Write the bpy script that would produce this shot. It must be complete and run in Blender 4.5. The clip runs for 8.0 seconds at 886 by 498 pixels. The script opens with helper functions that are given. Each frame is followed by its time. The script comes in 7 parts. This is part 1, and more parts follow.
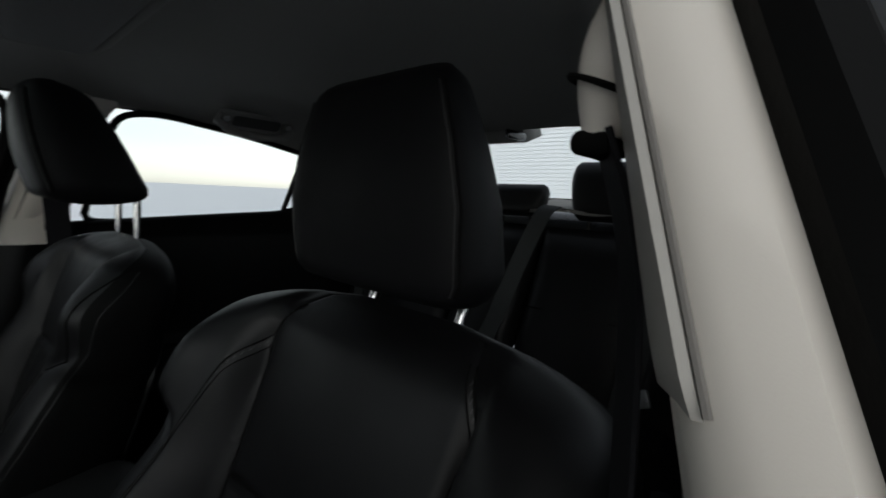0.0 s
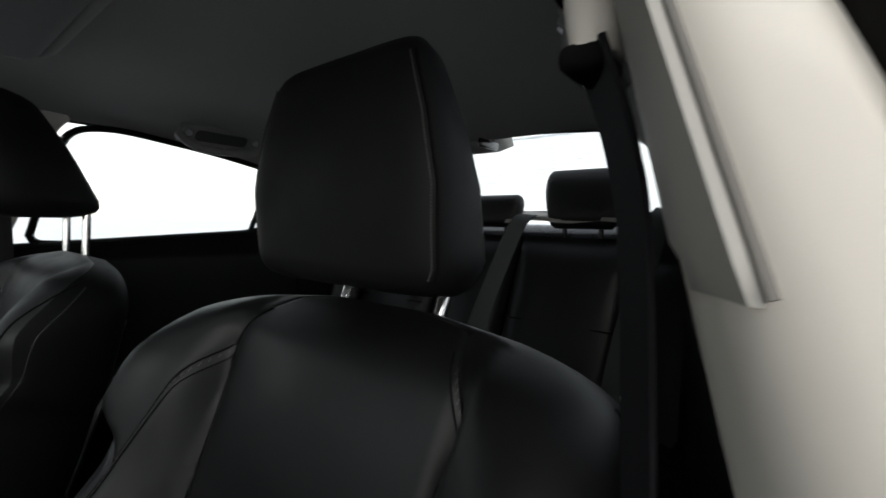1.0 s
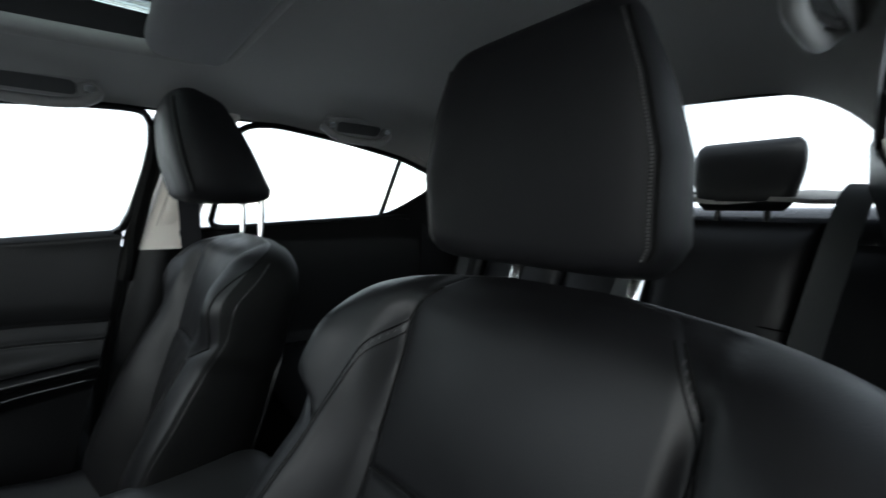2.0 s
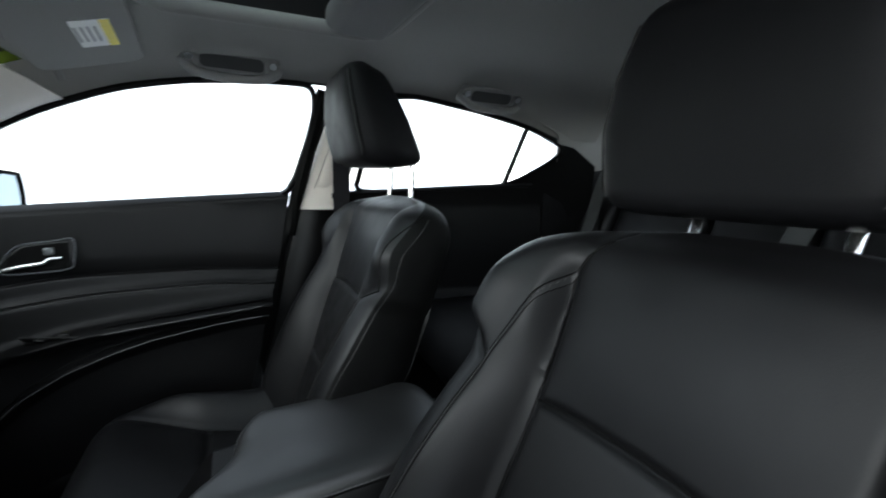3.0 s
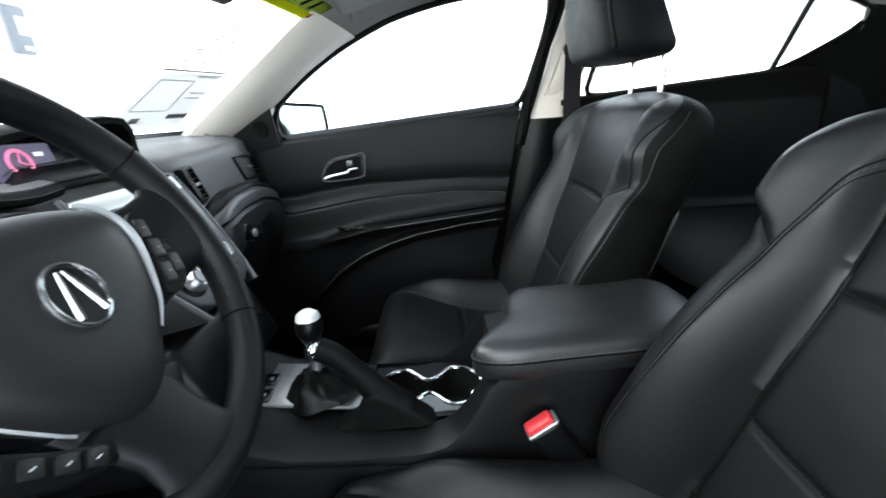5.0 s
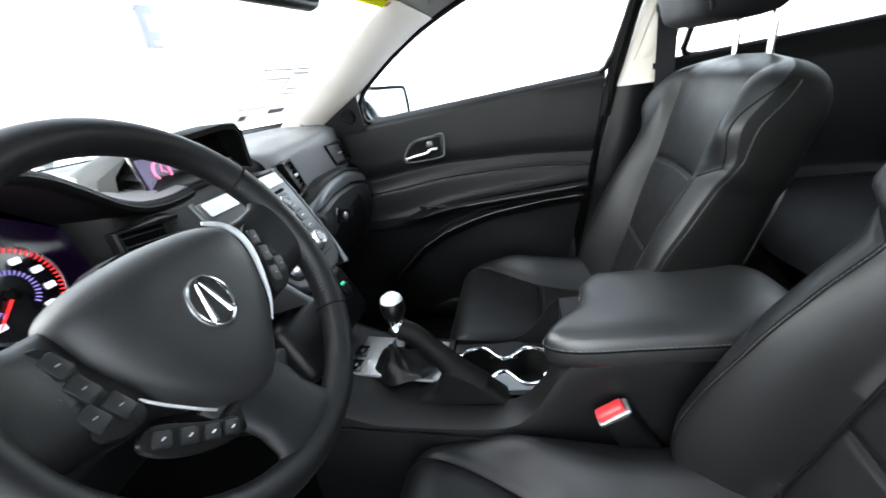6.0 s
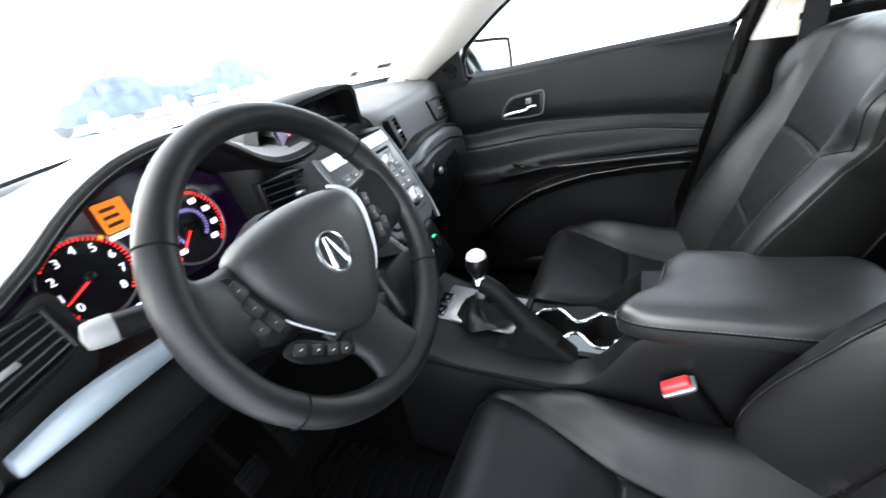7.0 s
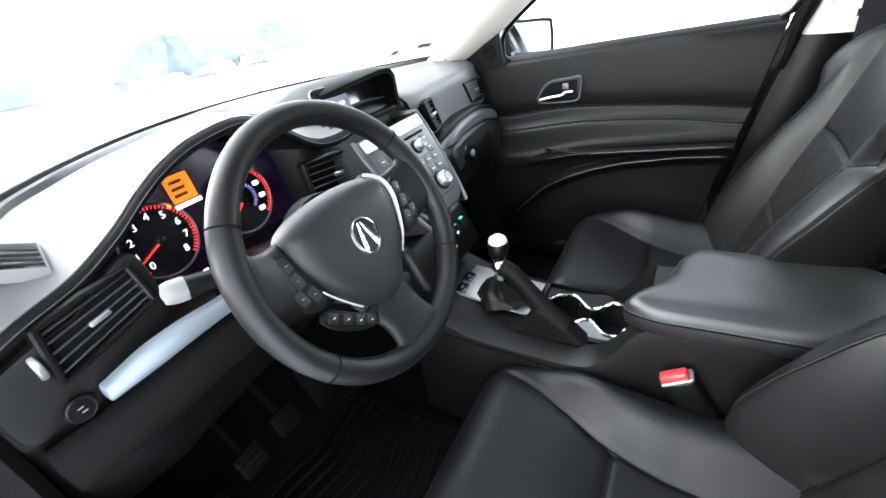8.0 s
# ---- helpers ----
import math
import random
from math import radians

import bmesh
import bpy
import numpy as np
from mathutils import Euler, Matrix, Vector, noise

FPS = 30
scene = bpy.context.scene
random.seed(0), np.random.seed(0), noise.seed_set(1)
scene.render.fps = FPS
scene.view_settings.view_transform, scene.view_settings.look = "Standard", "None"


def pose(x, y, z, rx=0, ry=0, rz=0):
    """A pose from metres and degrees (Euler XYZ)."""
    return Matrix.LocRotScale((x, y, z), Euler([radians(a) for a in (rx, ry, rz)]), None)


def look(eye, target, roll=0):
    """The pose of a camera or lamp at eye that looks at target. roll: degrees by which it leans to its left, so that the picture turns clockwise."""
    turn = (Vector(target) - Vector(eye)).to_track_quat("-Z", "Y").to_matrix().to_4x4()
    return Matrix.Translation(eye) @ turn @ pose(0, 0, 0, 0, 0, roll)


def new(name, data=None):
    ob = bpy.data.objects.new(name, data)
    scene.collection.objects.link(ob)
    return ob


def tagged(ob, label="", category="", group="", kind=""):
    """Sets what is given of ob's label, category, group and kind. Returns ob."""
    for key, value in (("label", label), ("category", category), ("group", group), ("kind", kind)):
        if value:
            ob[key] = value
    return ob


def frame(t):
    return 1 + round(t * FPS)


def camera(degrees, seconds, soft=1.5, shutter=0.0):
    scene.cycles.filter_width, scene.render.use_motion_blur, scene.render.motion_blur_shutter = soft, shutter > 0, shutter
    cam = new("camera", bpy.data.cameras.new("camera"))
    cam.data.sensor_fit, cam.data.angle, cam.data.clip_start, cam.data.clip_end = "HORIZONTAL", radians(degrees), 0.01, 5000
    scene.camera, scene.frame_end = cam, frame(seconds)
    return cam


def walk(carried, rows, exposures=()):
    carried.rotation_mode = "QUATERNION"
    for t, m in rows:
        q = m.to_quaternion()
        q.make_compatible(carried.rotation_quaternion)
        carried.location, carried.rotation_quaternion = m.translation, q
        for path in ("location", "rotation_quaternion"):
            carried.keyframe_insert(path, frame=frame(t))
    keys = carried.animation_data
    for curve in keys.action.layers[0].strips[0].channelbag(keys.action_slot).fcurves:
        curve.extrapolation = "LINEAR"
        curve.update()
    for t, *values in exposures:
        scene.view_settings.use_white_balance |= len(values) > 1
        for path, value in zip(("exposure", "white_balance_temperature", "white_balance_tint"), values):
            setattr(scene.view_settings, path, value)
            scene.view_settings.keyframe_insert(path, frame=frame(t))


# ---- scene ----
cam = camera(93.3, 8.0, 1.6, 0.5)
PATH = [
    (0, (-0.697, -0.07, 1.098), (0.589, -1.581, 0.846), 2.7),
    (0.5, (-0.697, -0.088, 1.076), (0.463, -1.706, 0.889), 0.8),
    (1, (-0.681, -0.089, 1.056), (0.524, -1.68, 0.933), 1.0),
    (1.5, (-0.645, -0.066, 1.048), (0.713, -1.527, 0.905), 0.4),
    (1.7, (-0.63, -0.058, 1.049), (0.803, -1.444, 0.883), 0.3),
    (2.8, (-0.591, 0.04, 1.027), (1.137, -0.929, 0.755), 1.2),
    (3, (-0.593, 0.065, 1.02), (1.168, -0.832, 0.711), 1.2),
    (3.5, (-0.6, 0.117, 1.005), (1.218, -0.604, 0.587), 0.1),
    (4, (-0.61, 0.167, 0.998), (1.256, -0.32, 0.47), -2.4),
    (4.5, (-0.626, 0.191, 0.992), (1.269, -0.04, 0.396), -3.0),
    (4.7, (-0.633, 0.188, 0.986), (1.268, 0.051, 0.379), -3.3),
    (5.8, (-0.65, 0.166, 1.026), (1.174, 0.496, 0.276), -8.4),
    (6, (-0.653, 0.158, 1.036), (1.153, 0.568, 0.282), -9.1),
    (6.5, (-0.667, 0.142, 1.059), (1.056, 0.749, 0.244), -9.4),
    (7, (-0.694, 0.132, 1.082), (0.886, 0.951, 0.169), -10.3),
    (7.5, (-0.712, 0.119, 1.108), (0.79, 1.031, 0.154), -10.2),
    (8, (-0.723, 0.095, 1.127), (0.727, 1.034, 0.118), -9.1),
]
EXPOSURES = [(0.0, 0.1, 6500, 6), (0.7, 0.68, 6900, 8), (1.5, 1.5, 6250, 4), (3.0, 2.15, 6200, 4), (4.5, 2.8, 6300, 4), (6.0, 3.6, 6400, 6), (8.0, 4.05, 6500, 8)]
walk(cam, [(t, look(eye, target, roll)) for t, eye, target, roll in PATH], EXPOSURES)

# ---- daylight: bright overcast ----
world = bpy.data.worlds.new("overcast")
scene.world = world
world.use_nodes = True
wn = world.node_tree
sky = wn.nodes.new("ShaderNodeTexSky")
sky.sky_type = "NISHITA"
sky.sun_disc = False
sky.sun_elevation = radians(33)
sky.sun_rotation = radians(-32)
sky.dust_density = 0.6
sky.air_density = 1.0
sky.ozone_density = 0.6
bg = wn.nodes["Background"]
veil = wn.nodes.new("ShaderNodeHueSaturation")
veil.inputs["Saturation"].default_value = 0.3
wn.links.new(sky.outputs[0], veil.inputs["Color"])
wn.links.new(veil.outputs[0], bg.inputs[0])
bg.inputs[1].default_value = 0.15
sun_data = bpy.data.lights.new("sun", "SUN")
sun_data.energy = 0.8
sun_data.angle = radians(85)
sun_data.color = (1.0, 0.97, 0.93)
sun = new("sun", sun_data)
sun.matrix_world = look((-2.6, 4.2, 4.25), (0, 0, 1))

# ---- materials ----
def material(name, color, rough=0.6, metal=0.0, grain=0.0, size=600.0, vary=0.12, wear=9.0, spec=0.5, coat=0.0, emit=None, kind="noise"):
    """Principled surface with colour and roughness variation at two scales and a fine relief."""
    m = bpy.data.materials.new(name)
    m.use_nodes = True
    nt = m.node_tree
    p = nt.nodes["Principled BSDF"]
    p.inputs["Metallic"].default_value = metal
    p.inputs["Specular IOR Level"].default_value = spec
    p.inputs["Coat Weight"].default_value = coat
    co = nt.nodes.new("ShaderNodeTexCoord")
    big = nt.nodes.new("ShaderNodeTexNoise")
    big.inputs["Scale"].default_value = wear
    big.inputs["Detail"].default_value = 5
    nt.links.new(co.outputs["Object"], big.inputs["Vector"])
    mix = nt.nodes.new("ShaderNodeMix")
    mix.data_type = "RGBA"
    lo = [c * (1 - vary) for c in color]
    hi = [min(1, c * (1 + vary)) for c in color]
    mix.inputs[6].default_value = (*lo, 1)
    mix.inputs[7].default_value = (*hi, 1)
    nt.links.new(big.outputs["Fac"], mix.inputs[0])
    nt.links.new(mix.outputs[2], p.inputs["Base Color"])
    mr = nt.nodes.new("ShaderNodeMapRange")
    mr.inputs[1].default_value, mr.inputs[2].default_value = 0.3, 0.7
    mr.inputs[3].default_value, mr.inputs[4].default_value = max(0.02, rough - 0.07), min(1, rough + 0.07)
    nt.links.new(big.outputs["Fac"], mr.inputs[0])
    nt.links.new(mr.outputs[0], p.inputs["Roughness"])
    if grain > 0:
        if kind == "leather":
            fine = nt.nodes.new("ShaderNodeTexVoronoi")
            fine.feature = "SMOOTH_F1"
            out = fine.outputs["Distance"]
        elif kind == "ribbed":
            fine = nt.nodes.new("ShaderNodeTexWave")
            fine.bands_direction = "Z"
            out = fine.outputs["Fac"]
        else:
            fine = nt.nodes.new("ShaderNodeTexNoise")
            fine.inputs["Detail"].default_value = 3
            out = fine.outputs["Fac"]
        fine.inputs["Scale"].default_value = size
        nt.links.new(co.outputs["Object"], fine.inputs["Vector"])
        bump = nt.nodes.new("ShaderNodeBump")
        bump.inputs["Strength"].default_value = grain
        bump.inputs["Distance"].default_value = 0.001
        nt.links.new(out, bump.inputs["Height"])
        nt.links.new(bump.outputs["Normal"], p.inputs["Normal"])
    if emit:
        p.inputs["Emission Color"].default_value = (*emit[:3], 1)
        p.inputs["Emission Strength"].default_value = emit[3]
    return m


def clear_glass(name, tint=(0.97, 0.99, 0.985)):
    """Thin pane: mostly lets light straight through, with a Fresnel gloss."""
    m = bpy.data.materials.new(name)
    m.use_nodes = True
    nt = m.node_tree
    nt.nodes.clear()
    out = nt.nodes.new("ShaderNodeOutputMaterial")
    tr = nt.nodes.new("ShaderNodeBsdfTransparent")
    tr.inputs[0].default_value = (*tint, 1)
    gl = nt.nodes.new("ShaderNodeBsdfGlossy")
    gl.inputs["Roughness"].default_value = 0.02
    fr = nt.nodes.new("ShaderNodeFresnel")
    fr.inputs[0].default_value = 1.45
    mx = nt.nodes.new("ShaderNodeMixShader")
    nt.links.new(fr.outputs[0], mx.inputs[0])
    nt.links.new(tr.outputs[0], mx.inputs[1])
    nt.links.new(gl.outputs[0], mx.inputs[2])
    nt.links.new(mx.outputs[0], out.inputs[0])
    return m


LEATHER = material("black_leather", (0.0045, 0.0045, 0.0051), 0.46, grain=0.08, size=900, vary=0.15, wear=14, kind="leather", spec=0.28)
LEATHER_INSERT = material("perforated_leather", (0.0048, 0.0048, 0.0052), 0.50, grain=0.035, size=85, vary=0.1, wear=30, kind="ribbed", spec=0.28)
HEAD_SKIN = material("matt_black_leather", (0.0042, 0.0042, 0.005), 0.60, grain=0.10, size=900, vary=0.15, wear=14, kind="leather", spec=0.15)
ARM_SKIN = material("smooth_armrest_vinyl", (0.008, 0.008, 0.0085), 0.42, grain=0.08, size=900, kind="leather", spec=0.75)
GLOVE = material("satin_glove_box_skin", (0.02, 0.02, 0.021), 0.42, grain=0.1, size=900, kind="leather", spec=0.5)
BUTTON = material("satin_black_button", (0.012, 0.012, 0.0125), 0.42, spec=0.4)
SLAT = material("satin_black_slat", (0.040, 0.040, 0.041), 0.38, spec=0.5)
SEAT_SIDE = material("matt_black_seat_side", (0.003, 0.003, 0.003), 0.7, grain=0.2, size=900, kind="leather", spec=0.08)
# near-black: paints shade into vents, folds and recesses; also seams and print
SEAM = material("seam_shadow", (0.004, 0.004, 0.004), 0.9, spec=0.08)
VENT_BLACK = material("matt_black_plastic", (0.005, 0.005, 0.005), 0.5, spec=0.2)
DARK_THREAD = material("black_thread", (0.03, 0.03, 0.03), 0.7)
PAD_SKIN = material("satin_wheel_skin", (0.013, 0.013, 0.0135), 0.48, grain=0.12, size=900, kind="leather", spec=0.38)
THREAD = material("dark_thread", (0.09, 0.09, 0.092), 0.7)
VINYL = material("soft_black_vinyl", (0.0032, 0.0032, 0.0035), 0.44, grain=0.15, size=900, kind="leather", spec=0.19)
DASH_TOP = material("grey_dash_skin", (0.10, 0.10, 0.103), 0.46, grain=0.2, size=900, kind="leather", spec=0.5)
PLASTIC = material("black_plastic", (0.003, 0.003, 0.0032), 0.35, grain=0.1, size=900, spec=0.19)
GLOSS = material("gloss_black", (0.008, 0.008, 0.01), 0.12, spec=0.6)
CARPET = material("black_carpet", (0.0025, 0.0025, 0.0025), 0.95, grain=1.0, size=900, spec=0.05)
RUBBER = material("black_rubber", (0.003, 0.003, 0.003), 0.6, grain=0.2, size=300, spec=0.07)
HEADLINER = material("grey_headliner_cloth", (0.22, 0.215, 0.205), 0.95, grain=0.6, size=800, vary=0.05)
PILLAR = material("warm_grey_pillar_plastic", (0.60, 0.56, 0.512), 0.6, grain=0.06, size=1400, vary=0.04)
# slider's own grey, with part of its shading mixed into the colour
SLIDER = material("grey_slider_plastic", (0.30, 0.285, 0.265), 0.6, grain=0.06, size=1400, vary=0.04)
CHROME = material("bright_chrome", (0.85, 0.85, 0.86), 0.14, metal=1.0, vary=0.03)
SATIN = material("satin_silver", (0.55, 0.56, 0.58), 0.32, metal=0.9, vary=0.05)
SILVER_PANEL = material("brushed_silver_panel", (0.36, 0.365, 0.37), 0.35, metal=0.7, vary=0.06, grain=0.1)
BLUE_SILVER = material("pale_blue_silver_trim", (0.17, 0.20, 0.225), 0.5, metal=0.3, vary=0.015)
SMOKE_TRIM = material("smoked_silver_trim", (0.10, 0.105, 0.11), 0.36, metal=0.4, vary=0.04)
PALE_TIP = material("pale_plastic", (0.15, 0.15, 0.15), 0.5)
BRIGHT_TRIM = material("bright_silver_paint", (0.72, 0.73, 0.74), 0.35, metal=0.35, vary=0.03)
# darker pillar grey, colours the soft shadow beside the belt slider
GROOVE_SHADE = material("shaded_grey_plastic", (0.15, 0.14, 0.13), 0.8)
RED = material("red_plastic", (0.55, 0.03, 0.035), 0.4)
WEBBING = material("seat_belt_webbing", (0.008, 0.008, 0.010), 0.8, grain=0.25, size=900, spec=0.15)
REAR_WEBBING = material("grey_belt_webbing", (0.032, 0.035, 0.035), 0.75, grain=0.4, size=700)
WHITE_MARK = material("white_print", (0.75, 0.75, 0.75), 0.6)
PAPER = material("printed_paper", (0.78, 0.78, 0.76), 0.8, vary=0.03)
INK = material("grey_ink", (0.30, 0.30, 0.31), 0.8)
GLASS = clear_glass("car_glass")
GLASS_DARK = clear_glass("tinted_glass", (0.82, 0.88, 0.86))
MIRROR = material("mirror_glass", (0.9, 0.93, 0.96), 0.02, metal=1.0, vary=0.0)


# ---- mesh helpers ----
ORIGIN = {}


def thing(name, at, label, category, group="", kind=""):
    """An Empty at the base of a thing. Its parts are given in world places."""
    e = new(name)
    e.empty_display_size = 0.05
    e.location = at
    ORIGIN[e.name] = Vector(at)
    return tagged(e, label, category, group, kind)


def mesh_of(name, bm, mat, smooth=True):
    if mat not in (GLASS, GLASS_DARK):
        bmesh.ops.recalc_face_normals(bm, faces=bm.faces)
    me = bpy.data.meshes.new(name)
    bm.to_mesh(me)
    bm.free()
    if smooth:
        me.shade_smooth()
        me.set_sharp_from_angle(angle=radians(38 if smooth is True else smooth))
    if isinstance(mat, (list, tuple)):
        for k in mat:
            me.materials.append(k)
    else:
        me.materials.append(mat)
    return me


def part(name, bm, mat, parent, label="", smooth=True):
    o = ORIGIN[parent.name]
    bm.transform(Matrix.Translation(-o))
    ob = new(name, mesh_of(name, bm, mat, smooth))
    ob.parent = parent
    ORIGIN[ob.name] = o
    return tagged(ob, label)


def solid(name, bm, mat, label, category, kind="", group="", smooth=True):
    """A thing that is one mesh."""
    ob = new(name, mesh_of(name, bm, mat, smooth))
    ORIGIN[ob.name] = Vector((0, 0, 0))
    return tagged(ob, label, category, group, kind)


def grid(f, nu, nv, close_u=False, close_v=False):
    """A sheet of quads over f(u, v), u and v from 0 to 1."""
    bm = bmesh.new()
    mu = nu if close_u else nu + 1
    mv = nv if close_v else nv + 1
    vs = [[bm.verts.new(f(i / nu, j / nv)) for j in range(mv)] for i in range(mu)]
    for i in range(nu):
        for j in range(nv):
            a, b = vs[i][j], vs[(i + 1) % mu][j]
            c, d = vs[(i + 1) % mu][(j + 1) % mv], vs[i][(j + 1) % mv]
            bm.faces.new((a, b, c, d))
    return bm


def inward(bm):
    """Turn an open sheet's faces towards the cabin."""
    bm.normal_update()
    flip = [f for f in bm.faces if (Vector((0, -0.1, 1.0)) - f.calc_center_median()).dot(f.normal) < 0]
    bmesh.ops.reverse_faces(bm, faces=flip)
    return bm


def thick(bm, t):
    bmesh.ops.recalc_face_normals(bm, faces=bm.faces)
    bmesh.ops.solidify(bm, geom=bm.faces[:], thickness=t)
    return bm


def loft(rings, caps=True, bm=None):
    """Skin through closed rings of equal length."""
    bm = bm or bmesh.new()
    vs = [[bm.verts.new(p) for p in r] for r in rings]
    n = len(rings[0])
    for a, b in zip(vs, vs[1:]):
        for k in range(n):
            bm.faces.new((a[k], a[(k + 1) % n], b[(k + 1) % n], b[k]))
    if caps:
        bm.faces.new(vs[0][::-1])
        bm.faces.new(vs[-1])
    return bm


def skin_of(rows, cap=False):
    """Skin through open rows of equal length; cap closes the last row."""
    bm = bmesh.new()
    vs = [[bm.verts.new(p) for p in r] for r in rows]
    for a, b in zip(vs, vs[1:]):
        for k in range(len(a) - 1):
            bm.faces.new((a[k], a[k + 1], b[k + 1], b[k]))
    if cap:
        bm.faces.new(vs[-1])
    return bm


def curve(points, steps=8, closed=False):
    """Catmull-Rom through a few control points."""
    pts = [Vector(p) for p in points]
    n = len(pts)
    out = []
    for i in range(n if closed else n - 1):
        if closed:
            p0, p1, p2, p3 = (pts[(i + k - 1) % n] for k in range(4))
        else:
            p0, p1, p2, p3 = pts[max(i - 1, 0)], pts[i], pts[i + 1], pts[min(i + 2, n - 1)]
        for k in range(steps):
            t = k / steps
            out.append(0.5 * ((2 * p1) + (p2 - p0) * t + (2 * p0 - 5 * p1 + 4 * p2 - p3) * t * t + (3 * p1 - p0 - 3 * p2 + p3) * t ** 3))
    if not closed:
        out.append(pts[-1])
    return out


def tube(points, r, n=8, closed=False, flat=1.0, up=(0, 0, 1), bm=None):
    """A tube of radius r (number or function of 0..1) along points; flat squeezes it along up."""
    pts = [Vector(p) for p in points]
    rings = []
    m = len(pts)
    for i, p in enumerate(pts):
        if closed:
            d = pts[(i + 1) % m] - pts[i - 1]
        else:
            d = pts[min(i + 1, m - 1)] - pts[max(i - 1, 0)]
        d.normalize()
        a = d.cross(Vector(up))
        if a.length < 1e-4:
            a = d.cross(Vector((1, 0, 0)))
        a.normalize()
        b = a.cross(d)
        rr = r(i / max(1, m - 1)) if callable(r) else r
        rings.append([p + rr * (math.cos(2 * math.pi * k / n) * a + flat * math.sin(2 * math.pi * k / n) * b) for k in range(n)])
    if closed:
        rings.append(rings[0])
        bm = loft(rings, False, bm)
        bmesh.ops.remove_doubles(bm, verts=bm.verts, dist=1e-6)
        return bm
    return loft(rings, True, bm)


def rbox(center, size, r=0.004, seg=2, rot=None):
    """A box with rounded edges."""
    bm = bmesh.new()
    bmesh.ops.create_cube(bm, size=1)
    bm.transform(Matrix.Diagonal((*size, 1)))
    if r > 0:
        bmesh.ops.bevel(bm, geom=bm.edges[:], offset=min(r, min(size) * 0.45), segments=seg, affect="EDGES", profile=0.5)
    m = Matrix.Translation(center)
    if rot is not None:
        m = m @ rot
    bm.transform(m)
    return bm


def prism(poly, depth, m, bevel=0.0, seg=2):
    """A flat outline (x, y) pushed depth along z, with rounded rims, moved by m."""
    bm = bmesh.new()
    f = bm.faces.new([bm.verts.new((x, y, 0)) for x, y in poly])
    e = bmesh.ops.extrude_face_region(bm, geom=[f])
    bmesh.ops.translate(bm, verts=[v for v in e["geom"] if isinstance(v, bmesh.types.BMVert)], vec=(0, 0, depth))
    if bevel > 0:
        rim = [d for d in bm.edges if abs(d.verts[0].co.z - d.verts[1].co.z) < 1e-6]
        bmesh.ops.bevel(bm, geom=rim, offset=bevel, segments=seg, affect="EDGES", profile=0.5)
    bm.transform(m)
    return bm


def round_poly(w, h, r, n=5):
    """A rectangle with round corners about the origin."""
    out = []
    for cx, cy, a0 in ((w / 2 - r, h / 2 - r, 0), (-w / 2 + r, h / 2 - r, 90), (-w / 2 + r, -h / 2 + r, 180), (w / 2 - r, -h / 2 + r, 270)):
        for k in range(n + 1):
            a = radians(a0 + 90 * k / n)
            out.append((cx + r * math.cos(a), cy + r * math.sin(a)))
    return out


def disc_poly(r, n=32):
    return [(r * math.cos(2 * math.pi * k / n), r * math.sin(2 * math.pi * k / n)) for k in range(n)]


def lathe(profile, m, n=24):
    """Profile (radius, height) turned round z, moved by m."""
    rings = [[Vector((r * math.cos(2 * math.pi * k / n), r * math.sin(2 * math.pi * k / n), z)) for k in range(n)] for r, z in profile]
    bm = loft(rings)
    bm.transform(m)
    return bm


def frame_at(o, right, up):
    """A matrix with its x along right, y along up, z out of both, at o."""
    x = Vector(right).normalized()
    z = x.cross(Vector(up)).normalized()
    y = z.cross(x)
    return Matrix.Translation(o) @ Matrix((x, y, z)).transposed().to_4x4()


def lerp_table(t, *pairs):
    """Smooth curve through a short table of (position, value), with no overshoot."""
    if t <= pairs[0][0]:
        return pairs[0][1]
    if t >= pairs[-1][0]:
        return pairs[-1][1]
    n = len(pairs)
    slope = [(pairs[i + 1][1] - pairs[i][1]) / (pairs[i + 1][0] - pairs[i][0]) for i in range(n - 1)]

    def tangent(i):
        if i == 0 or i == n - 1:
            return slope[0] if i == 0 else slope[-1]
        a, b = slope[i - 1], slope[i]
        return 0.0 if a * b <= 0 else 2 * a * b / (a + b)
    i = max(k for k in range(n - 1) if pairs[k][0] <= t)
    h = pairs[i + 1][0] - pairs[i][0]
    k = (t - pairs[i][0]) / h
    return (2 * k ** 3 - 3 * k * k + 1) * pairs[i][1] + (k ** 3 - 2 * k * k + k) * h * tangent(i) + (3 * k * k - 2 * k ** 3) * pairs[i + 1][1] + (k ** 3 - k * k) * h * tangent(i + 1)


def lin_table(t, *pairs):
    if t <= pairs[0][0]:
        return pairs[0][1]
    for (a, va), (b, vb) in zip(pairs, pairs[1:]):
        if t <= b:
            return va + (vb - va) * (t - a) / (b - a)
    return pairs[-1][1]


def smooth(t):
    t = max(0.0, min(1.0, t))
    return t * t * (3 - 2 * t)


# ---- the car's shell ----
def side_x(y, z):
    """Half width of the cabin's side at a place, leaning in above the belt line."""
    return 0.73 - 0.11 * (y - 0.1) ** 2 - 0.33 * max(0.0, z - 0.95)


ARCH = [(0.655, 1.0), (0.617, 1.04), (0.525, 1.105), (0.42, 1.165), (0.28, 1.223), (0.14, 1.254), (0.0, 1.268), (-0.12, 1.274), (-0.45, 1.270), (-0.65, 1.243), (-0.828, 1.207), (-0.95, 1.158)]
ARCH_UP = ARCH[::-1]


def arch_z(y):
    """Top line of the side windows."""
    if y <= ARCH_UP[0][0]:
        return ARCH_UP[0][1] + (y - ARCH_UP[0][0]) * 0.5
    return lin_table(y, *ARCH_UP)


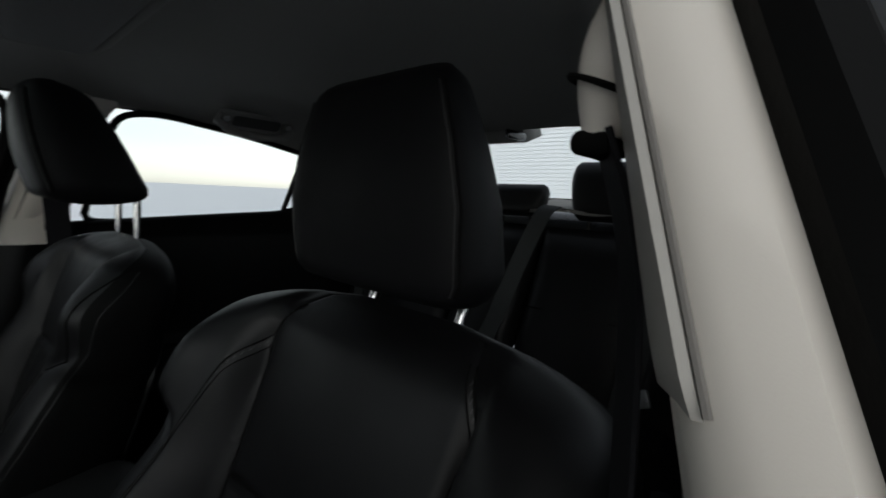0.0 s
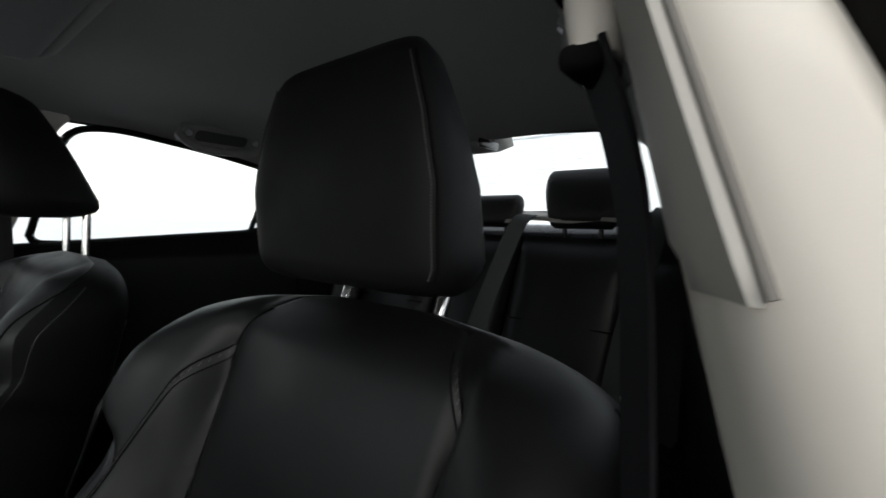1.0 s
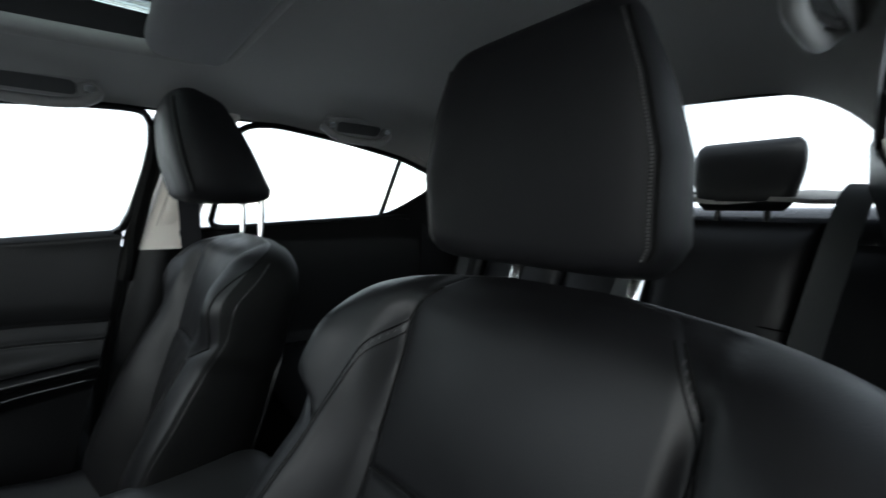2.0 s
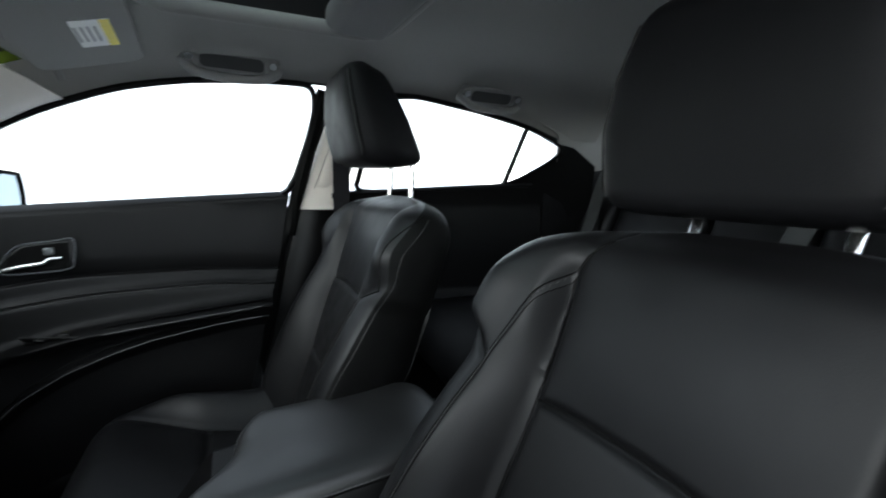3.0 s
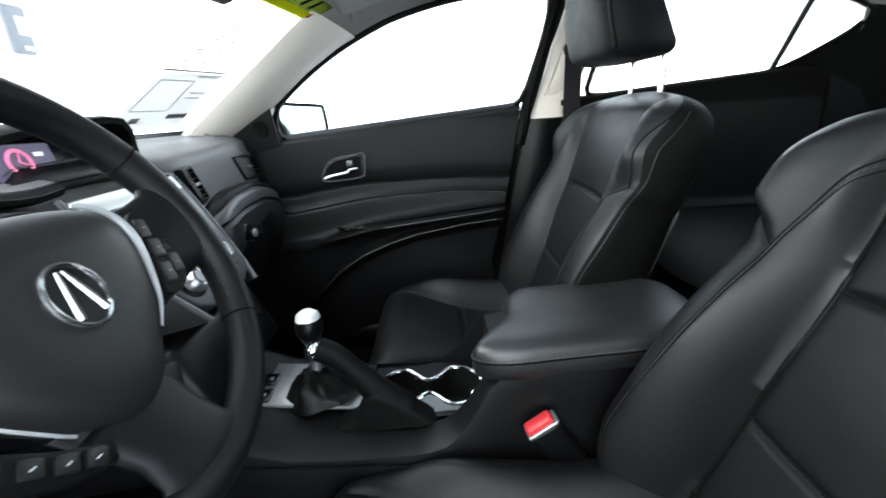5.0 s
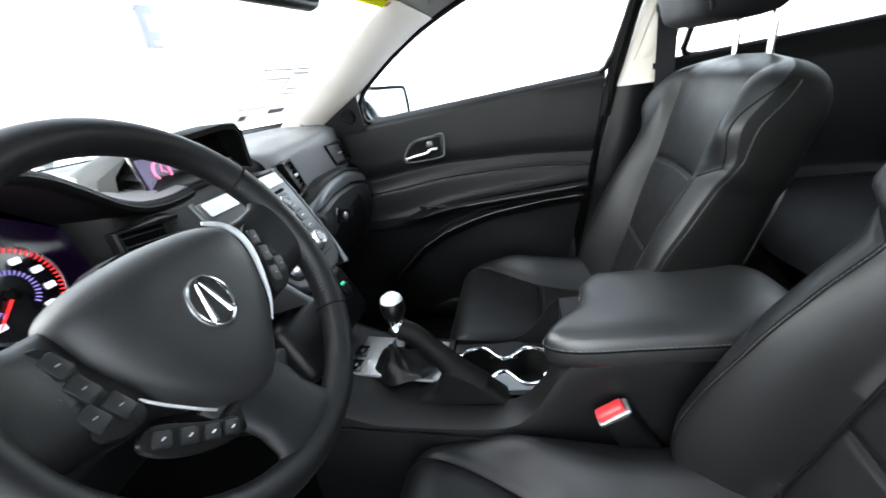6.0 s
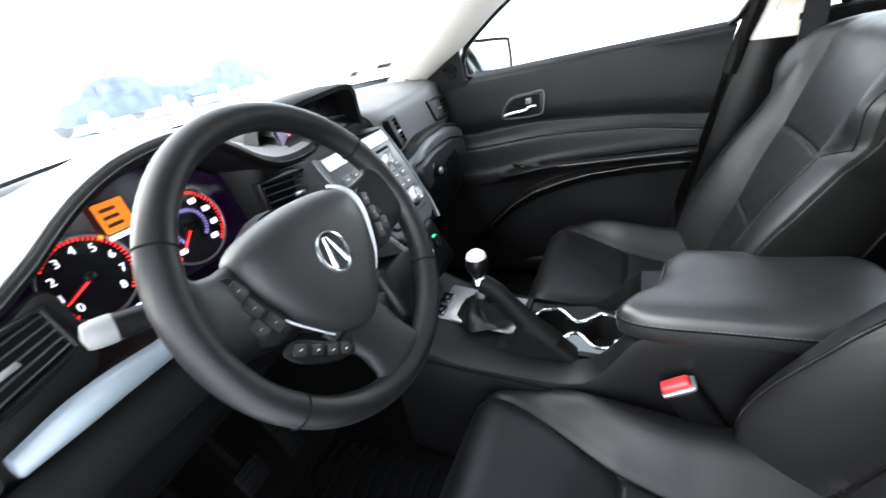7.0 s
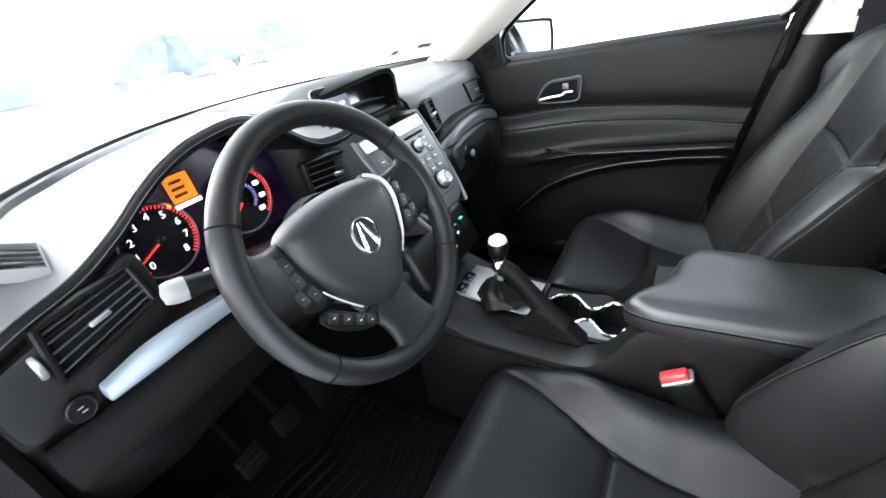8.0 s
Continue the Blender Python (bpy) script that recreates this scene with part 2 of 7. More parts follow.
def belt_z(y):
    """Lower line of the side windows."""
    return lin_table(y, (-0.98, 1.025), (-0.80, 1.017), (-0.28, 0.984), (-0.09, 0.972), (0.655, 0.924))


def roof_z(x, y):
    """Height of the ceiling cloth."""
    e = lin_table(y, (-1.1, 1.175), (-0.95, 1.175), (-0.828, 1.215), (-0.65, 1.250), (-0.45, 1.276), (-0.12, 1.280), (0.0, 1.274), (0.14, 1.260), (0.28, 1.230), (0.42, 1.172), (0.5, 1.12))
    mid = lin_table(y, (-1.12, 1.285), (-0.8, 1.325), (-0.3, 1.345), (0.1, 1.338), (0.3, 1.318), (0.5, 1.28))
    q = min(1.0, abs(x) / 0.61)
    return e + (mid - e) * (1 - q ** 5)


SUN_X, SUN_Y0, SUN_Y1 = 0.37, -0.26, 0.20


def ceiling():
    """Ceiling cloth from header to rear window, with the roof opening cut through and a rolled lip round it."""
    xs = sorted({round(v, 4) for v in [k * 0.03 for k in range(-19, 20)] + [SUN_X, -SUN_X, 0.585, -0.585, 0.6, -0.6, 0.61, -0.61]})
    ys = sorted({round(v, 4) for v in [-1.10 + 0.035 * k for k in range(45)] + [SUN_Y0, SUN_Y1]})
    bm = bmesh.new()
    vs = {}

    def edge(y):
        return side_x(y, arch_z(y)) - 0.003

    for x in xs:
        for y in ys:
            sx = x
            if abs(x) > SUN_X:
                sx = math.copysign(SUN_X + (abs(x) - SUN_X) / (0.61 - SUN_X) * (edge(y) - SUN_X), x)
            vs[x, y] = bm.verts.new((sx, y, roof_z(x, y)))
    for x0, x1 in zip(xs, xs[1:]):
        for y0, y1 in zip(ys, ys[1:]):
            if x0 >= -SUN_X - 1e-6 and x1 <= SUN_X + 1e-6 and y0 >= SUN_Y0 - 1e-6 and y1 <= SUN_Y1 + 1e-6:
                continue
            bm.faces.new((vs[x0, y0], vs[x1, y0], vs[x1, y1], vs[x0, y1]))
    thick(bm, -0.008)
    return solid("ceiling", bm, HEADLINER, "grey woven headliner with a sunroof opening", "ceiling", "structure")


ceiling()


def rounded_loop(hx, y0, y1, r, z, n=6):
    cy = (y0 + y1) / 2
    return [Vector((x, cy + y, z if not callable(z) else z(x, cy + y))) for x, y in round_poly(2 * hx, y1 - y0, r, n)]


def sunroof():
    root = thing("sunroof", (0, 0, 1.34), "open sunroof well with black frame and grey shade", "sunroof")
    lip = rounded_loop(SUN_X - 0.008, SUN_Y0, SUN_Y1 - 0.006, 0.07, lambda x, y: roof_z(x, y) + 0.002)
    part("lip", tube(lip, 0.016, 10, True), HEADLINER, root, "grey padded edge of the opening")
    wall_lo = rounded_loop(SUN_X, SUN_Y0, SUN_Y1, 0.07, lambda x, y: roof_z(x, y))
    wall_hi = rounded_loop(SUN_X - 0.01, SUN_Y0, SUN_Y1, 0.07, 1.40)
    part("well", thick(loft([wall_lo, wall_hi], False), 0.004), PLASTIC, root, "black plastic well")
    part("shade", rbox((0, -0.192, 1.350), (0.69, 0.135, 0.062), 0.028, 6), SHADE_CLOTH, root, "grey cloth sunshade")
    part("pane", rbox((0, 0.02, 1.410), (0.78, 0.48, 0.005), 0.002, 1), GLASS_DARK, root, "tinted roof glass")


SHADE_CLOTH = material("dark_shade_cloth", (0.13, 0.128, 0.124), 0.9, grain=0.4, size=800)
sunroof()


def window_ring(front):
    """Closed outline of a side window in (y, z)."""
    pts = []
    if front:
        top = [(y, z) for y, z in ARCH if y >= -0.125]
        pts = [(0.655, 0.924), (0.655, 1.0)] + top[1:] + [(-0.145, 1.266), (-0.156, 1.236), (-0.15, 1.17), (-0.09, 0.972)]
    else:
        top = [(y, z) for y, z in ARCH if -0.9 <= y <= -0.4]
        pts = [(-0.28, 0.986), (-0.292, 1.05), (-0.332, 1.225), (-0.354, 1.257), (-0.395, 1.268)] + top + [(-0.945, 1.160), (-0.962, 1.143), (-0.955, 1.125), (-0.925, 1.093), (-0.80, 1.017)]
    for turn in range(2):
        cut = []
        for (ya, za), (yb, zb) in zip(pts, pts[1:] + pts[:1]):
            f = min(0.25, 0.03 / max(1e-6, math.hypot(yb - ya, zb - za)))
            cut += [(ya + (yb - ya) * f, za + (zb - za) * f), (yb + (ya - yb) * f, zb + (za - zb) * f)]
        pts = cut
    return pts


def on_side(y, z, sgn, inset=0.0):
    return Vector((sgn * (side_x(y, z) - inset), y, z))


def window_frame(sgn, front):
    ring = window_ring(front)
    path = [on_side(y, z, sgn, -0.016 if front and z < belt_z(y) + 0.012 else 0.004) for y, z in ring]
    fine = []
    n = len(path)
    for i in range(n):
        a, b = path[i], path[(i + 1) % n]
        k = max(1, int((b - a).length / 0.03))
        fine += [a.lerp(b, t / k) for t in range(k)]
    return tube(fine, 0.0085, 6, True)


def pane(sgn, front):
    ring = window_ring(front)
    bm = bmesh.new()
    bm.faces.new([bm.verts.new(on_side(y, z, sgn, -0.012)) for y, z in ring])
    bmesh.ops.triangulate(bm, faces=bm.faces)
    return bm


# passenger front door -------------------------------------------------
def door_lines(y):
    """Heights of the trim's edges: waist groove, stitched line, arm rest edge, pocket edge."""
    return (lerp_table(y, (-0.04, 0.764), (0.17, 0.776), (0.40, 0.777), (0.64, 0.752)),
            lerp_table(y, (-0.02, 0.719), (0.15, 0.731), (0.35, 0.729), (0.64, 0.700)),
            lerp_table(y, (0.0, 0.666), (0.20, 0.650), (0.40, 0.634), (0.60, 0.592)),
            lin_table(y, (0.0, 0.634), (0.107, 0.626), (0.264, 0.603), (0.349, 0.581), (0.44, 0.548), (0.52, 0.503), (0.60, 0.43), (0.68, 0.34)))


def door_knots(y):
    """Heights and depths of the front door's inner skin: two padded rolls, arm rest and pocket."""
    z1, z2, z3, z4 = door_lines(y)
    arm = smooth((0.60 - y) / 0.12)
    low = smooth((0.72 - y) / 0.15)
    g = max(0.25, min(1.0, (z3 - z4) / 0.075))
    top = belt_z(y)
    return [(0.24, 0.040 * low), (z4 - 0.035, 0.036 * low), (z4 - 0.012, 0.050 * low), (z4 - 0.002, 0.058 * low), (z4 + 0.005 * g, 0.052 * low), (z4 + 0.016 * g, 0.026 + 0.004 * arm), (z3 - 0.026 * g, 0.030 + 0.010 * arm), (z3 - 0.010 * g, 0.033 + 0.028 * arm), (z3, 0.033 + 0.036 * arm), (z3 + 0.008, 0.033 + 0.024 * arm), (z3 + 0.018, 0.033), (z3 + 0.034, 0.024), (z2 - 0.012, 0.021), (z2 - 0.003, 0.018), (z2, 0.0145), (z2 + 0.003, 0.0165), (z2 + 0.012, 0.012), (z2 + 0.024, 0.0085), (z1 - 0.006, 0.006), (z1, -0.002), (z1 + 0.004, 0.0), (z1 + 0.05, 0.008), (top - 0.012, 0.009), (top, 0.006), (top + 0.010, -0.006), (top + 0.018, -0.022)]


def door_in(y, z):
    """Depth of the front door's inner skin from the cabin's side line."""
    return lerp_table(z, *door_knots(y))


def front_door():
    root = thing("car_door", (0.72, 0.3, 0.3), "closed black front door with stitched trim and chrome handle", "car door")
    rear = lambda z: lin_table(z, (0.25, 0.08), (0.4, 0.042), (0.505, 0.017), (0.757, -0.052), (0.978, -0.09))

    rows = []
    for k in range(91):
        knots = []
        for q in range(26):
            y = 0.82 - 0.84 * k / 90
            for _ in range(3):
                z, d = door_knots(y)[q]
                y = 0.82 - (0.82 - rear(z)) * k / 90
            knots.append((z, y, d))
        row = []
        for (za, ya, _), (zb, yb, _) in zip(knots, knots[1:]):
            for q in range(6):
                z, y = za + (zb - za) * q / 6, ya + (yb - ya) * q / 6
                row.append(Vector((side_x(y, z) - lerp_table(z, *((kz, kd) for kz, _, kd in knots)) - 0.002, y, z)))
        rows.append(row)
    part("inner_skin", thick(skin_of(rows), 0.02), VINYL, root, "black padded vinyl trim")
    part("outer_skin", thick(grid(lambda u, v: Vector((0.80 - 0.06 * (1 - v) ** 2, 0.85 - 0.95 * u, 0.22 + 0.72 * v)), 8, 8), -0.004), PAINT, root, "painted outer panel")
    part("window_frame", window_frame(1, True), PLASTIC, root, "black rubber-sealed window frame")
    part("rear_frame", tube([on_side(-0.102 - 0.235 * (z - 0.93), z, 1, 0.0) for z in np.linspace(0.86, 1.262, 12)], 0.019, 8), RUBBER, root, "black rear window frame")
    gl = part("window_pane", inward(pane(1, True)), GLASS, root, "clear side window", smooth=False)
    gl.visible_shadow = False
    # edges of the arm rest and the pocket, highlight painted as paler tubes; window switches
    for k, (ya, yb, r) in enumerate(((0.36, 0.0, 0.0028), (0.64, 0.0, 0.0024))):
        ln = [Vector((side_x(y, z) - door_in(y, z) - 0.002, y, z)) for y, z in ((y, door_lines(y)[2 + k] - 0.001) for y in np.linspace(ya, yb, 40))]
        part("armrest_edge" if k == 0 else "pocket_edge", tube(ln, r, 8), GLOVE, root, "smooth rolled edge, paler for its glint")
    sx, sz = side_x(0.45, 0.63) - 0.050, door_lines(0.46)[2] + 0.013
    ba = part("switch_plate", rbox((sx, 0.46, sz), (0.026, 0.11, 0.006), 0.002, 2, pose(0, 0, 0, 8, 38, 0)), VENT_BLACK, root, "window switch plate")
    for k in range(2):
        part("window_switch", rbox((sx - 0.003, 0.435 + 0.045 * k, sz + 0.006 - 0.007 * k), (0.012, 0.022, 0.006), 0.002, 2, pose(0, 0, 0, 8, 38, 0)), PLASTIC, ba)
    st = bmesh.new()
    for y in np.arange(-0.03, 0.64, 0.006):
        p0, p1 = (Vector((side_x(q, door_lines(q)[1]) - door_in(q, door_lines(q)[1] - 0.003) - 0.0022, q, door_lines(q)[1] - 0.003)) for q in (y, y + 0.0042))
        tube([p0, p1], 0.0008, 4, bm=st)
    tagged(part("stitching", st, THREAD, root, "pale stitched line"), kind="stuff")
    # handle in its bezel
    m = frame_at((side_x(0.47, 0.82) - 0.014, 0.474, 0.829), (0, -1, 0), (0, 0.06, 1))
    bez = [(-0.068, -0.034), (-0.056, 0.004), (-0.028, 0.03), (0.03, 0.038), (0.068, 0.04), (0.066, -0.01), (0.056, -0.03), (0.0, -0.036)]
    bz = part("handle_bezel", prism(bez, 0.010, m @ pose(0, 0, -0.004), 0.004), PLASTIC, root, "dark handle surround")
    # flat black plate on the bezel, painting the shade of the handle's bowl
    part("recess_shade", prism([(x * 0.86, y * 0.84) for x, y in bez], 0.002, m @ pose(0, 0, 0.0065), 0.0), SEAM, bz)
    ring = [m @ Vector((x, y, 0.006)) for x, y in bez]
    part("bezel_rim", tube(curve(ring, 5, True), 0.0022, 6, True, up=(1, 0, 0)), SMOKE_TRIM, bz, "thin dark silver rim")
    lever = [m @ Vector(p) for p in ((-0.062, -0.026, 0.012), (-0.03, -0.018, 0.017), (0.01, -0.012, 0.017), (0.022, -0.004, 0.014), (0.045, -0.002, 0.012))]
    part("lever", tube(curve(lever, 6), lambda t: 0.0046 - 0.0012 * t, 8, up=(1, 0, 0)), SATIN, bz, "chrome door lever")
    part("lock_knob", rbox(m @ Vector((0.022, 0.014, 0.010)), (0.008, 0.020, 0.018), 0.003), SMOKE_TRIM, bz, "silver lock tab")
    # sail panel with tweeter at the mirror
    sail = [(0.652, 0.915), (0.652, 1.048), (0.70, 1.02), (0.76, 0.985), (0.82, 0.945), (0.80, 0.90)]
    bm = bmesh.new()
    bm.faces.new([bm.verts.new(on_side(y, z, 1, 0.012 + (y - .655) * .12)) for y, z in sail])
    sp = part("sail_panel", thick(bm, 0.012), PLASTIC, root, "black corner panel")
    mt = frame_at((side_x(0.69, 0.96) - 0.036, 0.69, 0.965), (0, -1, 0), (-0.33, 0, 1))
    part("tweeter", lathe([(0.024, 0), (0.024, 0.006), (0.020, 0.009), (0.012, 0.006), (0.0005, 0.007)], mt), RUBBER, sp, "round black tweeter grille")
    return root


PAINT = material("dark_car_paint", (0.05, 0.052, 0.056), 0.25, coat=1.0, vary=0.03)
front_door()


def rear_door(sgn):
    root = thing("car_door", (sgn * 0.7, -0.6, 0.3), "closed black rear door with small fixed quarter glass", "car door")

    def skin(u, v):
        y = -0.22 - 0.76 * u
        top = belt_z(y) - (0.10 * smooth((-0.86 - y) / 0.1))
        z = 0.3 + (top - 0.3) * v
        d = 0.02 * smooth((0.66 - z) / 0.05) + 0.03 * smooth((0.62 - z) / 0.08)
        return Vector((sgn * (side_x(y, z) - d - 0.002), y, z))

    part("inner_skin", thick(grid(skin, 40, 60), 0.02), VINYL, root, "black padded vinyl trim")
    part("outer_skin", thick(grid(lambda u, v: Vector((sgn * (0.80 - 0.06 * (1 - v) ** 2 - 0.05 * u * u), -0.12 - 0.9 * u, 0.22 + 0.74 * v)), 8, 8), 0.004), PAINT, root, "painted outer panel")
    cap = [on_side(y, belt_z(y) - 0.002, sgn, 0.008) for y in np.linspace(-0.21, -0.88, 20)]
    part("belt_cap", tube(cap, 0.014, 10, flat=0.8), VINYL, root)
    part("window_frame", window_frame(sgn, False), PLASTIC, root, "black rubber-sealed window frame")
    gl = part("window_pane", inward(pane(sgn, False)), GLASS, root, "clear side window", smooth=False)
    gl.visible_shadow = False
    part("divider_bar", tube([on_side(-0.821, 1.213, sgn, 0.0), on_side(-0.783, 1.015, sgn, 0.0)], 0.008, 6), PLASTIC, root, "black quarter-glass divider")
    # dark triangle behind the quarter glass
    tri = [(-0.945, 1.160), (-0.962, 1.143), (-0.955, 1.125), (-0.925, 1.093), (-0.80, 1.017), (-0.80, 0.92), (-1.02, 0.88), (-1.12, 0.98), (-1.10, 1.09), (-1.0, 1.15)]
    bm = bmesh.new()
    bm.faces.new([bm.verts.new(on_side(y, z, sgn, 0.010)) for y, z in tri])
    part("corner_panel", thick(bm, 0.01), PLASTIC, root, "black corner behind the quarter glass")
    arm = curve([(sgn * (side_x(y, .6) - 0.06), y, z) for y, z in ((-0.30, 0.635), (-0.52, 0.62), (-0.78, 0.63))], 8)
    part("armrest", tube(arm, 0.028, 10, flat=0.6), VINYL, root, "padded arm rest ledge")
    return root


def driver_door():
    """The driver's door, swung wide open on its hinges."""
    root = thing("car_door", (-0.80, 0.74, 0.25), "black driver's front door standing wide open", "car door")
    m = pose(-0.80, 0.74, 0.0, 0, 0, -78)

    def slab(x, bulge):
        return lambda u, v: m @ Vector((x + bulge * math.sin(math.pi * v), -0.02 - (0.93 - 0.10 * v) * u, 0.24 + 0.70 * v))
    part("inner_skin", thick(grid(slab(0.045, 0.012), 20, 20), 0.012), VINYL, root, "black padded vinyl trim")
    part("outer_skin", thick(grid(slab(-0.03, -0.02), 20, 20), 0.004), PAINT, root, "painted outer panel")
    loop = [m @ Vector((0.0, y, z)) for y, z in ((-0.04, 0.93), (-0.12, 1.02), (-0.35, 1.18), (-0.60, 1.25), (-0.76, 1.25), (-0.83, 0.95))]
    part("window_frame", tube(loop, 0.016, 8), PLASTIC, root, "black window frame")
    part("armrest", tube([m @ Vector((0.075, y, 0.63)) for y in np.linspace(-0.15, -0.80, 10)], 0.028, 10), VINYL, root, "padded arm rest")


driver_door()
rear_door(1)
rear_door(-1)
for sgn in (1, -1):
    quarter = grid(lambda u, v: Vector((sgn * (side_x(-0.93 - 0.1 * u, 0.9) - 0.012 - 0.03 * u), -0.93 - 0.75 * u, 0.3 + (0.76 + 0.06 * u) * v)), 10, 10)
    solid("wall_quarter", thick(quarter, 0.02), VINYL, "black trim panel beside the rear seat", "quarter panel", "structure", "quarter panels")


# pillars -------------------------------------------------------------
def pillar_a(sgn, out_by=0.0):
    """From the dash corner up to the roof rail, wrapping from the windscreen to the side window."""
    rings = []
    for k in range(20):
        t = k / 24
        oy = 0.83 + (0.26 - 0.83) * t
        oz = lin_table(oy, (0.26, 1.235), (0.42, 1.168), (0.525, 1.108), (0.617, 1.043), (0.83, 0.905))
        iy = lin_table(t, (0.0, 0.89), (0.75, 0.475), (1.0, 0.35))
        iz = lin_table(t, (0.0, 0.945), (0.75, 1.222), (1.0, 1.275))
        o = Vector((side_x(oy, oz) - 0.004, oy, oz))
        i = Vector((lin_table(t, (0.0, 0.575), (0.75, 0.505), (1.0, 0.47)), iy, iz))
        ctr = (o + i) / 2
        ins = Vector((-0.022, -0.012, -0.004))
        out = Vector((0.012, 0.02, 0.02))
        ring = [o, o.lerp(i, 0.06) + ins * 0.55, o.lerp(i, 0.25) + ins, o.lerp(i, 0.55) + ins * 1.0, o.lerp(i, 0.85) + ins * 0.75, i + ins * 0.2, i + out * 0.5, ctr + out * 1.3, o + out * 0.6]
        rings.append([Vector((sgn * (p.x + out_by), p.y, p.z)) for p in ring])
    return solid("pillar_trim", loft(rings), PILLAR, "warm grey plastic windscreen pillar trim", "pillar trim", "structure", "pillar trims")


pillar_a(1)
pillar_a(-1, 0.07)


def pillar_b(sgn):
    """Pillar between the doors: warm grey trim above the belt, black below, with the belt slot."""
    root = thing("pillar_trim", (sgn * 0.7, -0.16, 0.3), "warm grey plastic door pillar trim with belt slider", "pillar trim", "pillar trims", "structure")
    front = lambda z: lin_table(z, (0.25, 0.03), (0.76, -0.07), (0.934, -0.113), (1.095, -0.165), (1.222, -0.203), (1.32, -0.23))
    slim = 0.012 if sgn < 0 else 0.0
    up = []
    for k in range(25):
        z = 0.935 + 0.385 * k / 24
        f = front(z)
        w = 0.115 + 0.03 * smooth((z - 1.24) / 0.08)
        sx = side_x(f - 0.05, z)
        ext = lin_table(z, (0.98, 0.021), (1.06, 0.018), (1.18, 0.002))
        plan = [(f - w, sx + 0.03), (f - w, sx - 0.010 + slim), (f - w + 0.012, sx - 0.020 + slim), (f - 0.085, sx - 0.020 + slim), (f - 0.05, sx - 0.014 + slim), (f - 0.02, sx - 0.005 + slim * 0.8), (f - 0.006, sx + 0.003 + slim * 0.6), (f, sx + 0.012 + ext * 0.4), (f + 0.001, sx + 0.019 + ext * 0.9), (f + 0.001, sx + 0.022 + ext), (f - 0.03, sx + 0.036 + ext)]
        up.append([Vector((sgn * x, y, z)) for y, x in plan])
    part("upper_trim", loft(up), PILLAR, root, "warm grey upper cover")
    lo = []
    for k in range(13):
        z = 0.25 + 0.687 * k / 12
        f = front(z)
        w = 0.20 - 0.085 * k / 12
        sx = side_x(f - 0.05, z)
        plan = [(f - w, sx + 0.03), (f - w, sx + 0.006), (f - w + 0.02, sx - 0.006), (f - 0.03, sx - 0.004), (f - 0.006, sx + 0.006), (f, sx + 0.02), (f, sx + 0.05), (f - 0.03, sx + 0.055)]
        lo.append([Vector((sgn * x, y, z)) for y, x in plan])
    part("lower_trim", loft(lo), PLASTIC, root, "black lower cover")
    # raised slider channel of the belt anchor
    def on_pillar(back, z, out):
        y = front(z) - back
        return Vector((sgn * (side_x(front(z) - 0.05, z) - 0.015 + slim - out), y, z))
    ch = []
    for z in np.linspace(1.0, 1.30, 14):
        e = smooth((z - 1.0) / 0.02) if z < 1.02 else 1.0
        h = 0.019 * (0.6 + 0.4 * e)
        ch.append([on_pillar(0.047 - h, z, -0.010), on_pillar(0.047 - h * 0.9, z, 0.003 * e), on_pillar(0.047 - h * 0.5, z, 0.008 * e), on_pillar(0.055, z, 0.010 * e), on_pillar(0.055 + h * 0.85, z, 0.006 * e), on_pillar(0.055 + h, z, -0.004)])
    part("slider_cover", loft(ch), PILLAR, root, "ridged grey slider cover")
    # thin dark tube drawn as the slider's shadow
    gr = [on_pillar(0.047 - 0.0205, z, -0.006) for z in np.linspace(0.998, 1.30, 16)]
    part("slider_shadow", tube(gr, 0.0010, 6), GROOVE_SHADE, root, "soft shadow drawn as a dark line beside the slider")
    ring = [on_pillar(0.055, 1.115, 0.024) + Vector((0, 0.026 * math.cos(a), 0.018 * math.sin(a))) for a in np.linspace(0, 2 * math.pi, 20, endpoint=False)]
    if sgn > 0:
        part("belt_anchor", tube(ring, 0.007, 8, True, up=(1, 0, 0)), PLASTIC, root, "black belt guide loop")
        part("anchor_cover", rbox(on_pillar(0.055, 1.14, 0.014), (0.024, 0.04, 0.05), 0.010, 3), PILLAR, root, "grey anchor cover")
    # door seal at the front edge
    seal = [Vector((sgn * (side_x(front(z), z) + 0.036 + lin_table(z, (0.98, 0.021), (1.06, 0.018), (1.18, 0.002))), front(z) + 0.002, z)) for z in np.linspace(0.3, 1.30, 24)]
    part("door_seal", tube(seal, 0.019, 8), RUBBER, root, "black rubber door seal")


pillar_b(1)


